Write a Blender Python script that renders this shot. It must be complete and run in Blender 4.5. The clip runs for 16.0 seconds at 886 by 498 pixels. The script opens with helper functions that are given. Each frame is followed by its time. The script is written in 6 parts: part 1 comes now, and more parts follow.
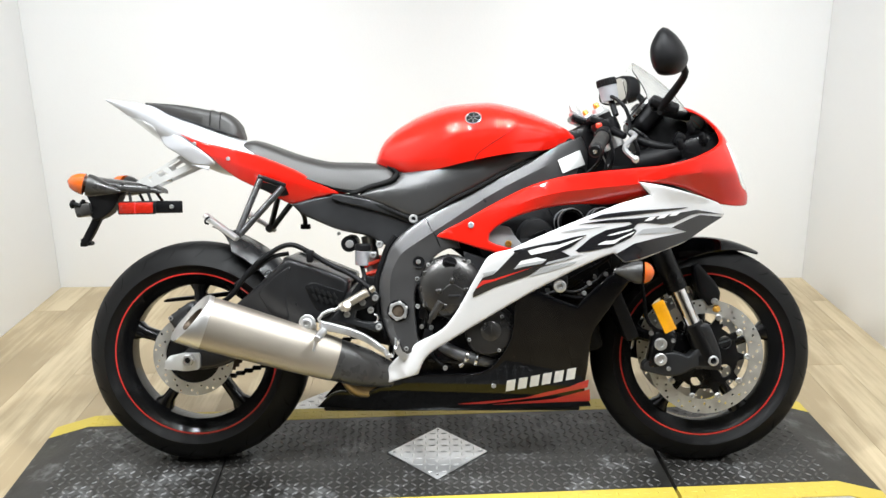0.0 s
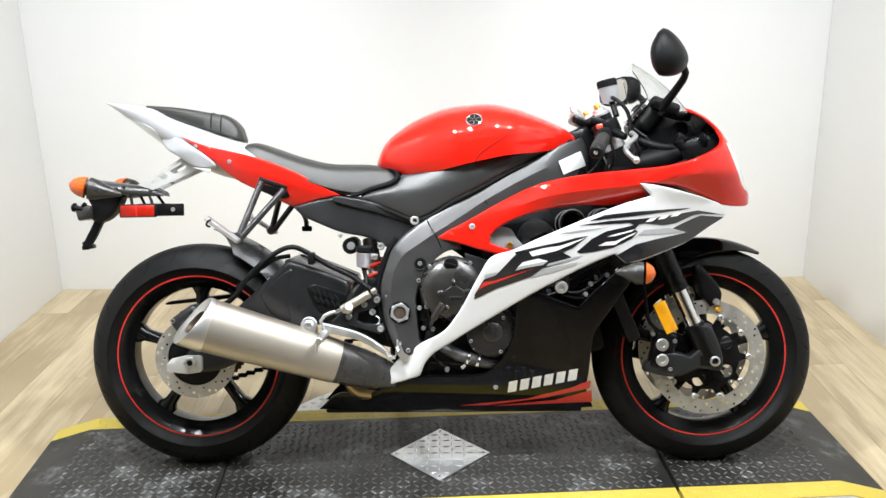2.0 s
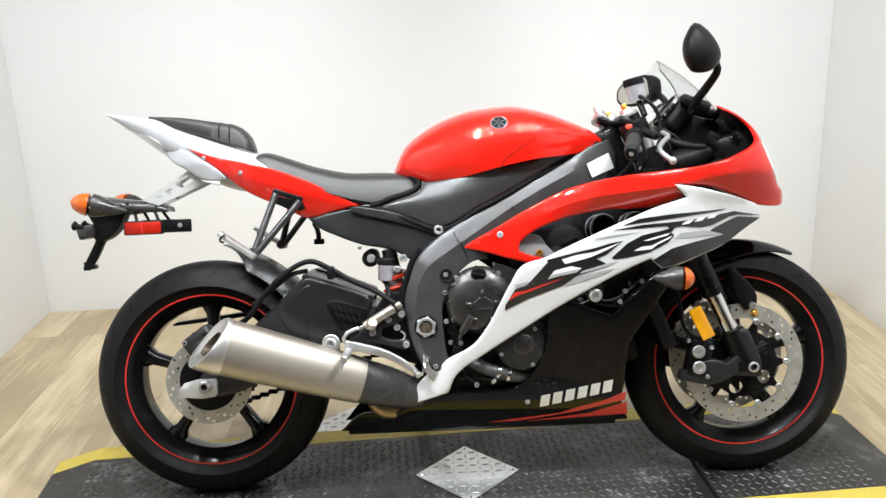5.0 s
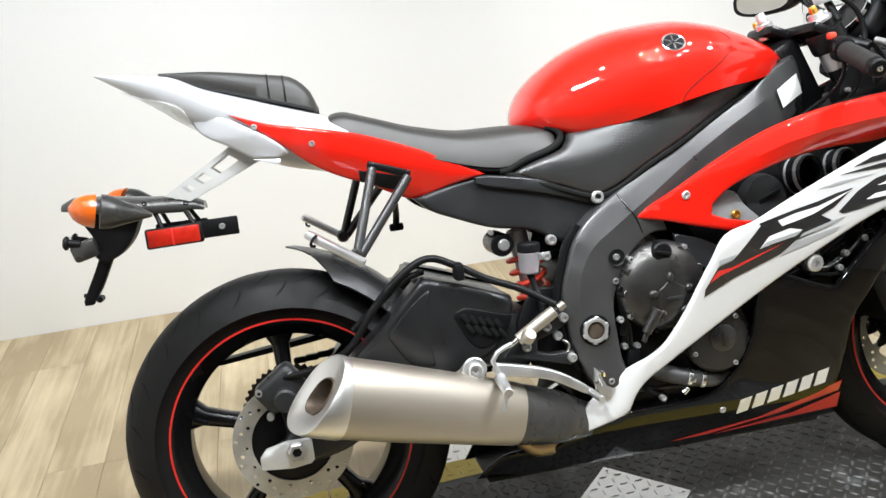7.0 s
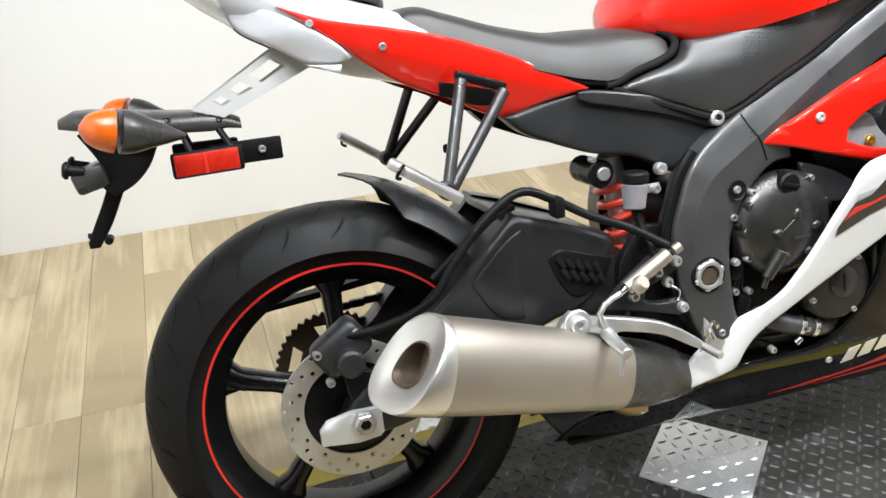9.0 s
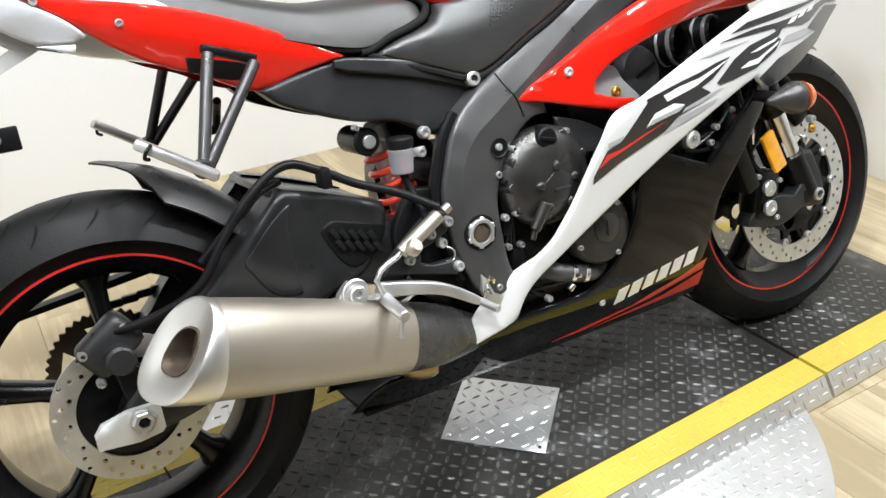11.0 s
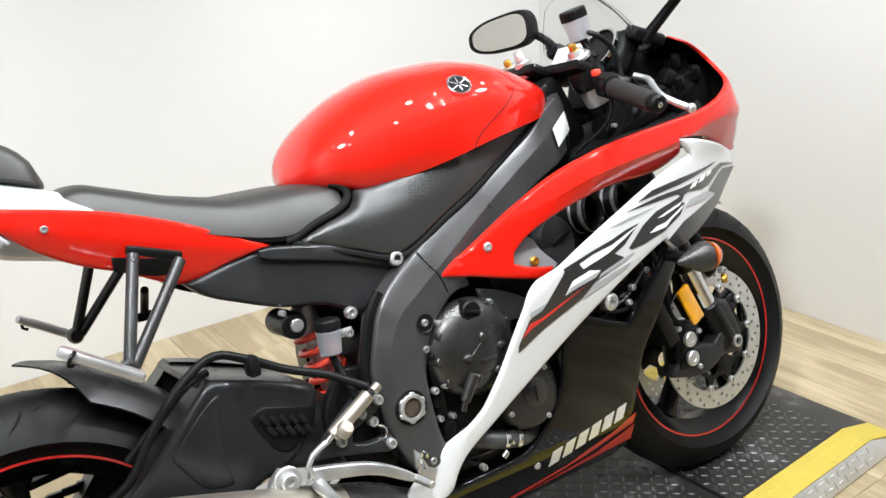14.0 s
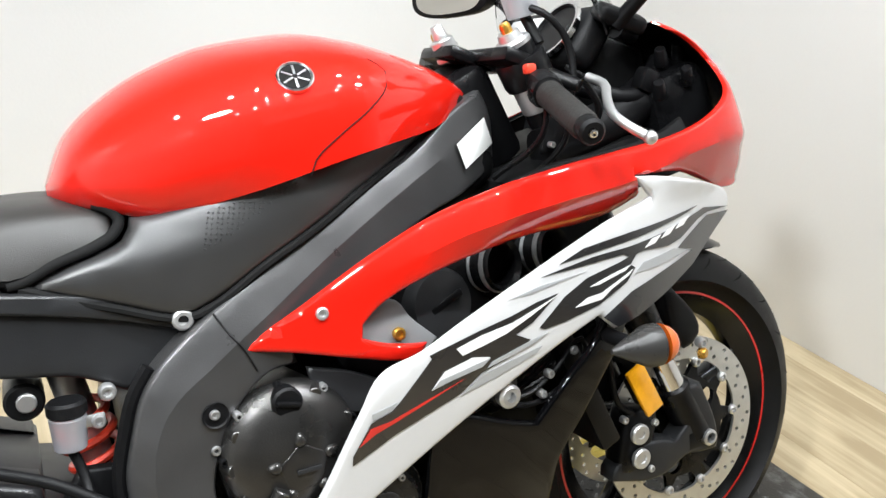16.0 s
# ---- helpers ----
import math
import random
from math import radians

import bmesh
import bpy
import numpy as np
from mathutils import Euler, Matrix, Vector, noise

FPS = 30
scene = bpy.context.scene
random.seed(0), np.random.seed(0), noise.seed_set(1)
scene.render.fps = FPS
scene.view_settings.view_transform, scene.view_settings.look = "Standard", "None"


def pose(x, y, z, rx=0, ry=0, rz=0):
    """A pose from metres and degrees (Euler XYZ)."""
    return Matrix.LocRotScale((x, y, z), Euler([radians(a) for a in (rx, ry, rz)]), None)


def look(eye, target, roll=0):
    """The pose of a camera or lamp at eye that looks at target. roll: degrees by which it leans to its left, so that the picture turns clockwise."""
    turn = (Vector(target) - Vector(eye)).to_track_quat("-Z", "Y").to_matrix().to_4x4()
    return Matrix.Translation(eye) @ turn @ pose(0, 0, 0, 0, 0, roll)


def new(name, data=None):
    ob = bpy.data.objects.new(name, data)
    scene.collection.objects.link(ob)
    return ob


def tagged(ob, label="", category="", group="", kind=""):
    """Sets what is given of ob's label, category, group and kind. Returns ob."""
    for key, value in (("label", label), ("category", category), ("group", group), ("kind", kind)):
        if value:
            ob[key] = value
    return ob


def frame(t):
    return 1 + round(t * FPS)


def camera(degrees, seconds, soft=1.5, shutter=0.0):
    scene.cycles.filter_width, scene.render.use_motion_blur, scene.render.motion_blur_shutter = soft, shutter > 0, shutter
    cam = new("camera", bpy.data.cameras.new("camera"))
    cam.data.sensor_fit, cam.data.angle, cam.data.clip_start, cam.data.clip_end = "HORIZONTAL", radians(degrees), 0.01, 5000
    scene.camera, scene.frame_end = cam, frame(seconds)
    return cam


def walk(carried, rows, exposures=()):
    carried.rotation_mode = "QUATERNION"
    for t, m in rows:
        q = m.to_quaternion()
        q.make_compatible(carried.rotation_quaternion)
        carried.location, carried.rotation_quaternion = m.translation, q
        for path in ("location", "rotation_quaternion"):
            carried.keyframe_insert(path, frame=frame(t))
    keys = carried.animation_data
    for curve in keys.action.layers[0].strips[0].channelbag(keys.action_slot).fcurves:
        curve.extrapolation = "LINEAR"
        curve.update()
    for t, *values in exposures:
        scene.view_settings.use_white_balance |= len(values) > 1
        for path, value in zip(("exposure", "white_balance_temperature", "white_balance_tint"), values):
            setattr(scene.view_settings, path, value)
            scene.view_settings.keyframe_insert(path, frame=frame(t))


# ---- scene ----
cam = camera(53.5, 16.0)
METRES, EYE, TILT, LEAN, TURN = 2.42, 1.35, -17.3, 0.8, 0.0
ROWS = [
    (0, 0, 0, 0, 0, 0, -0),
    (0.5, -0.0002, -0.0014, 0.0007, 0.23, 0.08, 0.18),
    (1, -0.0003, -0.0012, 0.0011, 0.24, 0.09, -0.01),
    (1.5, -0.0004, -0.0008, 0.0016, 0.16, 0.02, 0.16),
    (2, -0.0006, -0.0008, 0.0021, 0.05, -0.02, 0.26),
    (2.5, -0.0007, -0.0005, 0.0027, -0.12, -0.18, 0.27),
    (3, -0.0007, -0.0004, 0.0036, -0.42, -0.39, 0.4),
    (3.2, -0.0008, -0.0003, 0.0039, -0.09, -0.54, 0.4),
    (5.5, -0.081, 0.1017, 0.0082, -3.5402, 0.9549, 2.2924),
    (6, -0.1169, 0.1901, 0.0365, -1.3706, 1.779, 2.2355),
    (6.5, -0.1928, 0.257, 0.0571, -4.9065, -0.318, 5.9908),
    (7, -0.2692, 0.3189, 0.0491, -10.6897, -3.4561, 7.6735),
    (7.5, -0.3151, 0.3831, 0.0668, -11.303, -2.69, 7.4266),
    (8, -0.3365, 0.4337, 0.089, -13.7121, -2.9935, 8.592),
    (8.5, -0.3529, 0.4559, 0.0895, -13.6675, -7.4738, 9.5873),
    (11, -0.3308, 0.4513, 0.0575, -29.298, -13.0984, 9.986),
    (11.5, -0.3204, 0.4424, 0.0635, -31.6041, -10.8098, 11.4977),
    (12, -0.3115, 0.4403, 0.0786, -32.8044, -8.0303, 13.6707),
    (12.5, -0.31, 0.4374, 0.0819, -32.9645, -6.2815, 12.6999),
    (13, -0.3111, 0.4354, 0.0829, -32.8708, -6.9295, 11.7732),
    (13.5, -0.3137, 0.4338, 0.0829, -33.1056, -6.0525, 11.9693),
    (14, -0.3215, 0.4359, 0.0866, -33.5692, -5.3875, 12.3554),
    (14.5, -0.3356, 0.4448, 0.0943, -39.3892, -6.1733, 13.5609),
    (15, -0.2985, 0.4495, 0.081, -27.9238, -7.7374, 8.0581),
    (15.5, -0.2006, 0.478, 0.0912, -26.4466, -7.7352, 8.1332),
    (16, -0.1043, 0.5324, 0.114, -28.0669, -8.8564, 6.9693),
]
BETWEEN = [(5.3, look((-0.173, 0.165, 1.318), (-0.091, 2.080, 0.747), -2.5)), (8.7, look((-0.874, 1.119, 1.206), (-0.423, 2.859, 0.329), -4.9)), (10.8, look((-0.780, 1.078, 1.195), (-0.011, 2.615, 0.173), -2.3))]
EXPOSURES = [(0.0, 0.03), (3.2, -0.01), (5.5, -0.10), (8.5, -0.05), (11.0, -0.05), (14.5, -0.13), (16.0, -0.12)]
walk(cam, sorted([(t, pose(0, 0, EYE, TILT, LEAN, TURN) @ pose(METRES * x, METRES * y, METRES * z, 90 + pitch, roll, yaw)) for t, x, y, z, yaw, pitch, roll in ROWS] + BETWEEN, key=lambda row: row[0]), EXPOSURES)

# ---- light: a row of ceiling spots in front of the display, and an added soft fill ----
world = bpy.data.worlds.new("room")
world.use_nodes = True
world.node_tree.nodes["Background"].inputs[0].default_value = (0.98, 0.99, 1.0, 1)
world.node_tree.nodes["Background"].inputs[1].default_value = 0.02
scene.world = world


def spot(name, eye, target, watts, cone, radius=0.03, colour=(0.925, 0.972, 1.0)):
    data = bpy.data.lights.new(name, "SPOT")
    data.energy, data.spot_size, data.spot_blend = watts, radians(cone), 1.0
    data.shadow_soft_size, data.color = radius, colour
    ob = new(name, data)
    ob.matrix_world = look(eye, target)
    return ob


CROSS = {0: (1.63, 2.6, 0.45), 5: (-1.78, 2.6, 0.45)}
for k in range(6):
    x = -1.45 + 0.565 * k
    wash = spot("ceiling_spot", (x, 1.2, 2.88), CROSS.get(k, (x * 2.0, 3.82, 0.25)), 330 if k in CROSS else 98, 66 if k in CROSS else 74)
    wash.data.spot_blend = 0.8
    wash.data.shadow_soft_size = 0.10 if k in CROSS else 0.03
    spot("ceiling_spot", (x, 0.75, 2.88), (x * 1.2, 1.05, 0.0), 32, 104)
    spot("ceiling_spot", (x, 2.05, 2.88), (x * 1.1, 2.25, 0.0), 66, 106)
# weak unseen area lamp, added as general fill from behind the camera
fill_panel = bpy.data.lights.new("room_light", "AREA")
fill_panel.shape, fill_panel.size, fill_panel.size_y = "RECTANGLE", 2.6, 1.2
fill_panel.energy, fill_panel.color = 3, (0.985, 0.99, 1.0)
new("room_light", fill_panel).matrix_world = look((0, -1.2, 2.88), (0, 0.4, 0.0))


# ---- materials ----
def nodes_of(name):
    m = bpy.data.materials.new(name)
    m.use_nodes = True
    return m, m.node_tree.nodes, m.node_tree.links, m.node_tree.nodes["Principled BSDF"]


def pbr(name, colour, rough=0.5, metal=0.0, coat=0.0, var=0.12, scale=9.0, bump=0.0, grain=260.0, ior=1.5, rough_var=0.08, stretch=(1, 1, 1), spec=0.5):
    """A painted, plastic or metal surface with variation at two scales and fine relief."""
    m, n, l, p = nodes_of(name)
    tc = n.new("ShaderNodeTexCoord")
    mp = n.new("ShaderNodeMapping")
    mp.inputs["Scale"].default_value = stretch
    l.new(tc.outputs["Object"], mp.inputs[0])
    big, fine = n.new("ShaderNodeTexNoise"), n.new("ShaderNodeTexNoise")
    big.inputs["Scale"].default_value, fine.inputs["Scale"].default_value = scale, grain
    big.inputs["Detail"].default_value, fine.inputs["Detail"].default_value = 5, 3
    for t in (big, fine):
        l.new(mp.outputs[0], t.inputs["Vector"])
    add = n.new("ShaderNodeMath")
    add.operation = "MULTIPLY_ADD"
    add.inputs[1].default_value, add.inputs[2].default_value = 0.35, 0.0
    l.new(fine.outputs["Fac"], add.inputs[0])
    tot = n.new("ShaderNodeMath")
    l.new(big.outputs["Fac"], tot.inputs[0])
    l.new(add.outputs[0], tot.inputs[1])
    ramp = n.new("ShaderNodeMapRange")
    ramp.inputs["From Min"].default_value, ramp.inputs["From Max"].default_value = 0.35, 1.0
    ramp.inputs["To Min"].default_value, ramp.inputs["To Max"].default_value = 1 - var, 1 + var
    l.new(tot.outputs[0], ramp.inputs[0])
    mix = n.new("ShaderNodeVectorMath")
    mix.operation = "SCALE"
    mix.inputs[0].default_value = colour
    l.new(ramp.outputs[0], mix.inputs["Scale"])
    l.new(mix.outputs[0], p.inputs["Base Color"])
    rr = n.new("ShaderNodeMapRange")
    rr.inputs["From Min"].default_value, rr.inputs["From Max"].default_value = 0.3, 0.7
    rr.inputs["To Min"].default_value, rr.inputs["To Max"].default_value = max(0.0, rough - rough_var), min(1.0, rough + rough_var)
    l.new(big.outputs["Fac"], rr.inputs[0])
    l.new(rr.outputs[0], p.inputs["Roughness"])
    p.inputs["Metallic"].default_value, p.inputs["IOR"].default_value = metal, ior
    p.inputs["Coat Weight"].default_value, p.inputs["Coat Roughness"].default_value = coat, 0.018
    p.inputs["Specular IOR Level"].default_value = spec
    if bump:
        b = n.new("ShaderNodeBump")
        b.inputs["Strength"].default_value, b.inputs["Distance"].default_value = 1.0, bump
        l.new(fine.outputs["Fac"], b.inputs["Height"])
        l.new(b.outputs[0], p.inputs["Normal"])
    return m


def clear(name, colour, rough=0.02, ior=1.45, transmission=1.0):
    m, n, l, p = nodes_of(name)
    p.inputs["Base Color"].default_value = (*colour, 1)
    p.inputs["Roughness"].default_value, p.inputs["IOR"].default_value = rough, ior
    p.inputs["Transmission Weight"].default_value = transmission
    return m


RED = pbr("red_paint", (0.58, 0.010, 0.004), 0.5, 0, 1.0, 0.03, 3, rough_var=0.03, spec=0.06)
WHITE = pbr("white_paint", (0.63, 0.63, 0.635), 0.35, 0, 0.8, 0.03, 4, rough_var=0.03)
SILVER_PAINT = pbr("pearl_white_paint", (0.51, 0.52, 0.55), 0.34, 0.12, 0.8, 0.04, 4)
BLACK_GLOSS = pbr("black_gloss_paint", (0.0025, 0.0025, 0.003), 0.05, 0, 0.0, 0.2, 5, rough_var=0.025, spec=0.22)
BLACK = pbr("black_plastic", (0.0045, 0.0045, 0.005), 0.46, 0, 0, 0.25, 15, 0.0003, 500, spec=0.16)
DARK = pbr("dull_black_inner_plastic", (0.004, 0.004, 0.0042), 0.6, 0, 0, 0.25, 15, 0.0003, 500, spec=0.12)
BLACK_SATIN = pbr("black_enamel", (0.005, 0.005, 0.0055), 0.30, 0.1, 0, 0.2, 12, 0.0001, 400, spec=0.24)
FRAME_GREY = pbr("gunmetal_paint", (0.078, 0.077, 0.078), 0.34, 0.6, 0, 0.12, 14, 0.0002, 700, spec=0.4)
SWING_GREY = pbr("black_swingarm_paint", (0.030, 0.030, 0.0315), 0.34, 0.6, 0, 0.15, 14, 0.0002, 700, spec=0.5)
SUB_GREY = pbr("dark_grey_paint", (0.024, 0.0245, 0.026), 0.38, 0.3, 0, 0.12, 14, 0.0002, 700, spec=0.4)
ENGINE = pbr("engine_grey_casting", (0.070, 0.068, 0.066), 0.31, 0.85, 0, 0.2, 18, 0.0003, 500, spec=0.45)
RUBBER = pbr("tyre_rubber", (0.0060, 0.0059, 0.0060), 0.48, 0, 0, 0.3, 20, 0.0003, 350, spec=0.14)
GROOVE = pbr("groove_rubber", (0.006, 0.006, 0.006), 0.8, 0, 0, 0.2, 20, spec=0.1)
SEAT = pbr("black_seat_vinyl", (0.026, 0.0245, 0.023), 0.42, 0, 0, 0.1, 9, 0.0003, 900, spec=0.45)
BRACKET = pbr("satin_aluminium_plate", (0.58, 0.58, 0.57), 0.45, 0.4, 0, 0.06, 12, 0.0001, 500)
VINYL = pbr("seat_vinyl", (0.024, 0.024, 0.0245), 0.40, 0, 0, 0.08, 9, 0.0002, 900, spec=0.8)
GRIP = pbr("grip_rubber", (0.018, 0.017, 0.016), 0.6, 0, 0, 0.2, 30, 0.0006, 300, spec=0.3)
ALU = pbr("cast_aluminium", (0.60, 0.60, 0.60), 0.42, 0.9, 0, 0.1, 25, 0.0002, 500)
CHROME = pbr("polished_steel", (0.75, 0.75, 0.76), 0.14, 1.0, 0, 0.06, 20)
TITAN = pbr("brushed_titanium", (0.425, 0.388, 0.335), 0.50, 1.0, 0, 0.04, 8, 0.00005, 600, rough_var=0.03)
RIM_BLACK = pbr("black_rim_lacquer", (0.004, 0.004, 0.0043), 0.2, 0, 0, 0.2, 12, 0.0001, 400, spec=0.3)
CAPSTEEL = pbr("bead_blasted_steel", (0.68, 0.67, 0.65), 0.42, 1.0, 0, 0.03, 6, rough_var=0.02)
SOOT = pbr("sooty_steel", (0.10, 0.075, 0.055), 0.6, 0.7, 0, 0.35, 40)
BRASS = pbr("heat_tinted_steel", (0.33, 0.24, 0.13), 0.35, 0.9, 0, 0.2, 20)
DISC = pbr("brake_disc_steel", (0.62, 0.62, 0.60), 0.40, 0.9, 0, 0.12, 40, 0.0001, 700)
GOLD = pbr("gold_anodised", (0.60, 0.33, 0.06), 0.3, 0.9, 0, 0.1, 30)
ORANGE_RED = pbr("red_anodised", (0.75, 0.06, 0.03), 0.35, 0.2, 0.4, 0.08, 30)
RIM_RED = pbr("red_rim_tape", (0.58, 0.022, 0.016), 0.35, 0, 0.3, 0.05, 20)
HANGER = pbr("satin_grey_tube_paint", (0.055, 0.055, 0.056), 0.32, 0.7, 0, 0.12, 20, 0.0001, 500)
HUGGER = pbr("satin_black_moulding", (0.010, 0.010, 0.0105), 0.30, 0, 0, 0.2, 12, 0.0002, 600, spec=0.5)
LAMP_BODY = pbr("dark_grey_lamp_plastic", (0.030, 0.029, 0.028), 0.3, 0, 0, 0.15, 30, spec=0.5)
DUCT_GREY = pbr("light_grey_duct_plastic", (0.22, 0.225, 0.23), 0.4, 0.1, 0, 0.08, 20, 0.0002, 500)
HOSE = pbr("grey_coolant_hose", (0.045, 0.045, 0.046), 0.45, 0, 0, 0.15, 30, 0.0003, 400)
AMBER = pbr("amber_lens", (0.58, 0.10, 0.006), 0.2, 0, 0.6, 0.15, 60, 0.0002, 400)
AMBER_REFL = pbr("amber_reflector", (0.95, 0.42, 0.01), 0.15, 0, 1.0, 0.12, 60, 0.0004, 500)
RED_LENS = pbr("red_reflector", (0.40, 0.014, 0.006), 0.2, 0, 0.5, 0.3, 80, 0.0005, 500)
GREY_LENS = pbr("smoked_clear_lens", (0.70, 0.71, 0.71), 0.12, 0, 1.0, 0.12, 25)
DECAL_BLACK = pbr("black_decal", (0.012, 0.012, 0.014), 0.25, 0, 0.8, 0.1, 6)
DECAL_GREY = pbr("grey_decal", (0.36, 0.37, 0.38), 0.3, 0, 0.8, 0.1, 6)
DECAL_WHITE = pbr("white_decal", (0.80, 0.80, 0.79), 0.3, 0, 0.8, 0.05, 6)
STICKER = pbr("white_paper_label", (0.78, 0.78, 0.76), 0.5, 0, 0, 0.06, 20)
RESERVOIR = clear("cloudy_reservoir_plastic", (0.55, 0.56, 0.60), 0.32, 1.4, 0.72)
SCREEN = clear("clear_windscreen", (0.93, 0.94, 0.94), 0.02, 1.25)
m, n, l, p = nodes_of("mirror_glass")
p.inputs["Base Color"].default_value, p.inputs["Metallic"].default_value, p.inputs["Roughness"].default_value = (0.62, 0.60, 0.56, 1), 1.0, 0.03
MIRROR = m
YELLOW = pbr("yellow_floor_paint", (0.53, 0.405, 0.060), 0.5, 0, 0, 0.14, 7, 0.0005, 220)
TREAD_BLACK = pbr("worn_black_tread_plate", (0.032, 0.0305, 0.028), 0.44, 0.3, 0, 0.6, 6, 0.0005, 160, rough_var=0.15, spec=0.45)
TREAD_TOP = pbr("scuffed_tread", (0.058, 0.055, 0.051), 0.42, 0.3, 0, 0.6, 6, 0.0003, 300, rough_var=0.15)


def scuffed(m, colour, scale, lo, hi):
    """Adds pale scuff marks of their own shape to a worn surface."""
    n, l = m.node_tree.nodes, m.node_tree.links
    p = n["Principled BSDF"]
    base = p.inputs["Base Color"].links[0].from_socket
    tc = n.new("ShaderNodeNewGeometry")
    t = n.new("ShaderNodeTexNoise")
    t.inputs["Scale"].default_value, t.inputs["Detail"].default_value, t.inputs["Roughness"].default_value = scale, 9, 0.68
    l.new(tc.outputs["Position"], t.inputs["Vector"])
    r = n.new("ShaderNodeMapRange")
    r.inputs["From Min"].default_value, r.inputs["From Max"].default_value = lo, hi
    l.new(t.outputs["Fac"], r.inputs[0])
    mix = n.new("ShaderNodeMix")
    mix.data_type = "RGBA"
    l.new(r.outputs[0], mix.inputs[0])
    l.new(base, mix.inputs[6])
    mix.inputs[7].default_value = (*colour, 1)
    l.new(mix.outputs[2], p.inputs["Base Color"])


scuffed(TREAD_BLACK, (0.17, 0.17, 0.17), 11, 0.54, 0.70)
scuffed(TREAD_BLACK, (0.42, 0.42, 0.41), 70, 0.70, 0.78)
scuffed(TREAD_TOP, (0.28, 0.28, 0.28), 11, 0.50, 0.68)
scuffed(TREAD_TOP, (0.50, 0.50, 0.49), 70, 0.68, 0.78)
scuffed(YELLOW, (0.24, 0.19, 0.08), 11, 0.62, 0.75)
TREAD_SILVER = pbr("bright_aluminium_tread_plate", (0.66, 0.66, 0.66), 0.34, 0.75, 0, 0.1, 9, 0.0004, 200)
DARK_GAP = pbr("dark_joint", (0.01, 0.01, 0.01), 0.8, 0, 0, 0.2, 9, spec=0.1)
WALL = pbr("white_wall_panel", (0.81, 0.81, 0.805), 0.55, 0, 0, 0.015, 1.6, 0.0003, 130)
CEILING = pbr("grey_ceiling_paint", (0.30, 0.30, 0.30), 0.8, 0, 0, 0.03, 2, 0.0004, 90)
BACK_ROOM = pbr("grey_room_wall", (0.16, 0.16, 0.16), 0.7, 0, 0, 0.08, 1.3, 0.0004, 90)


def wood_material():
    m, n, l, p = nodes_of("light_oak_laminate")
    info, geo = n.new("ShaderNodeObjectInfo"), n.new("ShaderNodeNewGeometry")
    shift = n.new("ShaderNodeVectorMath")
    shift.operation = "MULTIPLY_ADD"
    comb = n.new("ShaderNodeCombineXYZ")
    for i in range(3):
        l.new(info.outputs["Random"], comb.inputs[i])
    shift.inputs[1].default_value = (37, 53, 11)
    l.new(comb.outputs[0], shift.inputs[0])
    l.new(geo.outputs["Position"], shift.inputs[2])

    def tex(scale, stretch, detail=6):
        mp = n.new("ShaderNodeMapping")
        mp.inputs["Scale"].default_value = stretch
        l.new(shift.outputs[0], mp.inputs[0])
        t = n.new("ShaderNodeTexNoise")
        t.inputs["Scale"].default_value, t.inputs["Detail"].default_value = scale, detail
        l.new(mp.outputs[0], t.inputs["Vector"])
        return t.outputs["Fac"]

    grain, blotch, strip = tex(60, (1, 0.05, 1)), tex(7, (1, 0.35, 1)), tex(9, (1, 0.06, 1), 1)
    mixed = n.new("ShaderNodeMath")
    mixed.operation = "MULTIPLY_ADD"
    l.new(grain, mixed.inputs[0])
    mixed.inputs[1].default_value = 0.55
    l.new(blotch, mixed.inputs[2])
    mixed2 = n.new("ShaderNodeMath")
    mixed2.operation = "MULTIPLY_ADD"
    l.new(strip, mixed2.inputs[0])
    mixed2.inputs[1].default_value = 0.45
    l.new(mixed.outputs[0], mixed2.inputs[2])
    tone = n.new("ShaderNodeMath")
    tone.operation = "MULTIPLY_ADD"
    l.new(info.outputs["Random"], tone.inputs[0])
    tone.inputs[1].default_value = 0.2
    l.new(mixed2.outputs[0], tone.inputs[2])
    ramp = n.new("ShaderNodeValToRGB")
    e = ramp.color_ramp.elements
    e[0].position, e[0].color = 0.78, (0.345, 0.268, 0.160, 1)
    e[1].position, e[1].color = 1.0, (0.445, 0.358, 0.226, 1)
    e.new(1.0).color = (0.54, 0.445, 0.29, 1)
    e[1].position, e[2].position = 0.89, 1.0
    half = n.new("ShaderNodeMath")
    half.operation = "MULTIPLY"
    half.inputs[1].default_value = 0.75
    l.new(tone.outputs[0], half.inputs[0])
    l.new(half.outputs[0], ramp.inputs[0])
    l.new(ramp.outputs[0], p.inputs["Base Color"])
    p.inputs["Roughness"].default_value = 0.42
    b = n.new("ShaderNodeBump")
    b.inputs["Distance"].default_value = 0.0004
    l.new(grain, b.inputs["Height"])
    l.new(b.outputs[0], p.inputs["Normal"])
    return m


WOOD = wood_material()


# ---- mesh helpers: a geo is (vertices, faces) ----
def join(*geos):
    vs, fs = [], []
    for v, f in geos:
        k = len(vs)
        vs += [tuple(a) for a in v]
        fs += [tuple(i + k for i in a) for a in f]
    return vs, fs


def flip(geo):
    """The left-hand twin of a right-hand piece."""
    return [(a[0], -a[1], a[2]) for a in geo[0]], [tuple(reversed(f)) for f in geo[1]]


def moved(geo, m):
    return [tuple(m @ Vector(a)) for a in geo[0]], geo[1]


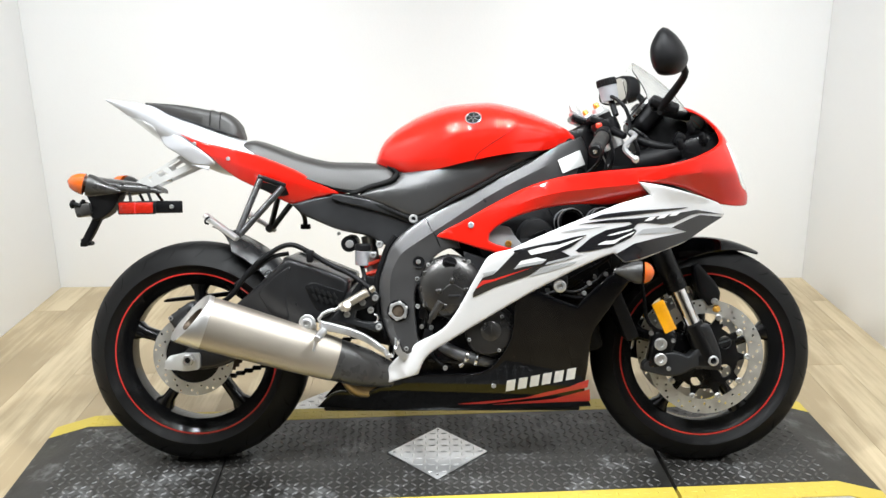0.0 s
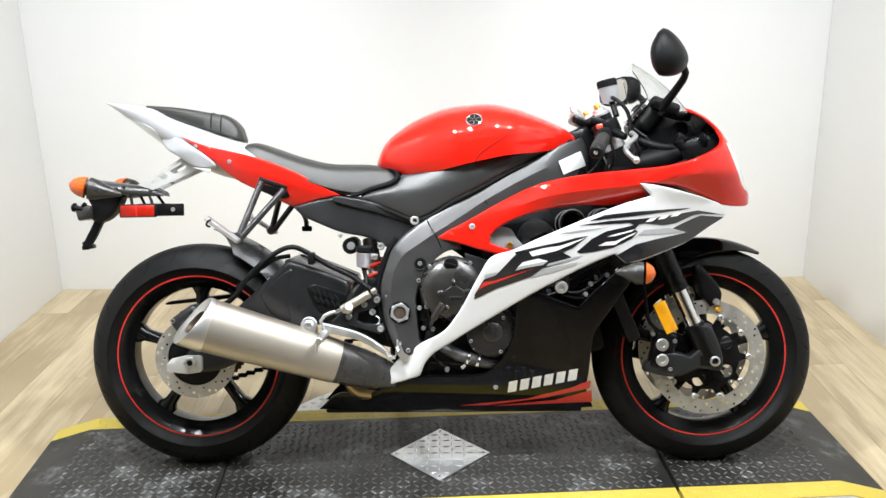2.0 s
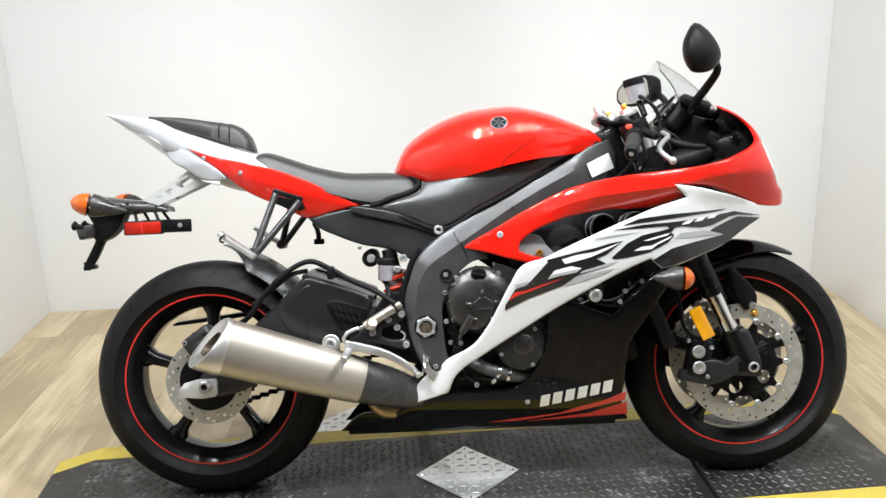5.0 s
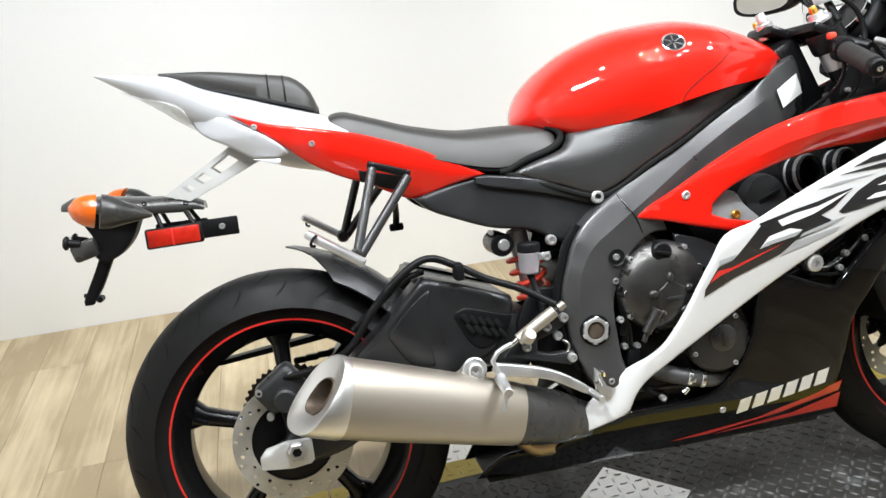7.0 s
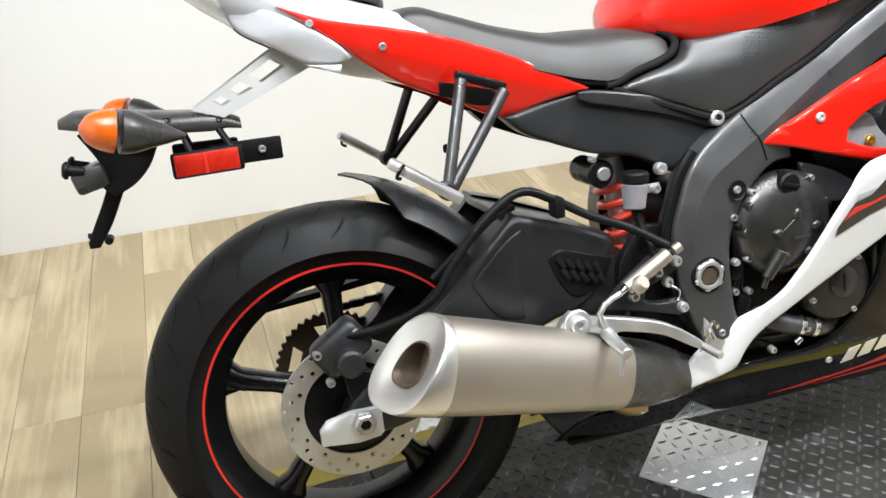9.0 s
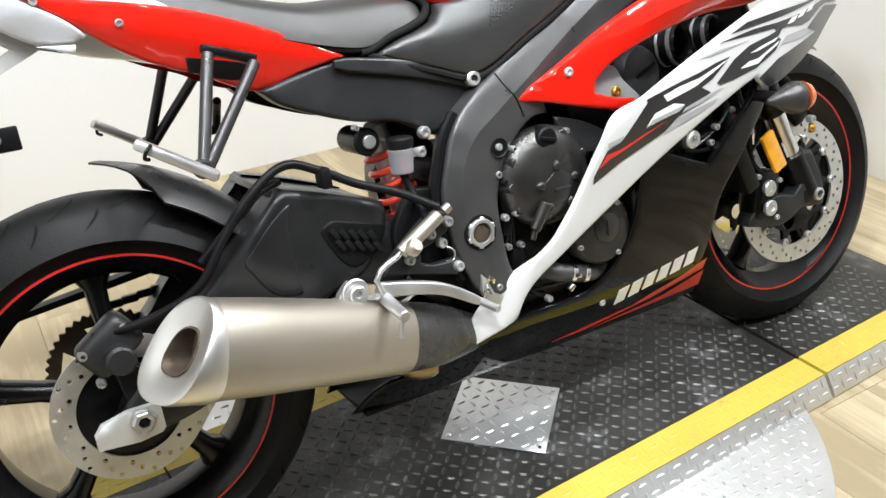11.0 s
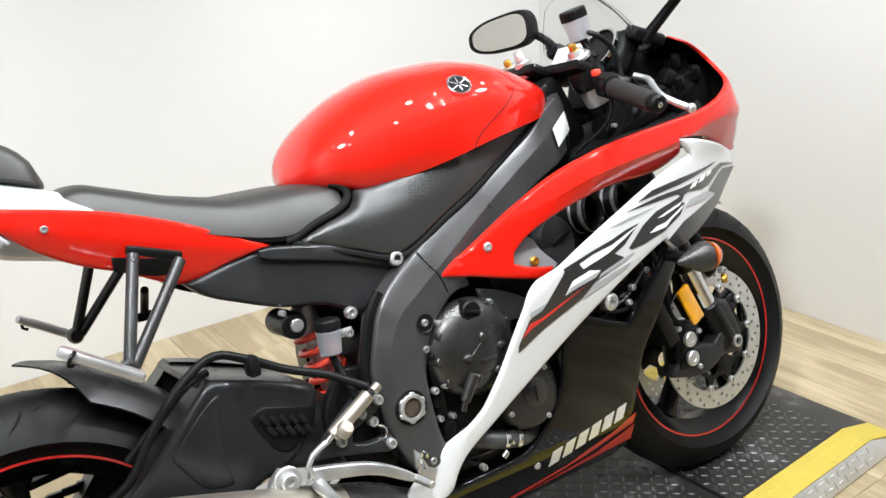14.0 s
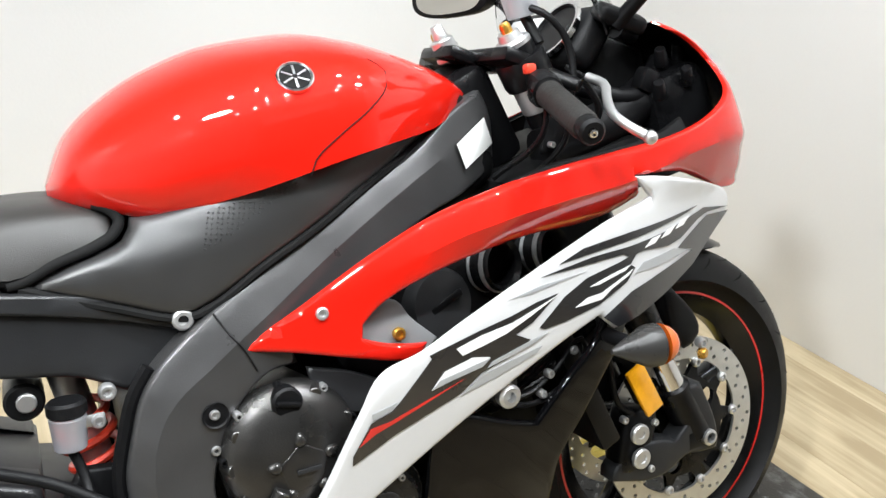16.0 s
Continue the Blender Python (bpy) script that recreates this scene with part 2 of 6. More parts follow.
def part(name, geo, material, parent=None, label="", angle=38, fix=True):
    me = bpy.data.meshes.new(name)
    me.from_pydata([tuple(v) for v in geo[0]], [], geo[1])
    if fix:
        bm = bmesh.new()
        bm.from_mesh(me)
        bmesh.ops.recalc_face_normals(bm, faces=bm.faces)
        bm.to_mesh(me)
        bm.free()
    for poly in me.polygons:
        poly.use_smooth = True
    me.set_sharp_from_angle(angle=radians(angle))
    me.materials.append(material)
    ob = new(name, me)
    ob.parent = parent
    return tagged(ob, label)


def table(x, *rows):
    """A smooth curve through (x, value) rows."""
    xs, vs = [r[0] for r in rows], [r[1] for r in rows]
    if x <= xs[0]:
        return vs[0]
    if x >= xs[-1]:
        return vs[-1]
    i = max(k for k in range(len(xs) - 1) if xs[k] <= x)
    h = xs[i + 1] - xs[i]
    u = (x - xs[i]) / h
    d = [(vs[k + 1] - vs[k]) / (xs[k + 1] - xs[k]) for k in range(len(xs) - 1)]

    def slope(k):
        if k == 0:
            return d[0]
        if k == len(xs) - 1:
            return d[-1]
        return 0.0 if d[k - 1] * d[k] <= 0 else 2 * d[k - 1] * d[k] / (d[k - 1] + d[k])

    a, b = slope(i) * h, slope(i + 1) * h
    return (2 * u ** 3 - 3 * u * u + 1) * vs[i] + (u ** 3 - 2 * u * u + u) * a + (3 * u * u - 2 * u ** 3) * vs[i + 1] + (u ** 3 - u * u) * b


def rounded(points, step=0.012, corner=48, closed=True):
    """A smooth line through points; turns sharper than `corner` degrees stay corners."""
    P = [Vector(q) for q in points]
    n = len(P)

    def tangent(i, side):
        a, b, c = P[(i - 1) % n], P[i], P[(i + 1) % n]
        if not closed and i in (0, n - 1):
            return (c - b) if i == 0 else (b - a)
        e, f = b - a, c - b
        if e.length < 1e-6 or f.length < 1e-6 or e.angle(f) > radians(corner):
            return f if side > 0 else e
        k = f if side > 0 else e
        return (e.normalized() + f.normalized()).normalized() * k.length

    out = []
    for i in range(n if closed else n - 1):
        a, b = P[i], P[(i + 1) % n]
        ta, tb = tangent(i, 1), tangent((i + 1) % n, -1)
        m = max(1, int((b - a).length / step))
        for k in range(m):
            u = k / m
            out.append((2 * u ** 3 - 3 * u * u + 1) * a + (u ** 3 - 2 * u * u + u) * ta + (3 * u * u - 2 * u ** 3) * b + (u ** 3 - u * u) * tb)
    if not closed:
        out.append(P[-1])
    return [tuple(q) for q in out]


def inside(pts, loop):
    loop, pts = np.array(loop), np.array(pts)
    a, b = loop, np.roll(loop, -1, 0)
    x, y = pts[:, 0:1], pts[:, 1:2]
    dy = np.where(b[:, 1] == a[:, 1], 1e-12, b[:, 1] - a[:, 1])
    hit = ((a[:, 1] > y) != (b[:, 1] > y)) & (x < (b[:, 0] - a[:, 0]) * (y - a[:, 1]) / dy + a[:, 0])
    return hit.sum(1) % 2 == 1


def border_distance(pts, loops):
    pts = np.array(pts)
    best = np.full(len(pts), 9.0)
    for loop in loops:
        a = np.array(loop)
        d = np.roll(a, -1, 0) - a
        L = np.maximum((d * d).sum(1), 1e-12)
        w = pts[:, None, :] - a[None]
        u = np.clip((w * d[None]).sum(2) / L, 0, 1)
        best = np.minimum(best, np.sqrt(((w - u[..., None] * d[None]) ** 2).sum(2)).min(1))
    return best


def sheet2d(outline, grid, holes=(), soft=0.0, folds=()):
    """Triangles inside an outline, with inner points on a grid."""
    from mathutils.geometry import delaunay_2d_cdt
    loops = [list(outline)] + [list(h) for h in holes]
    o = np.array(outline)
    lo, hi = o.min(0), o.max(0)
    gx, gz = np.arange(lo[0], hi[0], grid), np.arange(lo[1], hi[1], grid)
    pts = np.array([(a + (j % 2) * grid / 2, b) for j, b in enumerate(gz) for a in gx]).reshape(-1, 2)
    if len(pts):
        keep = inside(pts, outline)
        for h in holes:
            keep &= ~inside(pts, h)
        pts = pts[keep]
    if len(pts):
        pts = pts[border_distance(pts, loops) > max(grid * 0.45, soft * 1.05 + grid * 0.35)]
    if soft > 0:
        a, b, c = np.roll(o, 1, 0), o, np.roll(o, -1, 0)
        t = c - a
        t /= np.maximum(np.linalg.norm(t, axis=1), 1e-9)[:, None]
        nrm = np.stack([-t[:, 1], t[:, 0]], 1)
        if not inside(o[:1] + nrm[:1] * 0.0004, outline)[0]:
            nrm = -nrm
        for k in (0.07, 0.25, 0.55, 1.0):
            band = o + nrm * soft * k
            band = band[border_distance(band, loops) > soft * k * 0.93]
            if len(band):
                band = band[inside(band, outline)]
            pts = np.concatenate([pts.reshape(-1, 2), band])
    for fold in folds:
        line = np.array(rounded(fold, grid * 0.7, 170, False))
        if len(pts):
            gap = np.sqrt(((np.array(pts)[:, None, :] - line[None]) ** 2).sum(2)).min(1)
            pts = np.array(pts)[gap > grid * 0.5]
        line = line[inside(line, outline)]
        if len(line):
            line = line[border_distance(line, loops) > 0.002]
        pts = np.concatenate([np.array(pts).reshape(-1, 2), line])
    verts, edges = [], []
    for loop in loops:
        k = len(verts)
        verts += [Vector(q) for q in loop]
        edges += [(k + i, k + (i + 1) % len(loop)) for i in range(len(loop))]
    verts += [Vector(q) for q in pts]
    v, e, f, *_ = delaunay_2d_cdt(verts, edges, [], 0, 1e-6)
    cen = np.array([[sum(v[i][k] for i in t) / len(t) for k in (0, 1)] for t in f])
    ok = inside(cen, outline)
    for h in holes:
        ok &= ~inside(cen, h)
    return np.array([tuple(q) for q in v]), [tuple(t) for t, g in zip(f, ok) if g], loops


def shell(outline, f, thick=0.004, soft=0.006, grid=0.014, holes=(), smooth=True, corner=48, step=0.009, place=None, folds=()):
    """A curved panel on the right-hand side: outline in (x, z), lying f(x, z) metres off the middle plane, with rolled edges."""
    outline = rounded(outline, step, corner) if smooth else list(outline)
    v, faces, loops = sheet2d(outline, grid, holes, soft if not holes else 0.0, folds)
    d = border_distance(v, loops)
    roll = np.zeros(len(v)) if soft <= 0 else soft * (1 - np.sqrt(1 - (1 - np.clip(d / soft, 0, 1)) ** 2))
    s = np.array([f(a, b) for a, b in v]) if callable(f) else np.full(len(v), float(f))
    if place:
        front = [place(a[0], a[1], q - r) for a, q, r in zip(v, s, roll)]
        back = [place(a[0], a[1], q - r - thick) for a, q, r in zip(v, s, roll)]
    else:
        front = [(a[0], -(q - r), a[1]) for a, q, r in zip(v, s, roll)]
        back = [(a[0], -(q - r - thick), a[1]) for a, q, r in zip(v, s, roll)]
    n = len(v)
    fs = list(faces) + [tuple(i + n for i in reversed(t)) for t in faces]
    count = {}
    for t in faces:
        for i in range(len(t)):
            e = (t[i], t[(i + 1) % len(t)])
            count[e] = count.get(e, 0) + 1
    for a, b in count:
        if (b, a) not in count:
            fs.append((b, a, a + n, b + n))
    return front + back, fs


def loft(rings, caps=True, wrap=False):
    n = len(rings[0])
    vs = [tuple(q) for r in rings for q in r]
    fs = []
    m = len(rings)
    for i in range(m if wrap else m - 1):
        for j in range(n):
            fs.append((i * n + j, i * n + (j + 1) % n, ((i + 1) % m) * n + (j + 1) % n, ((i + 1) % m) * n + j))
    if caps and not wrap:
        fs += [tuple(reversed(range(n))), tuple((m - 1) * n + j for j in range(n))]
    return vs, fs


def axes(d):
    d = Vector(d).normalized()
    a = d.cross(Vector((0, 0, 1)) if abs(d.z) < 0.9 else Vector((1, 0, 0))).normalized()
    return d, a, d.cross(a)


def lathe(profile, origin, direction, n=24, caps=True, wrap=False):
    """Turned shape: profile rows (radius, distance along the axis)."""
    d, a, b = axes(direction)
    o = Vector(origin)
    rings = [[o + d * h + (a * math.cos(2 * math.pi * k / n) + b * math.sin(2 * math.pi * k / n)) * max(r, 1e-5) for k in range(n)] for r, h in profile]
    return loft(rings, caps, wrap)


def rod(p0, p1, r, r1=None, n=16, soft=0.15):
    p0, p1 = Vector(p0), Vector(p1)
    L = (p1 - p0).length
    r1 = r if r1 is None else r1
    e, g = min(r * soft, L * 0.3), min(r1 * soft, L * 0.3)
    return lathe([(r - e, 0), (r, e), (r1, L - g), (r1 - g, L)], p0, p1 - p0, n)


def tube(points, r, n=10, step=0.012, taper=None):
    pts = [Vector(q) for q in rounded(points, step, 170, False)]
    rings, up = [], Vector((0.3, 0.2, 0.93))
    for i, q in enumerate(pts):
        d = (pts[min(i + 1, len(pts) - 1)] - pts[max(i - 1, 0)]).normalized()
        a = d.cross(up).normalized()
        up = a.cross(d)
        k = r if taper is None else r + (taper - r) * i / (len(pts) - 1)
        rings.append([q + (a * math.cos(2 * math.pi * j / n) + up * math.sin(2 * math.pi * j / n)) * k for j in range(n)])
    return loft(rings)


def block(size, soft=0.004, m=None, segments=2):
    bm = bmesh.new()
    bmesh.ops.create_cube(bm, size=1.0, matrix=Matrix.Diagonal((*size, 1)))
    bmesh.ops.bevel(bm, geom=list(bm.edges), offset=min(soft, min(size) * 0.45), segments=segments, profile=0.5, affect="EDGES")
    bm.verts.index_update()
    g = [tuple(v.co) for v in bm.verts], [tuple(v.index for v in f.verts) for f in bm.faces]
    bm.free()
    return moved(g, m) if m else g


def bolt(at, r=0.007, h=0.005, d=(0, -1, 0)):
    return lathe([(r, -0.006), (r, h * 0.6), (r * 0.8, h), (r * 0.5, h), (r * 0.45, h * 0.3), (0.0, h * 0.3)], at, d, 12)


def circle(x, z, r, n=32):
    return [(x + r * math.cos(2 * math.pi * k / n), z + r * math.sin(2 * math.pi * k / n)) for k in range(n)]


def empty(name, parent=None, label=""):
    ob = new(name)
    ob.parent = parent
    ob.empty_display_size = 0.1
    return tagged(ob, label)


# ---- the booth ----
X0, X1, Y0, Y1, TOP = -1.78, 1.63, -3.2, 3.82, 2.95
BOARD = 0.145


def structure(name, lo, hi, material, label, category, soft=0.003):
    c = [(a + b) / 2 for a, b in zip(lo, hi)]
    ob = part(name, block([b - a for a, b in zip(lo, hi)], soft, pose(*c)), material, None, label)
    return tagged(ob, "", category, "", "structure")


floor = structure("floor", (X0 - 0.1, Y0 - 0.1, -0.12), (X1 + 0.1, Y1 + 0.1, -0.012), DARK_GAP, "light oak laminate floor laid in long narrow boards", "floor")
structure("wall_north", (X0 - 0.1, Y1, -0.012), (X1 + 0.1, Y1 + 0.1, TOP), WALL, "plain white panel wall behind the motorcycle", "wall")
structure("wall_west", (X0 - 0.1, Y0, -0.012), (X0, Y1 - 0.001, TOP), WALL, "plain white side wall of the photo booth", "wall")
structure("wall_east", (X1, Y0, -0.012), (X1 + 0.1, Y1 - 0.001, TOP), WALL, "plain white side wall of the photo booth", "wall")
structure("wall_south", (X0 - 0.1, Y0 - 0.1, -0.012), (X1 + 0.1, Y0, TOP), BACK_ROOM, "plain wall closing the room behind the camera", "wall")
structure("ceiling", (X0 - 0.1, Y0 - 0.1, TOP), (X1 + 0.1, Y1 + 0.1, TOP + 0.1), CEILING, "plain grey painted ceiling", "ceiling")

# ---- the turntable with its low ramp platform ----
PZ = 0.048
PLATFORM = pose(-0.035, 2.228, 0, 0, 0, 2.6)


def lozenges(cells, length, width, height, z):
    """Raised treads of chequer plate: small bars, turned crosswise cell by cell."""
    vs, fs = [], []
    for x, y, turn in cells:
        c, s = math.cos(turn), math.sin(turn)
        k = len(vs)
        for u, v, h in ((-1, 0, 0), (-0.45, -1, 0), (0.45, -1, 0), (1, 0, 0), (0.45, 1, 0), (-0.45, 1, 0), (-0.55, 0, 1), (0.55, 0, 1)):
            a, b = u * length / 2, v * width / 2
            vs.append((x + a * c - b * s, y + a * s + b * c, z + h * height))
        fs += [(k, k + 1, k + 6), (k + 1, k + 2, k + 7, k + 6), (k + 2, k + 3, k + 7), (k + 3, k + 4, k + 7), (k + 4, k + 5, k + 6, k + 7), (k + 5, k, k + 6)]
    return vs, fs


def cells(x0, x1, y0, y1, pitch, keep=None, turn=0.0):
    out, rng = [], random.Random(4)
    for i in range(int((x1 - x0) / pitch)):
        for j in range(int((y1 - y0) / pitch)):
            x, y = x0 + (i + 0.5) * pitch, y0 + (j + 0.5) * pitch
            if keep is None or keep(x, y):
                out.append((x, y, turn + (math.pi / 2 if (i + j) % 2 else 0) + rng.uniform(-0.05, 0.05)))
    return out


HALF, INNER, RUN, LONG = 0.292, 0.222, 0.125, 1.06


def slab(x0, x1, y0, y1, z1, z0=0.0, ramp0=False, ramp1=False, soft=0.002):
    """A flat bed section; a ramp end comes down to the floor."""
    a, b = (x0 - (RUN if ramp0 else 0)), (x1 + (RUN if ramp1 else 0))
    top = [(x0, z1), (x1, z1)]
    prof = [(a, z0 + 0.003 if ramp0 else z0), *top, (b, z0 + 0.003 if ramp1 else z0), (b, z0), (a, z0)]
    ring = lambda y: [(p[0], y, p[1]) for p in prof]
    return loft([ring(y0), ring(y1)])


platform = tagged(empty("display_platform"), "low black chequer-plate motorcycle platform with yellow painted edges and ramped ends", "platform")
platform.matrix_world = PLATFORM
turntable = tagged(part("turntable_disc", lathe([(0.60, 0.0), (0.615, 0.002), (0.615, 0.007), (0.612, 0.009), (0.0, 0.009)], (0, 0, 0), (0, 0, 1), 96), TREAD_SILVER, None,
                        "round bright aluminium chequer-plate turntable disc under the platform"), "", "turntable")
turntable.matrix_world = pose(-0.03, 2.22, 0.001)
part("tread_pattern", lozenges(cells(-0.62, 0.62, -0.62, 0.62, 0.026, lambda x, y: math.hypot(x, y) < 0.595 and abs(y) > 0.27), 0.0215, 0.0070, 0.0018, 0.009), TREAD_SILVER, turntable)
turntable.children[0]["kind"] = "stuff"
SEAMS = (-LONG, -0.60, 0.62, LONG)
for i in range(3):
    a, b = SEAMS[i] + (0.002, 0.002, 0.006)[i], SEAMS[i + 1] - (0.002, 0.004, 0.0)[i]
    bed = part("bed_plate", slab(a, b, -INNER, INNER, PZ, 0.01, i == 0, i == 2), TREAD_BLACK, platform, "scuffed black chequer plate")
    bars = part("tread_pattern", lozenges(cells(a, b, -INNER + 0.003, INNER - 0.003, 0.0225, None, math.pi / 4), 0.0205, 0.0066, 0.0021, PZ), TREAD_TOP, bed, "", 20)
    bars["kind"] = "stuff"
    for side in (-1, 1):
        lo, hi = sorted((side * (INNER + 0.001), side * HALF))
        edge = part("yellow_edge", slab(a, b, lo, hi, PZ + 0.0005, 0.01, i == 0, i == 2), YELLOW, platform, "yellow painted edge strip")
        part("tread_pattern", lozenges(cells(a, b, lo + 0.006, hi - 0.004, 0.0262), 0.0215, 0.0072, 0.0014, PZ + 0.0005), YELLOW, edge, "", 20)["kind"] = "stuff"
        y0, y1 = side * (HALF + 0.001), side * (HALF + 0.028)
        lo_x, hi_x = a - (RUN * 0.8 if i == 0 else 0), b + (RUN * 0.8 if i == 2 else 0)
        prof = [(y0, 0.003), (y0, PZ - 0.001), (y1, 0.006), (y1, 0.003)]
        skirt_rings = [[(x, q[0], q[1] if a <= x <= b else min(q[1], 0.012)) for q in prof] for x in sorted({lo_x, a, b, hi_x})]
        skirt = part("side_skirt", loft(skirt_rings), TREAD_SILVER, platform, "bright aluminium chequer side strip")
        tilt = math.atan2(PZ - 0.007, 0.027)
        bars_geo = lozenges(cells(a, b, -0.022, 0.022, 0.022), 0.021, 0.006, 0.0016, 0.0)
        m = Matrix.Translation((0, side * (HALF + 0.0145), PZ / 2 + 0.003)) @ Matrix.Rotation(-side * tilt, 4, "X")
        part("tread_pattern", moved(bars_geo, m), TREAD_SILVER, skirt, "", 20)["kind"] = "stuff"
centre_plate = tagged(part("centre_plate", block((0.2, 0.2, 0.003), 0.001), TREAD_SILVER, None, "square bright aluminium chequer plate lying on the black platform"), "", "plate")
centre_plate.matrix_world = pose(-0.033, 2.222, PZ + 0.0035, 0, 0, 45)
part("tread_pattern", lozenges(cells(-0.098, 0.098, -0.098, 0.098, 0.0245, None, math.pi / 4), 0.0205, 0.0062, 0.0016, 0.0015), TREAD_SILVER, centre_plate, "", 20)["kind"] = "stuff"
for x, y in ((-0.088, -0.088), (0.088, 0.088), (-0.088, 0.088), (0.088, -0.088)):
    part("screw", lathe([(0.004, 0), (0.004, 0.0015), (0.0025, 0.003), (0, 0.003)], (x, y, 0.0015), (0, 0, 1), 10), CHROME, centre_plate)

# ---- the motorcycle: x forward from the rear axle, y to its left, z up; it leans on its stand ----
bike = tagged(empty("motorcycle"), "red, white and black sport motorcycle leaning on its side stand", "motorcycle")
bike.matrix_world = pose(0, 2.203, PZ) @ pose(0, 0, 0, 0, 0, -1.2) @ pose(0, 0, 0, -13.5, 0, 0) @ Matrix.Translation((-0.692, 0, 0))
RW, FW = Vector((-0.004, 0, 0.308)), Vector((1.388, 0, 0.297))


def both(name, geo, material, parent, label="", angle=38):
    a = part(name, geo, material, parent, label, angle)
    return a, part(name, flip(geo), material, parent, label, angle)


# wheels
def wheel(name, at, R, half, rim_half, disc_r, label):
    hub = empty(name, bike, label)
    c = tuple(at)
    y = (0, -1, 0)
    rim_r = 0.2255
    prof = [(rim_r - 0.002, -rim_half), (rim_r + 0.012, -rim_half - 0.006)]
    for k in range(13):
        t = -1 + k / 6
        prof.append((R - (R - rim_r - 0.022) * abs(t) ** 2.4, half * math.copysign(abs(t) ** 0.85, t)))
    prof += [(rim_r + 0.012, rim_half + 0.006), (rim_r - 0.002, rim_half)]
    part("tyre", lathe(prof, c, y, 96, False), RUBBER, hub, "black road tyre with shallow slanted grooves", 60)
    # tread grooves, laid on the tread as thin dark sipes
    gv, gf = [], []
    count = 22
    for i in range(count):
        for side in (-1, 1):
            base = 2 * math.pi * (i + (0.5 if side > 0 else 0)) / count
            for reach in ((0.25, 0.62, 0.14, 0.0), (0.58, 0.86, 0.08, 0.19)):
                t0, t1, sweep, off = reach
                k0, m = len(gv), 7
                for j in range(m):
                    u = j / (m - 1)
                    t = t0 + (t1 - t0) * u
                    r = R - (R - rim_r - 0.022) * t ** 2.4 + 0.0007
                    yy = side * half * t ** 0.85
                    ang = base + off + sweep * u * u
                    wd = 0.017 * math.sin(math.pi * min(0.97, max(0.06, u))) ** 0.6
                    for e in (-0.5, 0.5):
                        g = ang + e * wd
                        gv.append((at.x + r * math.cos(g), -yy, at.z + r * math.sin(g)))
                for j in range(m - 1):
                    gf.append((k0 + 2 * j, k0 + 2 * j + 1, k0 + 2 * j + 3, k0 + 2 * j + 2))
    part("tread_groove", (gv, gf), GROOVE, hub, "", 60, False)["kind"] = "stuff"
    w = rim_half
    rim = [(rim_r, -w), (rim_r, -w + 0.006), (rim_r - 0.013, -w + 0.016), (rim_r - 0.022, -w * 0.4), (rim_r - 0.022, w * 0.4), (rim_r - 0.013, w - 0.016), (rim_r, w - 0.006), (rim_r, w),
           (rim_r - 0.005, w + 0.001), (rim_r - 0.019, w - 0.012), (rim_r - 0.036, w * 0.42), (rim_r - 0.038, 0), (rim_r - 0.036, -w * 0.42), (rim_r - 0.019, -w + 0.012), (rim_r - 0.005, -w - 0.001)]
    part("rim", lathe(rim, c, y, 96, False, True), RIM_BLACK, hub, "black cast rim", 30)
    for side in (-1, 1):
        s = side * (w + 0.0015)
        stripe = [(rim_r - 0.0005, s), (rim_r - 0.0042, s + side * 0.0003), (rim_r - 0.0042, s - side * 0.0025), (rim_r - 0.0005, s - side * 0.0025)]
        part("rim_stripe", lathe(stripe, c, y, 96, False, True), RIM_RED, hub, "thin red rim tape", 60)
    for k in range(5):
        a = math.radians(90 + 72 * k)
        rings = []
        for u in (0.0, 0.15, 0.5, 0.85, 1.0):
            r = 0.045 + (rim_r - 0.036 - 0.045) * u
            wd = table(u, (0, 0.026), (0.15, 0.017), (0.5, 0.0145), (0.85, 0.017), (1.0, 0.03))
            dp = table(u, (0, 0.034), (0.5, 0.02), (1.0, 0.022))
            o = at + Vector((math.cos(a), 0, math.sin(a))) * r
            t = Vector((-math.sin(a), 0, math.cos(a)))
            rings.append([o + t * wd * math.copysign(abs(math.cos(q)) ** 0.7, math.cos(q)) + Vector((0, 1, 0)) * dp * math.copysign(abs(math.sin(q)) ** 0.7, math.sin(q)) for q in [2 * math.pi * j / 14 for j in range(14)]])
        part("spoke", loft(rings), RIM_BLACK, hub)
    part("hub", lathe([(0.02, -0.075), (0.042, -0.07), (0.05, -0.04), (0.055, 0), (0.05, 0.04), (0.042, 0.07), (0.02, 0.075)], c, y, 28), RIM_BLACK, hub)
    part("valve_stem", rod(at + Vector((-0.185, -0.012, 0.055)), at + Vector((-0.155, -0.035, 0.047)), 0.0045), BLACK, hub)
    return hub


rear = wheel("rear_wheel", RW, 0.309, 0.080, 0.060, 0.11, "black five-spoke rear wheel with red rim tape")
front = wheel("front_wheel", FW, 0.300, 0.061, 0.039, 0.155, "black five-spoke front wheel with red rim tape")


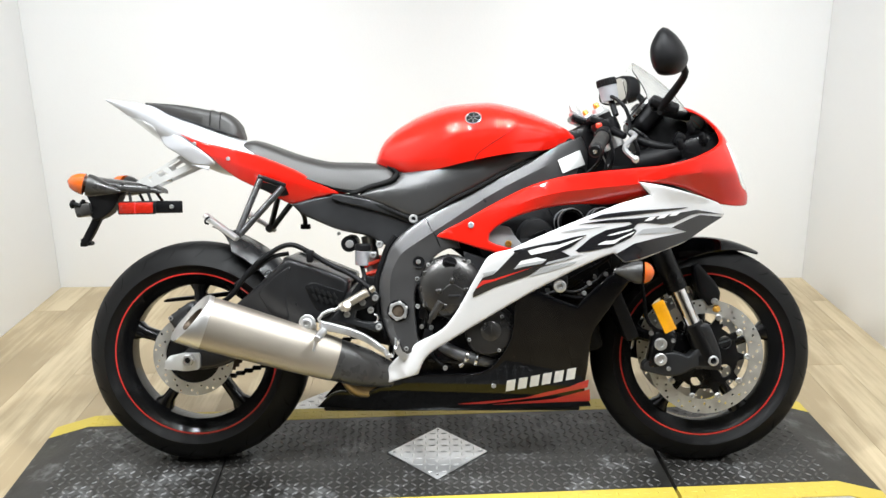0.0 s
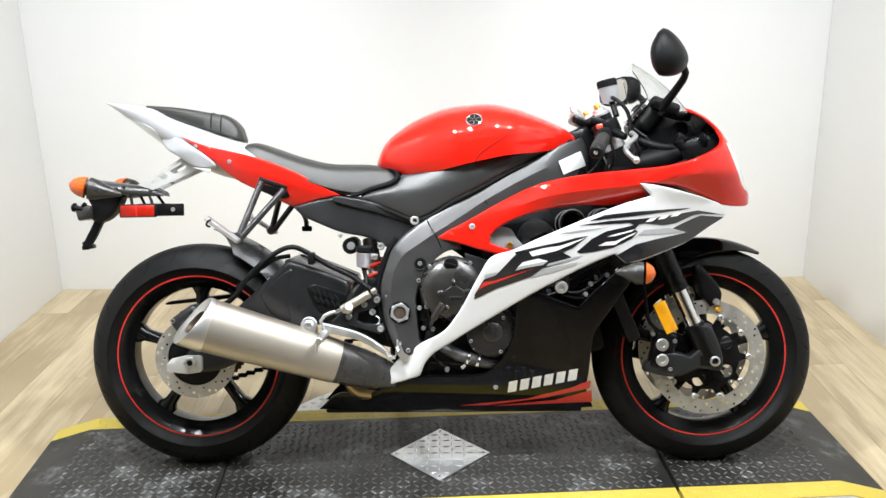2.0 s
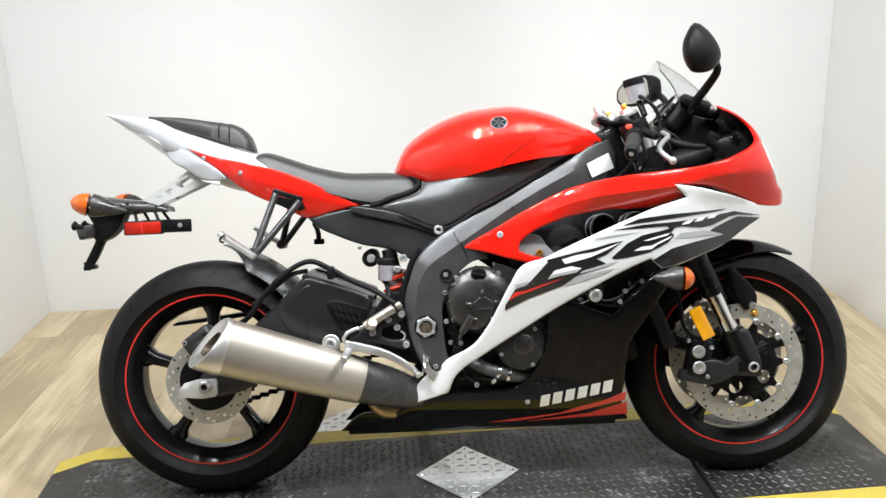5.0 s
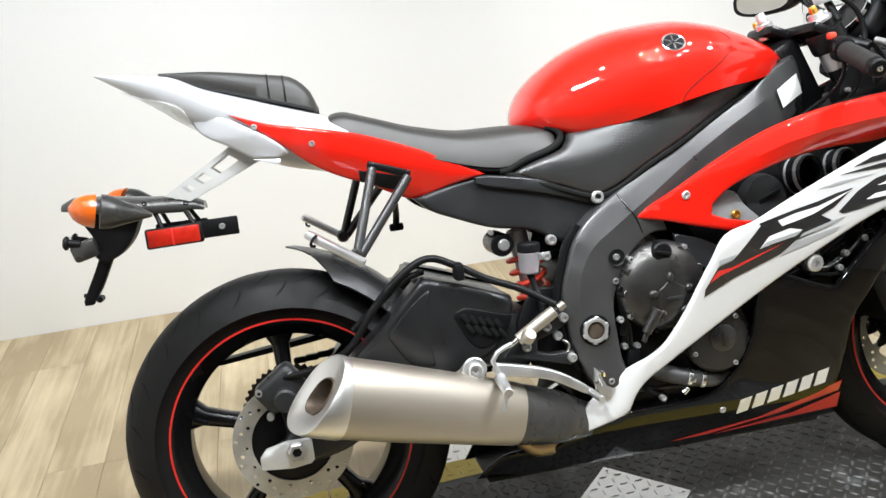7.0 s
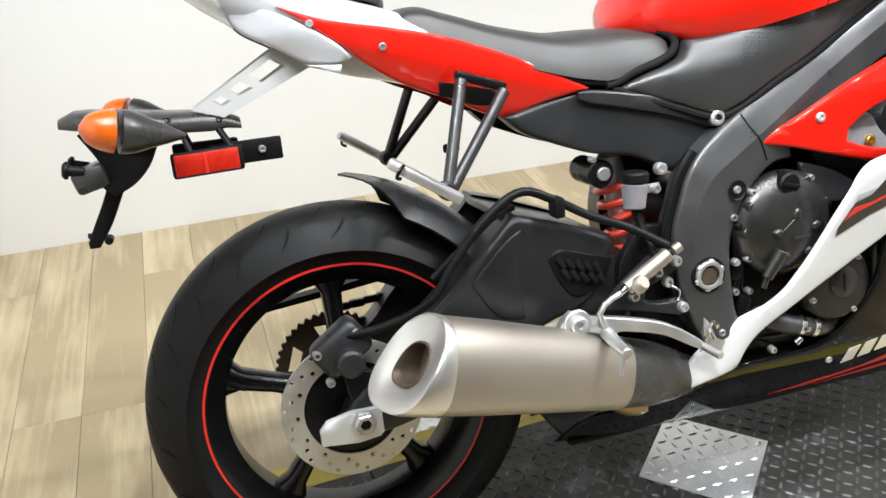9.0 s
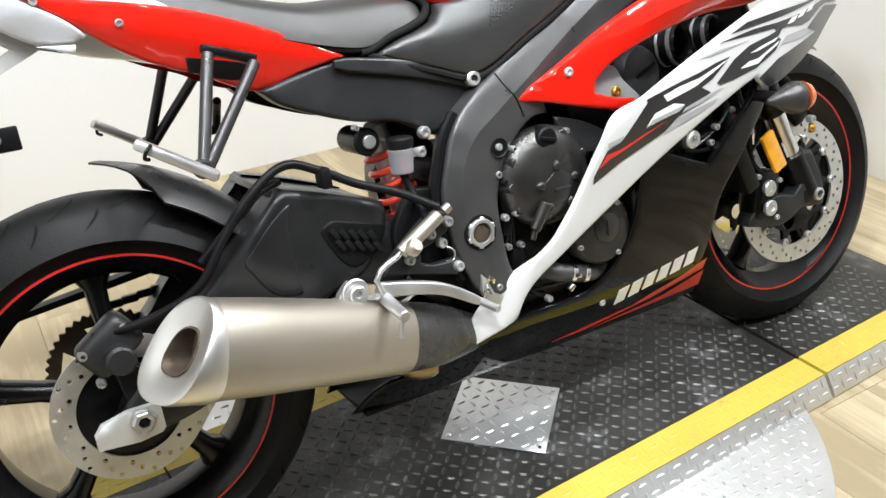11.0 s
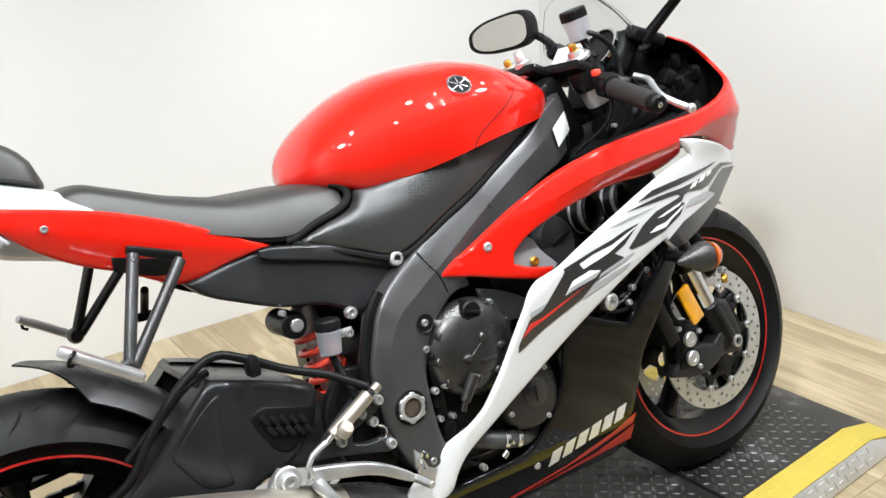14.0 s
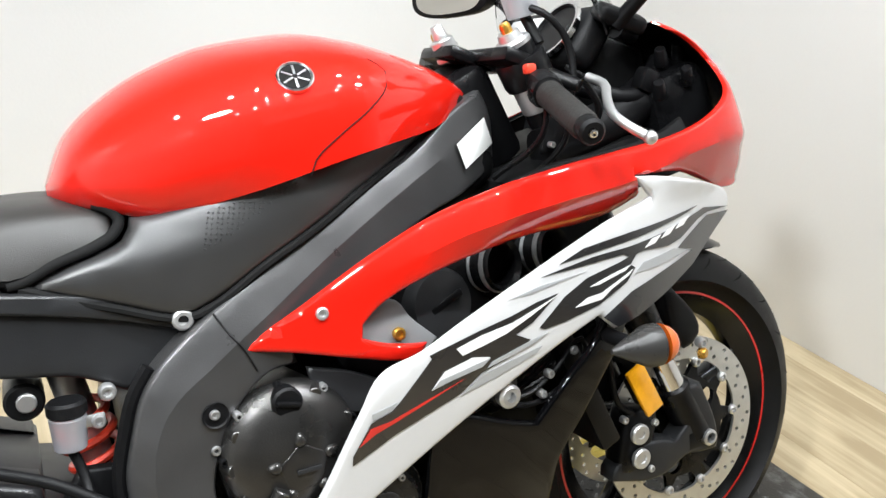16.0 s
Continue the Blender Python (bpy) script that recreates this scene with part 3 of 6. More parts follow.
def brake_disc(parent, at, s, r_in, r_out, holes, thick=0.005, lugs=0):
    hl = []
    for k in range(holes):
        a = 2 * math.pi * k / holes
        r = r_in + (r_out - r_in) * (0.3, 0.58, 0.82)[k % 3]
        hl.append(circle(at.x + r * math.cos(a), at.z + r * math.sin(a), 0.0038, 8))
    inner = []
    n = 120
    for k in range(n):
        a = 2 * math.pi * k / n
        bump = 0.006 * max(0.0, math.cos(lugs * a)) ** 3 if lugs else 0.0
        inner.append((at.x + (r_in - bump) * math.cos(a), at.z + (r_in - bump) * math.sin(a)))
    return part("brake_disc", shell(circle(at.x, at.z, r_out, 96), s, thick, 0, 0.5, [inner, *hl], False), DISC, parent, "drilled steel brake disc", 30)


brake_disc(rear, RW, 0.084, 0.076, 0.111, 42)
part("disc_carrier", lathe([(0.03, 0.0), (0.088, 0.0), (0.088, 0.006), (0.03, 0.012)], (RW.x, -0.072, RW.z), (0, -1, 0), 40), BLACK_SATIN, rear)
sprocket = [(RW.x + (0.099 + 0.003 * math.cos(42 * 2 * math.pi * k / 252)) * math.cos(2 * math.pi * k / 252), RW.z + (0.099 + 0.003 * math.cos(42 * 2 * math.pi * k / 252)) * math.sin(2 * math.pi * k / 252)) for k in range(252)]
windows = [rounded([(RW.x + r * math.cos(a + e), RW.z + r * math.sin(a + e)) for r, e in ((0.062, -0.3), (0.082, -0.33), (0.082, 0.33), (0.062, 0.3))], 0.006, 30) for a in [2 * math.pi * k / 5 + 0.3 for k in range(5)]]
part("sprocket", shell(sprocket, -0.105, 0.006, 0, 0.5, [circle(RW.x, RW.z, 0.03), *windows], False), SOOT, rear, "dark toothed rear sprocket", 30)
for side in (1, -1):
    d = brake_disc(front, FW, side * 0.072 + 0.0025, 0.118, 0.156, 60, 0.005, 10)
    spider = []
    for k in range(160):
        a = 2 * math.pi * k / 160
        r = 0.088 + 0.024 * max(0.0, math.cos(10 * a)) ** 2
        spider.append((FW.x + r * math.cos(a), FW.z + r * math.sin(a)))
    hol = [circle(FW.x + 0.066 * math.cos(2 * math.pi * (k + 0.5) / 5), FW.z + 0.066 * math.sin(2 * math.pi * (k + 0.5) / 5), 0.018, 14) for k in range(5)]
    part("disc_carrier", shell(spider, side * 0.072 + 0.005, 0.008, 0.002, 0.02, [circle(FW.x, FW.z, 0.03), *hol], False), BLACK_SATIN, d, "black disc carrier")
    for k in range(10):
        a = 2 * math.pi * k / 10
        q = (FW.x + 0.112 * math.cos(a), -(side * 0.072 + 0.001), FW.z + 0.112 * math.sin(a))
        part("bobbin", lathe([(0.0085, 0), (0.0085, 0.006), (0.006, 0.008), (0.004, 0.008), (0.004, 0.004), (0, 0.004)], q, (0, -side, 0), 14), ALU, d)

AXLE_LINE = [(-0.064, 0.282), (-0.064, 0.302), (-0.052, 0.316), (-0.014, 0.324), (0.026, 0.324), (0.030, 0.318), (0.030, 0.286), (0.024, 0.280), (-0.008, 0.276)]
# rear axle ends, chain
part("axle_block", shell(AXLE_LINE, 0.142, 0.014, 0.0012, 0.012, (), False), BRACKET, rear, "silver chain-adjuster block")
part("axle_nut", lathe([(0.020, 0), (0.020, 0.003), (0.0165, 0.0035), (0.0165, 0.014), (0.0145, 0.016), (0.009, 0.016), (0.0085, 0.004), (0.0, 0.004)], (RW.x + 0.006, -0.141, RW.z), (0, -1, 0), 6), ALU, rear, "silver axle nut")
# dark rod painting the shade in the hollow of the axle nut
part("axle_bore", rod((RW.x + 0.006, -0.140, RW.z), (RW.x + 0.006, -0.1535, RW.z), 0.0086, None, 16), DARK_GAP, rear)
chain_geo = []
for top in (0.104, -0.104):
    for i in range(24):
        u = i / 23
        q = Vector((RW.x + 0.03 + 0.56 * u, 0.108, RW.z + top * (1 - u) + (0.42 - RW.z + top * 0.4) * u))
        chain_geo.append(block((0.0275, 0.016 if i % 2 else 0.011, 0.013), 0.003, pose(*q), 1))
part("chain_run", join(*chain_geo[:24]), BLACK_SATIN, bike, "oiled black drive chain")
part("chain_run", join(*chain_geo[24:]), BLACK_SATIN, bike, "oiled black drive chain")

# swingarm
swing_line = [(0.106, 0.434), (0.172, 0.491), (0.24, 0.554), (0.266, 0.578), (0.337, 0.555), (0.428, 0.518), (0.43, 0.498), (0.411, 0.46), (0.376, 0.416), (0.318, 0.398), (0.262, 0.376), (0.205, 0.353), (0.082, 0.285), (-0.01, 0.282), (-0.028, 0.3), (-0.009, 0.334), (0.069, 0.392)]
arm_s = lambda x, z: 0.128 + 0.006 * math.sin(max(0.0, min(1.0, x / 0.4)) * math.pi)
swingarm = part("swingarm", shell(swing_line, arm_s, 0.05, 0.012, 0.016), SWING_GREY, bike, "black box-section swingarm")
part("arm", flip(shell(swing_line, arm_s, 0.05, 0.012, 0.03)), SWING_GREY, swingarm)
part("cross_brace", block((0.14, 0.24, 0.11), 0.02, pose(0.40, 0, 0.44, 0, 15, 0)), SWING_GREY, swingarm)
part("top_plate", block((0.19, 0.22, 0.012), 0.004, pose(0.342, 0, 0.540, 0, 20, 0)), SWING_GREY, swingarm)
part("panel_line", shell([(0.189, 0.484), (0.258, 0.546), (0.278, 0.556), (0.266, 0.513), (0.271, 0.413), (0.230, 0.424)], lambda x, z: arm_s(x, z) + 0.002, 0.005, 0.003, 0.02), SWING_GREY, swingarm, "raised side panel")
grill = part("chain_grille", shell([(0.312, 0.501), (0.334, 0.514), (0.424, 0.484), (0.410, 0.455), (0.369, 0.428), (0.349, 0.436)], lambda x, z: arm_s(x, z) + 0.002, 0.006, 0.003, 0.02), BLACK, swingarm, "black slotted vent panel")
# dark blocks laid on the panel stand for the shade inside its slots
for k in range(5):
    for u, reach in ((0.30, 0.022), (0.72, 0.020)):
        x, z = 0.338 + 0.0150 * k + 0.016 * (0.5 - u), 0.474 - 0.0045 * k + 0.046 * (u - 0.5) + 0.008
        part("slot", block((0.0085, 0.003, reach), 0.002, pose(x, -0.1365, z, 0, -32, 0)), GROOVE, grill)
hugger_rings = []
for k in range(13):
    def hug_point(t, inset):
        end = 84 - 16 * abs(t) ** 1.3
        a = math.radians(14 + (end - 14) * k / 12)
        r = 0.334 + 0.018 * (k / 12) ** 1.5 - inset - 0.046 * abs(t) ** 3
        return (RW.x + r * math.cos(a), -(0.090 - inset) * t, RW.z + r * math.sin(a))
    hugger_rings.append([hug_point(-1 + j / 7, 0) for j in range(15)] + [hug_point(-1 + j / 7, 0.003) for j in range(14, -1, -1)])
part("rear_hugger", loft(hugger_rings), HUGGER, bike, "matt black rear wheel hugger", 50)

# rear brake
cal = part("rear_caliper", block((0.085, 0.05, 0.06), 0.014, pose(-0.012, -0.10, 0.416, 0, -35, 0), 3), SUB_GREY, bike, "black rear brake caliper")
part("piston_cover", lathe([(0.021, 0), (0.021, 0.03), (0.017, 0.034), (0, 0.034)], (-0.005, -0.115, 0.401), (0, -1, 0), 24), SUB_GREY, cal)
for q in ((-0.050, -0.118, 0.416), (-0.036, -0.118, 0.370), (0.010, -0.118, 0.440)):
    part("bolt", bolt(q, 0.007, 0.008), ALU, cal)
part("caliper_arm", shell([(-0.02, 0.40), (0.03, 0.37), (0.05, 0.33), (0.03, 0.29), (-0.05, 0.275), (-0.06, 0.29), (-0.01, 0.33)], 0.122, 0.014, 0.004, 0.03), BLACK_SATIN, bike)

part("chain_guard", loft([[(x, 0.085 + a * 0.014, z + b * h) for a, b in ((-1, -0.4), (-1, 1), (1, 1), (1, -0.4))] for x, z, h in ((-0.135, 0.437, 0.003), (-0.125, 0.438, 0.0065), (0.02, 0.452, 0.0085), (0.18, 0.470, 0.010), (0.32, 0.485, 0.010))]), BLACK, bike, "black plastic chain guard")
# frame, subframe
FRAME_FOLD = [(0.578, 0.335), (0.556, 0.385), (0.545, 0.44), (0.543, 0.50), (0.552, 0.548), (0.575, 0.588), (0.625, 0.624), (0.70, 0.672), (0.80, 0.735), (0.95, 0.812), (1.1, 0.868)]
FOLD_A = np.array(FRAME_FOLD)
FOLD_D = FOLD_A[1:] - FOLD_A[:-1]


def frame_s(x, z):
    """Half width of the frame spar: an upper and rear facet that looks up and back, folded along a line, and a flat face below it."""
    w = np.array((x, z)) - FOLD_A[:-1]
    u = np.clip((w * FOLD_D).sum(1) / (FOLD_D * FOLD_D).sum(1), 0, 1)
    gap = w - u[:, None] * FOLD_D
    dist = np.sqrt((gap * gap).sum(1))
    k = int(dist.argmin())
    over = float(dist[k]) * (1 if FOLD_D[k][0] * w[k][1] - FOLD_D[k][1] * w[k][0] > 0 else -1)
    return table(x, (0.5, 0.170), (0.6, 0.174), (0.75, 0.168), (0.92, 0.150), (1.03, 0.104), (1.1, 0.055)) - (0.40 * over if over > 0 else -0.10 * over) * table(x, (0.9, 1.0), (1.02, 0.3))


FRAME_LINE = [(0.626, 0.676), (0.707, 0.722), (0.811, 0.777), (0.915, 0.828), (0.983, 0.868), (1.052, 0.892), (1.068, 0.858), (1.068, 0.79), (0.995, 0.762), (0.935, 0.748), (0.82, 0.693), (0.75, 0.645), (0.722, 0.618), (0.728, 0.601), (0.692, 0.599), (0.647, 0.565), (0.625, 0.528), (0.609, 0.484), (0.609, 0.425), (0.616, 0.365), (0.627, 0.342), (0.586, 0.325), (0.556, 0.332), (0.539, 0.365), (0.524, 0.41), (0.515, 0.47), (0.515, 0.514), (0.529, 0.562), (0.545, 0.603), (0.567, 0.632)]
frame_geo = shell(FRAME_LINE, frame_s, 0.045, 0.0055, 0.012, (), True, 48, 0.008, None, [FRAME_FOLD])
both("main_frame", frame_geo, FRAME_GREY, bike, "gunmetal grey twin-spar aluminium frame", 17)
part("weld_seam", tube([(a, -frame_s(a, b) - 0.0004, b) for a, b in rounded([(0.638, 0.682), (0.645, 0.667), (0.650, 0.658), (0.663, 0.637), (0.676, 0.606)], 0.004, 170, False)], 0.0013, 8), BLACK_SATIN, bike)
# black tube standing for the shadowed side of the frame's rear edge
part("frame_edge", tube([(0.560, -0.146, 0.634), (0.538, -0.146, 0.604), (0.522, -0.146, 0.562), (0.508, -0.146, 0.514), (0.508, -0.146, 0.47), (0.517, -0.146, 0.41), (0.532, -0.146, 0.365)], 0.0085, 8), BLACK, bike)
pivot = part("pivot_ring", lathe([(0.0235, 0), (0.0235, 0.004), (0.022, 0.006), (0.017, 0.006), (0.016, 0.001), (0.0125, 0.001)], (0.565, -0.172, 0.440), (0, -1, 0), 32, False), ALU, bike, "castellated silver pivot nut")
part("pivot_hub", lathe([(0.018, 0.002), (0.013, 0.002), (0.0125, -0.01), (0, -0.01)], (0.565, -0.173, 0.440), (0, -1, 0), 6), SOOT, pivot)
part("pivot_recess", lathe([(0.029, -0.004), (0.029, 0.0012), (0.022, 0.0012)], (0.565, -0.171, 0.440), (0, -1, 0), 32, False), BLACK, pivot)
for k in range(6):
    a = math.radians(60 * k + 20)
    part("lug", block((0.009, 0.006, 0.005), 0.0012, pose(0.565 + 0.0235 * math.cos(a), -0.1745, 0.440 + 0.0235 * math.sin(a), 0, 90 - math.degrees(a), 0), 1), ALU, pivot)
part("frame_plug", lathe([(0.013, 0.001), (0.0155, 0.003), (0.0155, 0.0015), (0.0, 0.001)], (0.620, -0.170, 0.567), (0, -1, 0), 24), BLACK, bike)
sub_s = lambda x, z: table(x, (0.28, 0.105), (0.4, 0.116), (0.6, 0.122))
for side, f in (("near", lambda g: g), ("far", flip)):
    part("subframe", f(shell([(0.276, 0.719), (0.347, 0.736), (0.407, 0.745), (0.446, 0.739), (0.542, 0.706), (0.609, 0.685), (0.628, 0.671), (0.613, 0.647), (0.563, 0.622), (0.54, 0.6), (0.488, 0.63), (0.406, 0.649), (0.346, 0.673), (0.301, 0.695)], sub_s, 0.03, 0.008, 0.018)), SUB_GREY, bike, "dark grey cast subframe")
    rail = []
    for k in range(13):
        u = k / 12
        x, z, h = 0.388 + 0.236 * u, table(u, (0, 0.7385), (0.25, 0.7265), (0.6, 0.706), (1, 0.6745)), table(u, (0, 0.006), (0.06, 0.0105), (0.6, 0.0145), (0.94, 0.018), (1, 0.010))
        y = sub_s(x, z)
        rail.append([(x, -y + a, z + b * h) for a, b in ((0.012, -1), (-0.004, -1), (-0.0085, -0.86), (-0.010, -0.66), (-0.010, 0.66), (-0.0085, 0.86), (-0.004, 1), (0.012, 1))])
    part("subframe_rail", f(loft(rail)), SUB_GREY, bike, "raised rail along the subframe", 30)
part("plug_bolt", bolt((0.619, -0.171, 0.568), 0.0062, 0.005), ALU, bike)
for q, r in (((0.606, -0.142, 0.679), 0.0125), ((0.514, -0.128, 0.611), 0.010), ((0.499, -0.136, 0.583), 0.008), ((0.405, -0.118, 0.64), 0.005)):
    part("frame_bolt", bolt(q, r, 0.007), ALU, bike, "silver cap bolt")

# seats and tail
def belt(x, side_w, z_top, z_bot, edge=0.45, n=20):
    """A cushion's cross-section: a crowned top and tucked-in sides."""
    ring = []
    for k in range(n + 1):
        t = -1 + 2 * k / n
        ring.append((x, side_w * math.copysign(abs(t) ** 0.75, t), z_bot + (z_top - z_bot) * (1 - abs(t) ** 3.2) ** edge))
    ring += [(x, side_w * 0.86, z_bot - 0.006), (x, -side_w * 0.86, z_bot - 0.006)]
    return ring


rings = []
for k in range(41):
    x = 0.128 + (0.557 - 0.128) * (0.5 - 0.5 * math.cos(math.pi * k / 40))
    w = table(x, (0.128, 0.060), (0.131, 0.074), (0.142, 0.084), (0.25, 0.108), (0.40, 0.125), (0.48, 0.120), (0.53, 0.115), (0.548, 0.108), (0.554, 0.096), (0.557, 0.070))
    zt = table(x, (0.128, 0.868), (0.131, 0.874), (0.140, 0.884), (0.155, 0.8925), (0.168, 0.8935), (0.21, 0.881), (0.30, 0.850), (0.39, 0.832), (0.47, 0.830), (0.53, 0.822), (0.546, 0.814), (0.553, 0.806), (0.557, 0.798))
    zb = table(x, (0.128, 0.863), (0.18, 0.846), (0.255, 0.812), (0.345, 0.778), (0.41, 0.760), (0.445, 0.755), (0.485, 0.768), (0.53, 0.780), (0.548, 0.788), (0.557, 0.796))
    rings.append(belt(x, w, zt, zb, 0.40))
seat = part("rider_seat", loft(rings), SEAT, bike, "black grained vinyl rider seat", 55)
seat_edge = [(0.135, 0.082, 0.860), (0.20, 0.096, 0.836), (0.255, 0.109, 0.808), (0.345, 0.119, 0.774), (0.41, 0.123, 0.756), (0.442, 0.121, 0.751)]
both("seat_edge", tube([(a, -b + 0.005, c) for a, b, c in seat_edge], 0.0048, 8), BLACK, seat)
# dark tube in place of the shaded gap between seat and side cover
seat_gap = [(0.436, 0.117, 0.748), (0.450, 0.117, 0.749), (0.485, 0.117, 0.7625), (0.530, 0.115, 0.7745), (0.552, 0.111, 0.785), (0.561, 0.106, 0.799), (0.552, 0.100, 0.812), (0.538, 0.092, 0.818)]
both("seat_gap", tube([(a, -b, c) for a, b, c in seat_gap], 0.0066, 10, 0.006), DARK_GAP, seat, "dark strip standing for the shade in the seat gap")
part("seat_tongue", block((0.040, 0.06, 0.018), 0.006, pose(0.128, -0.02, 0.881, 0, 12, 0), 3), BLACK, seat)
rings = []
for k in range(25):
    x = -0.145 + 0.277 * k / 24
    w = table(x, (-0.145, 0.004), (-0.06, 0.026), (0.05, 0.045), (0.10, 0.050), (0.125, 0.042), (0.132, 0.022))
    zt = table(x, (-0.145, 1.003), (-0.06, 0.996), (0.05, 0.977), (0.085, 0.970), (0.108, 0.954), (0.128, 0.925), (0.132, 0.908))
    zb = table(x, (-0.145, 0.996), (-0.06, 0.968), (0.05, 0.930), (0.10, 0.914), (0.132, 0.902))
    rings.append(belt(x, w, zt, zb))
pad = part("tail_pad", loft(rings), SEAT, bike, "black passenger seat pad on the tail", 50)
for x, w, zt, zb in ((0.046, 0.0452, 0.978, 0.931), (0.074, 0.0485, 0.9725, 0.922)):
    part("pad_seam", tube(belt(x, w, zt, zb)[:21], 0.0016, 6), BLACK, pad)


def tail_s(x, z):
    return table(x, (-0.262, 0.002), (-0.2, 0.032), (-0.02, 0.068), (0.067, 0.079), (0.14, 0.098), (0.41, 0.121))


rings = []
for k in range(32):
    x = -0.256 + 0.494 * k / 31
    w = tail_s(x, 0) - 0.004
    zt = table(x, (-0.256, 1.013), (-0.13, 0.995), (-0.07, 0.966), (0.01, 0.938), (0.09, 0.910), (0.136, 0.893), (0.24, 0.845))
    zb = table(x, (-0.256, 1.010), (-0.2, 0.972), (-0.15, 0.936), (-0.128, 0.917), (-0.085, 0.888), (-0.04, 0.858), (0.01, 0.830), (0.06, 0.806), (0.12, 0.79), (0.24, 0.75))
    mid = zb + (zt - zb) * 0.62
    ring = []
    for j in range(28):
        t = 2 * math.pi * j / 28
        c, s = math.cos(t), math.sin(t)
        tuck = 1.0 if s > 0 else 1 - 0.3 * abs(s) ** 1.3
        ring.append((x, w * tuck * math.copysign(abs(c) ** 0.72, c), mid + ((zt - mid) if s > 0 else (mid - zb)) * math.copysign(abs(s) ** 0.8, s)))
    rings.append(ring)
tail = part("tail_cowl", loft(rings), SILVER_PAINT, bike, "pearl white pointed tail cowl", 50)


def cowl_s(x, z):
    """Half width of the tail cowl's flank at a height."""
    zt = table(x, (-0.256, 1.013), (-0.13, 0.995), (-0.07, 0.966), (0.01, 0.938), (0.09, 0.910))
    zb = table(x, (-0.256, 1.010), (-0.2, 0.972), (-0.15, 0.936), (-0.128, 0.917), (-0.085, 0.888), (-0.04, 0.858), (0.01, 0.830), (0.06, 0.806))
    mid = zb + (zt - zb) * 0.62
    low = min(0.86, max(0.0, (mid - z) / (mid - zb))) ** 1.25
    return (tail_s(x, 0) - 0.004) * (1 - 0.3 * low ** 1.3) * (1 - low * low) ** 0.36


both("tail_light", shell([(-0.214, 0.978), (-0.176, 0.961), (-0.124, 0.942), (-0.108, 0.93), (-0.097, 0.905), (-0.087, 0.889), (-0.125, 0.917), (-0.172, 0.952)], lambda x, z: cowl_s(x, z) + 0.002, 0.004, 0.001, 0.010), GREY_LENS, tail, "clear grey tail lamp lens")
red_s = lambda x, z: tail_s(x, z) + 0.004 - 0.38 * max(0.0, table(x, (0.0, 0.872), (0.2, 0.806), (0.4, 0.745)) - z)
both("tail_side_panel", shell([(-0.030, 0.912), (0.03, 0.889), (0.135, 0.864), (0.196, 0.847), (0.303, 0.804), (0.371, 0.769), (0.408, 0.748), (0.347, 0.736), (0.278, 0.719), (0.24, 0.734), (0.202, 0.756), (0.164, 0.771), (0.125, 0.791), (0.085, 0.819), (0.057, 0.845), (0.022, 0.873)], red_s, 0.005, 0.006, 0.012), RED, bike, "gloss red tail side panel")
part("peg_slot", shell([(0.183, 0.784), (0.264, 0.763), (0.27, 0.745), (0.256, 0.74), (0.184, 0.763)], lambda x, z: red_s(x, z) + 0.0015, 0.004, 0.001, 0.02), BLACK, bike)
for x, z in ((0.012, 0.884), (0.108, 0.842)):
    part("panel_screw", bolt((x, -red_s(x, z) - 0.0005, z), 0.0055, 0.003), ALU, bike)
both("tail_lower_panel", shell([(-0.111, 0.932), (-0.03, 0.903), (0.010, 0.879), (0.046, 0.854), (0.066, 0.833), (0.061, 0.827), (0.033, 0.826), (0.008, 0.828), (-0.04, 0.857), (-0.086, 0.887), (-0.096, 0.908)], lambda x, z: table(x, (-0.11, cowl_s(-0.11, z) + 0.002), (0.0, red_s(0.0, z) + 0.002), (0.07, red_s(0.07, z) + 0.002)), 0.004, 0.005, 0.010), SILVER_PAINT, bike, "pearl white tail blade panel")
both("tail_flap", shell([(0.0, 0.828), (0.048, 0.812), (0.05, 0.823)], 0.075, 0.004, 0.001, 0.012), SILVER_PAINT, bike)
slots = [[(-0.078, 0.823), (-0.044, 0.843), (-0.026, 0.830), (-0.062, 0.810)], [(-0.110, 0.806), (-0.092, 0.816), (-0.076, 0.804), (-0.096, 0.795)], [(-0.134, 0.793), (-0.122, 0.799), (-0.108, 0.790), (-0.122, 0.783)]]
bracket = part("tail_bracket", shell([(-0.036, 0.858), (0.014, 0.826), (-0.122, 0.768), (-0.165, 0.783)], 0.036, 0.003, 0.0005, 0.012, slots, False), BRACKET, bike, "pale aluminium slotted number-plate bracket", 35)
part("cheek", flip(shell([(-0.036, 0.858), (0.014, 0.826), (-0.122, 0.768), (-0.165, 0.783)], 0.036, 0.003, 0.0005, 0.012, slots, False)), BRACKET, bracket)
for x, z in ((-0.09, 0.789), (-0.145, 0.778)):
    part("cross_bar", rod((x, -0.034, z), (x, 0.034, z), 0.004, None, 10), BRACKET, bracket)

# number-plate holder, rear indicators, reflectors
fender_rows = []
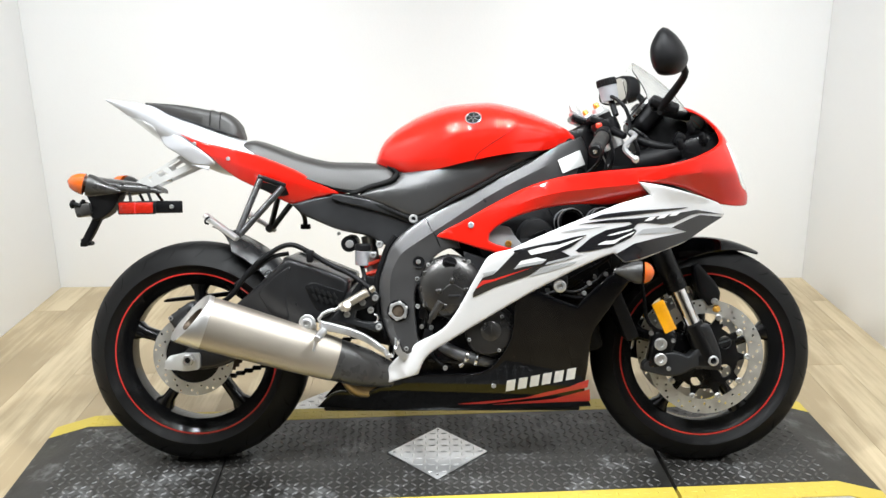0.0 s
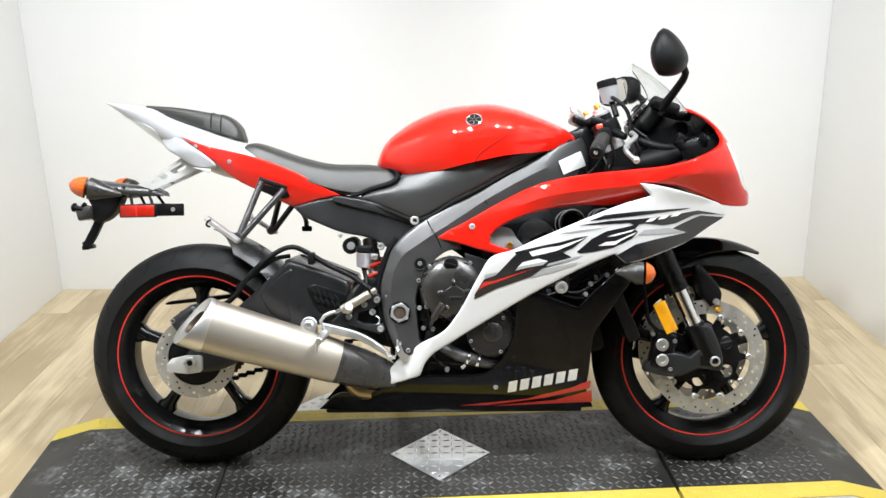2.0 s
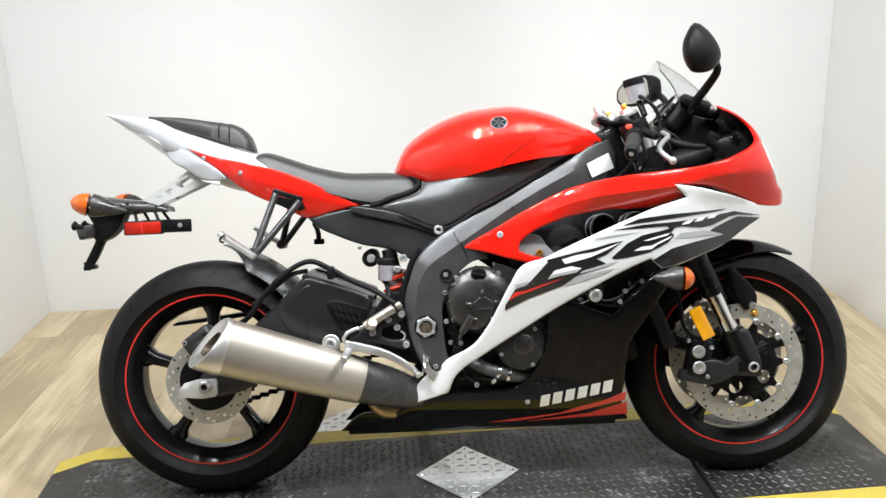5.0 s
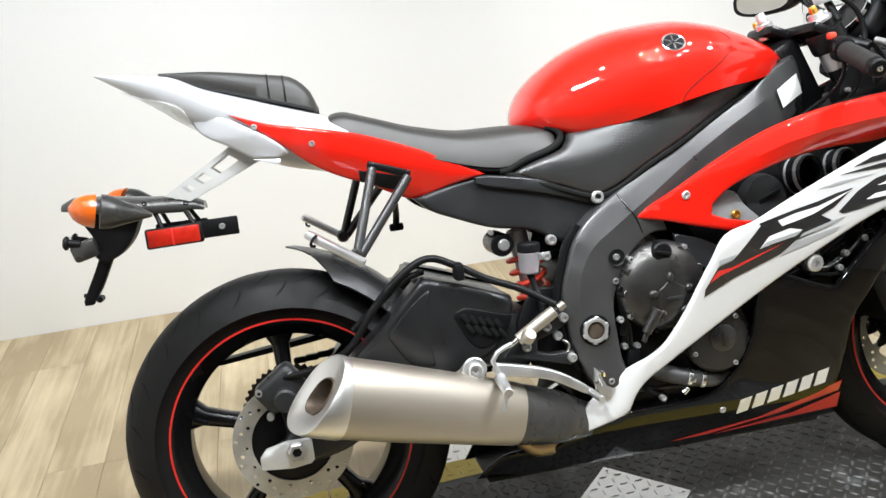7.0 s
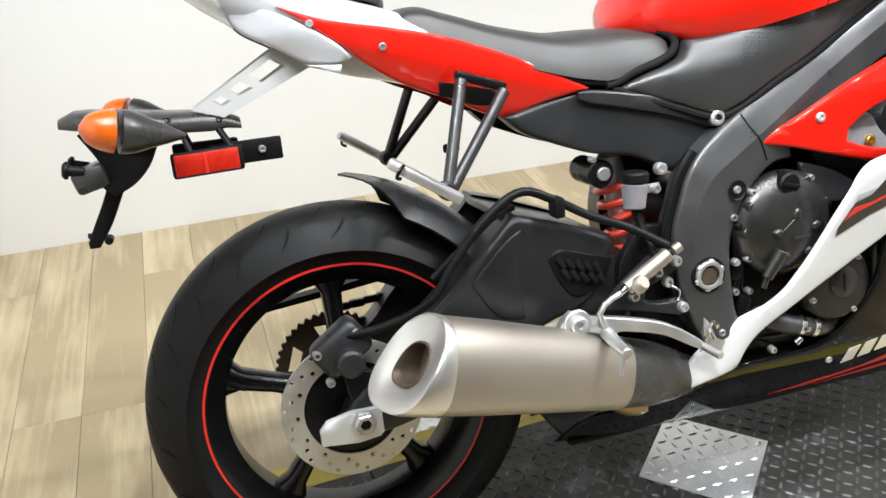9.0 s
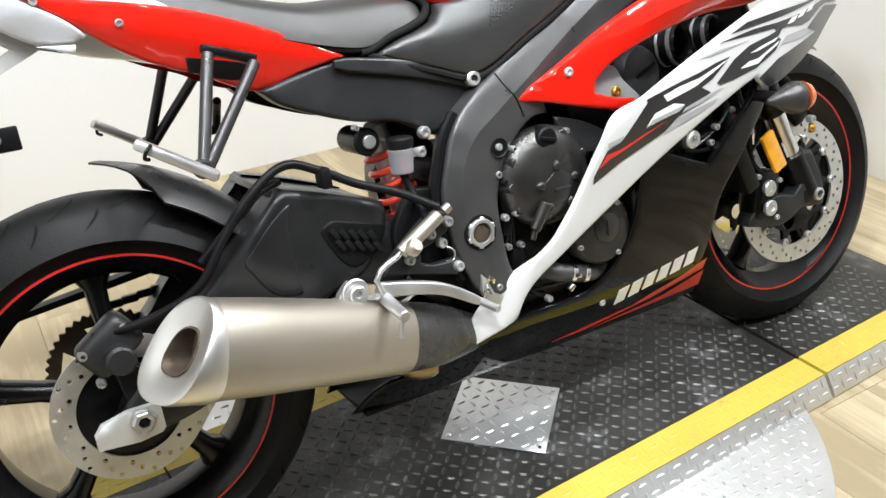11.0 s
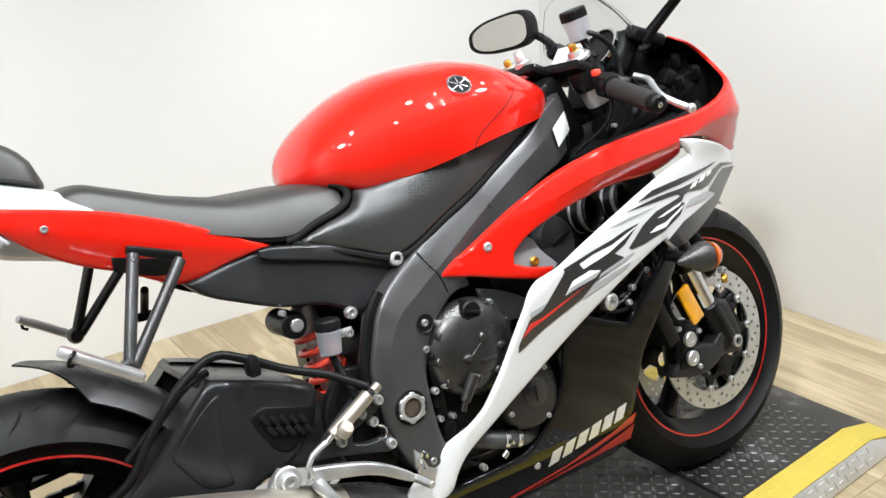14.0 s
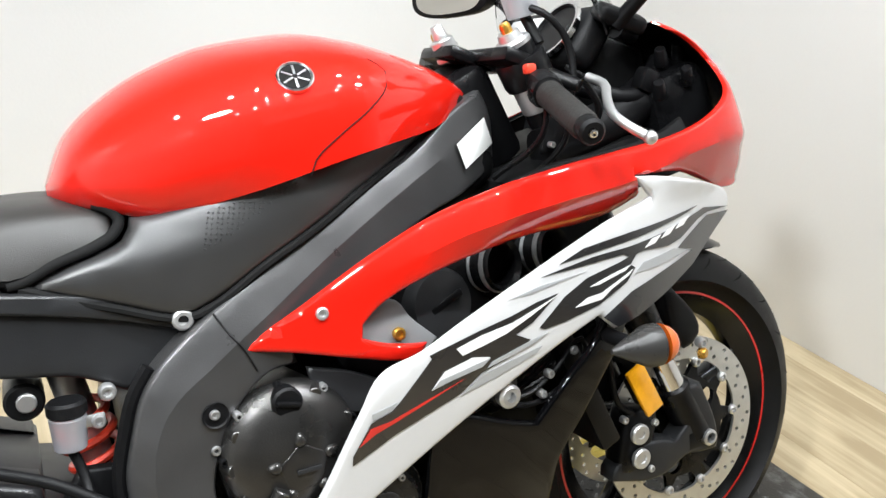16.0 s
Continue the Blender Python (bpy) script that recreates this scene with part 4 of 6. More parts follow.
for k in range(13):
    u = k / 12
    x = -0.345 + 0.245 * u
    w = table(u, (0, 0.030), (0.12, 0.050), (0.45, 0.056), (0.75, 0.042), (1, 0.034))
    zt = table(u, (0, 0.793), (0.1, 0.802), (0.25, 0.798), (0.6, 0.786), (0.88, 0.778), (1, 0.764))
    th = table(u, (0, 0.010), (0.1, 0.026), (0.4, 0.030), (0.8, 0.030), (1, 0.012))
    fender_rows.append([(x, w * math.copysign(abs(math.cos(t)) ** 0.6, math.cos(t)), zt - th / 2 + th / 2 * math.copysign(abs(math.sin(t)) ** 0.6, math.sin(t)) - 0.006 * math.cos(t) ** 2) for t in [2 * math.pi * j / 24 for j in range(24)]])
holder = part("plate_holder", loft(fender_rows), LAMP_BODY, bike, "black plastic number-plate holder", 50)
stem = part("stem", shell([(-0.325, 0.768), (-0.232, 0.768), (-0.214, 0.755), (-0.236, 0.712), (-0.262, 0.688), (-0.290, 0.676), (-0.304, 0.690), (-0.300, 0.722), (-0.310, 0.742)], 0.022, 0.044, 0.004, 0.016, (), True, 25), BLACK, holder, "black bracket")
part("tongue", shell([(-0.300, 0.690), (-0.276, 0.686), (-0.292, 0.655), (-0.306, 0.630), (-0.326, 0.603), (-0.340, 0.603), (-0.341, 0.612), (-0.326, 0.640), (-0.312, 0.665)], 0.007, 0.014, 0.003, 0.012, (), True, 25), BLACK, stem)
part("plate_bolt", join(rod((-0.318, 0, 0.618), (-0.340, 0, 0.622), 0.004, None, 10), rod((-0.312, -0.012, 0.612), (-0.312, 0.012, 0.612), 0.006, None, 12)), BLACK, stem)
part("lamp_box", block((0.046, 0.072, 0.034), 0.007, pose(-0.318, 0, 0.706, 0, -14, 0), 2), LAMP_BODY, holder, "dark grey plate lamp box")
for y in (-0.032, 0.032):
    part("plate_lamp", join(rod((-0.322, y, 0.718), (-0.348, y, 0.724), 0.0065, 0.008, 14), lathe([(0.012, 0), (0.013, 0.004), (0.009, 0.008), (0, 0.008)], (-0.343, y, 0.723), (-1, 0, 0.2), 16)), BLACK, holder)
for q in ((-0.20, -0.046, 0.775), (-0.13, -0.034, 0.766)):
    part("holder_screw", bolt(q, 0.005, 0.004, (0, -1, 0.3)), BLACK_SATIN, holder)


def indicator(root, tip, r, lens_from):
    """A tapered stalk indicator: dark body and amber lens, pointing along its axis."""
    root, tip = Vector(root), Vector(tip)
    L = (tip - root).length
    prof = [(r * table(u, (0, 0.12), (0.3, 0.62), (0.58, 1.0), (0.66, 1.0), (0.8, 0.9), (0.93, 0.62), (1, 0.15)), L * u) for u in [k / 16 for k in range(17)]]
    body = [q for q in prof if q[1] <= L * lens_from + 1e-6]
    cap = [q for q in prof if q[1] >= L * lens_from - 1e-6]
    cap = [(cap[0][0] * 1.01, cap[0][1]), *cap, (0, L)]
    return lathe(body, root, tip - root, 24), lathe(cap, root, tip - root, 24)


for side in (1, -1):
    f = (lambda g: g) if side > 0 else flip
    a, b = indicator((-0.178, -0.118, 0.757), (-0.304, -0.150, 0.786), 0.029, 0.665)
    body = part("rear_indicator", f(a), LAMP_BODY, bike, "black rear indicator with an amber lens")
    part("lens", f(b), AMBER, body, "amber lens")
    part("stalk", f(rod((-0.215, -0.06, 0.768), (-0.22, -0.125, 0.768), 0.009, 0.011)), BLACK, body)
    a, b = indicator((1.108, -0.270, 0.550), (1.205, -0.283, 0.545), 0.0285, 0.72)
    body = part("front_indicator", f(a), LAMP_BODY, bike, "black front indicator with an amber lens")
    part("stalk", f(rod((1.14, -0.20, 0.555), (1.145, -0.275, 0.548), 0.010, 0.012)), BLACK, body)
    part("lens", f(b), AMBER, body, "amber lens")
    refl = part("rear_reflector", f(block((0.1, 0.012, 0.036), 0.004, pose(-0.155, -0.062, 0.712, 0, 0, 8))), BLACK, bike, "red rectangular side reflector on a black mount")
    part("reflector_face", f(block((0.09, 0.006, 0.03), 0.002, pose(-0.156, -0.067, 0.712, 0, 0, 8))), RED_LENS, refl, "red reflector")
    part("reflector_rib", f(block((0.004, 0.0025, 0.030), 0.0008, pose(-0.158, -0.0705, 0.712, 0, 0, 8))), RIM_RED, refl)
    for foot, knee, top in (((-0.175, -0.052, 0.722), (-0.182, -0.04, 0.745), (-0.19, -0.03, 0.765)), ((-0.118, -0.050, 0.722), (-0.128, -0.038, 0.742), (-0.14, -0.03, 0.765))):
        part("reflector_arm", f(tube([foot, knee, top], 0.0042)), BLACK, refl)
mount_plate = part("reflector_mount", block((0.105, 0.006, 0.034), 0.003, pose(-0.098, -0.012, 0.713)), BLACK, bike, "black reflector mounting plate")
part("bolt", bolt((-0.075, -0.016, 0.714), 0.006, 0.004), ALU, mount_plate)

# passenger peg hangers
for side in (1, -1):
    f = (lambda g: g) if side > 0 else flip
    hanger = part("peg_hanger", f(join(rod((0.204, -0.142, 0.786), (0.155, -0.194, 0.648), 0.0085, None, 12), rod((0.264, -0.149, 0.764), (0.160, -0.194, 0.643), 0.0085, None, 12),
                                         lathe([(0.010, -0.012), (0.0135, -0.006), (0.0135, 0.008), (0.010, 0.012)], (0.152, -0.195, 0.643), (0, -1, 0), 16))), HANGER, bike, "satin grey tubular passenger peg hanger")
    part("hanger_plate", f(block((0.078, 0.016, 0.014), 0.004, pose(0.233, -0.138, 0.780, 0, 20, 0))), BLACK_SATIN, hanger, "black mounting plate")
    part("hinge_ring", f(tube([(0.090, -0.222, 0.690), (0.082, -0.228, 0.684), (0.079, -0.222, 0.675), (0.085, -0.214, 0.672)], 0.0026, 8, 0.004)), BLACK_SATIN, hanger)
    peg = f(block((0.112, 0.019, 0.015), 0.005, pose(0.118, -0.218, 0.664, 0, 34, -14), 2))
    part("passenger_peg", peg, ALU, hanger, "folded silver passenger peg")
    part("bolt", f(bolt((0.149, -0.208, 0.640), 0.007, 0.006)), ALU, hanger)

# exhaust
A, Bv = Vector((0.395, -0.168, 0.312)), Vector((0.084, -0.268, 0.427))
d = (Bv - A).normalized()
lat = d.cross(Vector((0, 0, 1))).normalized()
if lat.y > 0:
    lat = -lat
upv = lat.cross(d)
if upv.z < 0:
    upv = -upv


def muffler_ring(o, w, h, shear=0.0, n=40, sx=0.0):
    out = []
    for k in range(n):
        t = 2 * math.pi * k / n
        c, s = math.cos(t), math.sin(t)
        cc, ss = math.copysign(abs(c) ** 0.82, c), math.copysign(abs(s) ** 0.82, s)
        out.append(o + lat * w * cc * (1 - 0.12 * ss) + upv * h * ss - d * shear * ss - d * sx * cc)
    return out


L = (Bv - A).length
exhaust = empty("exhaust", bike, "stubby brushed titanium exhaust silencer with a slash-cut end cap")
part("silencer_sleeve", loft([muffler_ring(A + d * L * u, 0.056 * k, 0.067 * k) for u, k in ((0, 0.84), (0.008, 0.852), (0.35, 0.92), (0.75, 0.985), (0.985, 1.0), (1.0, 0.99))]), TITAN, exhaust, "brushed titanium sleeve", 50)
cap_rings = [muffler_ring(Bv + d * a, 0.057 * k, 0.068 * k, sh, 40, sl) for a, k, sh, sl in (
    (-0.004, 1.0, 0, 0), (0.0, 1.012, 0, 0), (0.010, 1.012, 0.002, 0.001), (0.016, 1.0, 0.006, 0.002), (0.032, 0.985, 0.022, 0.006), (0.037, 0.95, 0.026, 0.008), (0.037, 0.90, 0.026, 0.008), (0.032, 0.66, 0.019, 0.006), (0.028, 0.45, 0.013, 0.004))]
part("end_cap", loft(cap_rings, False), CAPSTEEL, exhaust, "satin steel slash-cut end cap", 50)
o = Bv + d * 0.028
pipe_rings = [muffler_ring(Bv + d * a, w, h, sh, 40, sl) for a, w, h, sh, sl in ((0.026, 0.0262, 0.0312, 0.0135, 0.0042), (0.031, 0.0258, 0.0306, 0.0135, 0.0042), (0.031, 0.0240, 0.0284, 0.0125, 0.004), (0.022, 0.0232, 0.0272, 0.012, 0.004), (-0.05, 0.0232, 0.0272, 0.0, 0.0))]
part("tailpipe", loft(pipe_rings, False), SOOT, exhaust, "sooty tailpipe", 50)
part("tailpipe_floor", lathe([(0.026, 0), (0, 0)], o - d * 0.065, d, 24), DARK_GAP, exhaust)
mid_rings = []
for u in [k / 8 for k in range(9)]:
    q = A * (1 - u) + Vector((0.545, -0.115, 0.258)) * u
    mid_rings.append(muffler_ring(q, table(u, (0, 0.0465), (0.5, 0.046), (1, 0.032)), table(u, (0, 0.0555), (0.4, 0.052), (1, 0.032))))
shield = part("heat_shield", loft(mid_rings), LAMP_BODY, exhaust, "black collector cover")
part("bolt", bolt((0.449, -0.186, 0.284), 0.008, 0.006), ALU, shield)
for q in ((0.412, -0.196, 0.345), (0.405, -0.196, 0.270)):
    part("rivet", bolt(q, 0.0035, 0.003), BLACK_SATIN, shield)
part("link_pipe", tube([(0.42, -0.09, 0.255), (0.44, -0.10, 0.225), (0.50, -0.08, 0.212), (0.60, -0.04, 0.21)], 0.024, 16), BRASS, exhaust, "heat-tinted link pipe")
mount = part("silencer_mount", shell([(0.302, 0.392), (0.308, 0.412), (0.326, 0.428), (0.343, 0.420), (0.350, 0.404), (0.345, 0.376), (0.310, 0.376)], 0.186, 0.012, 0.004, 0.03), ALU, exhaust, "silver silencer mount")
part("rubber_bush", lathe([(0.022, 0), (0.022, 0.004), (0.020, 0.006), (0.0135, 0.006), (0.0135, 0.014), (0.011, 0.016), (0.006, 0.016), (0.005, 0.011), (0, 0.011)], (0.330, -0.190, 0.412), (0, -1, 0), 24), ALU, mount)

# rear shock, reservoirs, hoses
shock = empty("rear_shock", bike, "rear shock absorber with a red spring")
p0, p1 = Vector((0.478, -0.03, 0.60)), Vector((0.512, -0.03, 0.40))
dd, aa, bb = axes(p1 - p0)
coil = []
for k in range(140):
    u = k / 139
    a = 2 * math.pi * 6.5 * u
    coil.append(p0 + dd * (0.02 + 0.165 * u) + (aa * math.cos(a) + bb * math.sin(a)) * 0.031)
part("spring", tube([tuple(q) for q in coil], 0.0058, 8, 0.02), ORANGE_RED, shock, "red coil spring")
part("damper_body", rod(p0 - dd * 0.03, p1, 0.02), ALU, shock)
part("piggyback", rod((0.429, -0.02, 0.611), (0.429, -0.098, 0.611), 0.022, None, 24), BLACK_SATIN, shock, "black remote reservoir")
part("adjuster", rod((0.429 + 0.002, -0.096, 0.611), (0.429 + 0.002, -0.104, 0.611), 0.011, None, 18), ALU, shock)
res = part("brake_reservoir", rod((0.466, -0.128, 0.556), (0.469, -0.128, 0.595), 0.0175, 0.0205, 24, 0.1), RESERVOIR, bike, "cloudy rear brake fluid reservoir with black cap")
part("cap", rod((0.469, -0.128, 0.595), (0.470, -0.128, 0.613), 0.0218, None, 24), BLACK, res)
part("fluid_hose", tube([(0.466, -0.128, 0.556), (0.474, -0.135, 0.525), (0.475, -0.16, 0.495), (0.47, -0.182, 0.488)], 0.006), BLACK, res)
part("mount_tab", block((0.03, 0.004, 0.014), 0.003, pose(0.492, -0.135, 0.585)), ALU, res)
hose = part("brake_hose", tube([(-0.03, -0.11, 0.435), (0.05, -0.135, 0.445), (0.12, -0.155, 0.478), (0.165, -0.158, 0.535), (0.225, -0.15, 0.590), (0.280, -0.142, 0.613), (0.325, -0.142, 0.595), (0.38, -0.145, 0.562), (0.44, -0.16, 0.535), (0.492, -0.182, 0.502)], 0.0068, 12), BLACK, bike, "black rear brake hose over the swingarm")
part("hose_clip", block((0.018, 0.03, 0.032), 0.005, pose(0.332, -0.142, 0.582)), BLACK, hose)
part("guard_rail", tube([(0.13, -0.14, 0.505), (0.19, -0.142, 0.552), (0.235, -0.135, 0.582), (0.27, -0.12, 0.588)], 0.006, 10), BLACK, hose)

# rider controls on the right
carrier = part("peg_carrier", shell([(0.385, 0.416), (0.43, 0.407), (0.471, 0.396), (0.512, 0.384), (0.524, 0.392), (0.520, 0.410), (0.470, 0.412), (0.452, 0.420), (0.455, 0.440), (0.487, 0.450), (0.510, 0.462), (0.516, 0.478), (0.506, 0.490), (0.482, 0.492), (0.452, 0.474), (0.412, 0.444)], 0.174, 0.014, 0.003, 0.012), SUB_GREY, bike, "dark grey rider peg carrier")
for q in ((0.506, -0.177, 0.475), (0.473, -0.177, 0.463), (0.493, -0.171, 0.442), (0.432, -0.177, 0.432), (0.514, -0.177, 0.399)):
    part("bolt", bolt(q, 0.0085, 0.008), ALU, carrier)
part("spring_hook", tube([(0.502, -0.168, 0.432), (0.512, -0.172, 0.424), (0.508, -0.172, 0.412), (0.497, -0.168, 0.408)], 0.0028, 8, 0.006), CHROME, carrier)
part("back_plate", shell([(0.46, 0.36), (0.54, 0.34), (0.552, 0.42), (0.535, 0.52), (0.47, 0.53), (0.43, 0.46)], 0.136, 0.012, 0.004, 0.03), BLACK, carrier)
part("master_cylinder", join(rod((0.415, -0.188, 0.450), (0.488, -0.188, 0.492), 0.0115, None, 18), rod((0.43, -0.192, 0.452), (0.436, -0.205, 0.462), 0.014, 0.012, 14), rod((0.494, -0.192, 0.496), (0.506, -0.192, 0.503), 0.008, None, 12)), TITAN, carrier, "dull silver rear brake master cylinder")
part("push_rod", rod((0.398, -0.194, 0.444), (0.418, -0.190, 0.455), 0.005, None, 12), CHROME, carrier)
pedal_geo = shell([(0.360, 0.404), (0.366, 0.419), (0.400, 0.411), (0.470, 0.388), (0.528, 0.350), (0.540, 0.338), (0.534, 0.331), (0.520, 0.338), (0.465, 0.370), (0.400, 0.389), (0.374, 0.394)], 0.205, 0.010, 0.003, 0.012)
part("brake_pedal", join(pedal_geo, rod((0.533, -0.197, 0.338), (0.543, -0.235, 0.331), 0.0065), tube([(0.370, -0.203, 0.402), (0.362, -0.203, 0.424), (0.372, -0.203, 0.438), (0.400, -0.198, 0.448)], 0.0046, 10)), ALU, carrier, "silver rear brake pedal")
part("rider_peg", rod((0.372, -0.20, 0.392), (0.368, -0.275, 0.384), 0.0105, 0.0085, 14), ALU, carrier, "knurled silver rider footpeg")
part("peg_feeler", rod((0.366, -0.268, 0.384), (0.358, -0.270, 0.352), 0.0042, 0.0036, 10), ALU, carrier)
part("return_spring", tube([(0.545 + 0.0018 * k, -0.185 + 0.009 * math.cos(k * 1.4), 0.318 + 0.004 * k + 0.009 * math.sin(k * 1.4)) for k in range(14)], 0.0024, 6, 0.02), CHROME, carrier)
part("heel_strut", shell([(0.555, 0.372), (0.568, 0.372), (0.575, 0.34), (0.592, 0.322), (0.58, 0.306), (0.555, 0.332)], 0.172, 0.006, 0.002, 0.03), ALU, bike)

# engine
engine = empty("engine", bike, "dark grey four-cylinder engine with a round clutch cover")
part("crankcase", block((0.36, 0.26, 0.30), 0.03, pose(0.755, 0, 0.385, 0, 0, 0), 3), BLACK_SATIN, engine, "black crankcase")
part("cylinder_block", block((0.22, 0.30, 0.26), 0.02, pose(0.91, 0, 0.57, 0, -28, 0), 2), BLACK, engine, "black cylinder block and head")
part("gearbox", block((0.14, 0.22, 0.28), 0.03, pose(0.60, 0, 0.42), 3), BLACK, engine)
part("sump", block((0.34, 0.18, 0.12), 0.03, pose(0.75, 0, 0.21), 3), BLACK, engine)
part("airbox", block((0.42, 0.20, 0.16), 0.04, pose(0.86, 0, 0.76, 0, -24, 0), 3), DARK, engine)
cx, cz = 0.702, 0.501
cover = part("clutch_cover", lathe([(0.085, 0), (0.085, 0.010), (0.083, 0.015), (0.079, 0.021), (0.072, 0.027), (0.062, 0.0325), (0.050, 0.0365), (0.037, 0.039), (0.02, 0.0405), (0, 0.041)], (cx, -0.14, cz), (0, -1, 0), 48), ENGINE, engine, "round dark grey clutch cover")
dome = lambda x, z: 0.14 + table(math.hypot(x - cx, z - cz), (0, 0.041), (0.02, 0.0405), (0.037, 0.039), (0.050, 0.0365), (0.062, 0.0325), (0.072, 0.027), (0.079, 0.021), (0.085, 0.01))
sx, sz = cx + 0.006, cz - 0.017
star = [(sx + (0.029 + 0.002 * math.cos(5 * a - 1.75)) * math.cos(a), sz + (0.029 + 0.002 * math.cos(5 * a - 1.75)) * math.sin(a)) for a in [2 * math.pi * k / 60 for k in range(60)]]
part("star_boss", shell(star, lambda x, z: dome(x, z) + 0.0008, 0.005, 0.0025, 0.008, (), False), ENGINE, cover, "raised star-shaped boss", 30)
for a in (20, 92, 164, 236, 308):
    c, d = math.cos(math.radians(a)), math.sin(math.radians(a))
    x, z = sx + 0.037 * c, sz + 0.037 * d
    part("spoke_rib", loft([[(x + c * u - d * v, -dome(x, z) - h + 0.002, z + d * u + c * v) for u, v in [(0.0095 * k * math.cos(t), (0.0075 - 0.002 * math.cos(t)) * k * math.sin(t)) for t in [2 * math.pi * j / 14 for j in range(14)]]] for k, h in ((1.0, 0), (0.95, 0.0035), (0.7, 0.0065), (0.3, 0.0076))]), ENGINE, cover)
for a in (20, 62, 150, 182, 214, 246, 300, 335):
    c, d = math.cos(math.radians(a)), math.sin(math.radians(a))
    part("bolt_boss", rod((cx + 0.078 * c, -0.142, cz + 0.078 * d), (cx + 0.073 * c, -0.165, cz + 0.073 * d), 0.0095, 0.008, 14), ENGINE, cover)
part("model_bar", block((0.030, 0.002, 0.006), 0.0008, pose(sx + 0.004, -0.1835, sz - 0.002)), SUB_GREY, cover)
for k in range(9):
    a = 2 * math.pi * k / 9 + 0.25
    part("bolt", bolt((cx + 0.082 * math.cos(a), -0.155, cz + 0.082 * math.sin(a)), 0.0055, 0.006), ALU if k % 2 else BLACK_SATIN, cover)
filler = part("oil_filler_cap", join(lathe([(0.019, 0), (0.019, 0.022), (0.016, 0.025), (0, 0.025)], (0.700, -0.150, 0.566), (0, -1, 0), 24), block((0.03, 0.006, 0.006), 0.002, pose(0.700, -0.177, 0.566, 0, 15, 0))), BLACK, engine, "black oil filler cap")
cable_arm = part("cable_arm", join(rod((0.652, -0.178, 0.425), (0.678, -0.182, 0.466), 0.009, 0.0105, 14), rod((0.646, -0.178, 0.410), (0.652, -0.178, 0.425), 0.005, None, 10)), ENGINE, engine)
pick = part("pickup_cover", lathe([(0.062, 0), (0.062, 0.03), (0.056, 0.038), (0.03, 0.040), (0, 0.040)], (0.800, -0.13, 0.383), (0, -1, 0), 36), ENGINE, engine, "dark grey pickup cover")
part("plug", join(lathe([(0.026, 0), (0.026, 0.004), (0.023, 0.006), (0, 0.006)], (0.806, -0.168, 0.387), (0, -1, 0), 28), block((0.004, 0.003, 0.03), 0.001, pose(0.806, -0.1755, 0.387))), ENGINE, pick)
for a in (50, 200, 300, 130):
    part("bolt", bolt((0.80 + 0.054 * math.cos(math.radians(a)), -0.166, 0.383 + 0.054 * math.sin(math.radians(a))), 0.005, 0.006), ALU, pick)
for ob in (cover, filler, cable_arm, pick):
    ob.location.y -= 0.012 if ob is pick else 0.018
coolant = part("coolant_hose", tube([(0.66, -0.10, 0.352), (0.690, -0.135, 0.333), (0.722, -0.150, 0.321), (0.760, -0.152, 0.310), (0.800, -0.14, 0.300), (0.84, -0.11, 0.300)], 0.0165, 16), HOSE, engine, "ribbed grey coolant hose")
for x, z in ((0.742, 0.316), (0.768, 0.308)):
    part("hose_clamp", lathe([(0.0172, -0.0045), (0.0184, -0.0035), (0.0184, 0.0035), (0.0172, 0.0045)], (x, -0.152, z), (1, 0, -0.3), 24, False), CHROME, coolant, "bright hose clamp")
part("clamp_screw", join(block((0.010, 0.010, 0.008), 0.002, pose(0.744, -0.171, 0.314, 0, 15, 0)), rod((0.734, -0.170, 0.300), (0.724, -0.168, 0.292), 0.005, 0.006, 12)), CHROME, coolant)
part("drain_boss", shell([(0.655, 0.300), (0.690, 0.304), (0.735, 0.300), (0.79, 0.292), (0.80, 0.270), (0.70, 0.262), (0.645, 0.268)], 0.128, 0.03, 0.005, 0.02), BLACK_SATIN, engine)
part("sump_rib", block((0.14, 0.012, 0.006), 0.002, pose(0.71, -0.128, 0.296, 0, 4, 0)), ENGINE, engine)
part("drain_hose", tube([(0.640, -0.10, 0.345), (0.652, -0.135, 0.315), (0.668, -0.145, 0.297), (0.70, -0.13, 0.282), (0.74, -0.11, 0.275)], 0.0048, 8), BLACK, engine)
part("lower_hose", tube([(0.77, -0.12, 0.345), (0.800, -0.150, 0.325), (0.835, -0.145, 0.318), (0.865, -0.12, 0.332)], 0.008, 10), BLACK, engine)
part("case_flange", shell([(0.742, 0.36), (0.756, 0.398), (0.79, 0.440), (0.83, 0.447), (0.862, 0.425), (0.872, 0.385), (0.855, 0.340), (0.815, 0.318), (0.77, 0.328)], 0.158, 0.028, 0.005, 0.015), ENGINE, engine, "dark grey generator case flange")
for q in ((0.625, -0.16, 0.488), (0.616, -0.168, 0.451), (0.615, -0.165, 0.523), (0.625, -0.15, 0.395), (0.650, -0.15, 0.392), (0.686, -0.160, 0.286), (0.585, -0.17, 0.34), (0.760, -0.172, 0.381), (0.826, -0.172, 0.406), (0.783, -0.172, 0.337), (0.862, -0.160, 0.372)):
    part("case_bolt", bolt(q, 0.0062, 0.006), ALU, engine)
for x, z, sx2 in ((0.628, 0.540, 0.022), (0.627, 0.430, 0.018), (0.640, 0.372, 0.024)):
    part("case_lug", block((sx2, 0.02, 0.03), 0.005, pose(x, -0.145, z, 0, 12, 0)), BLACK_SATIN, engine)
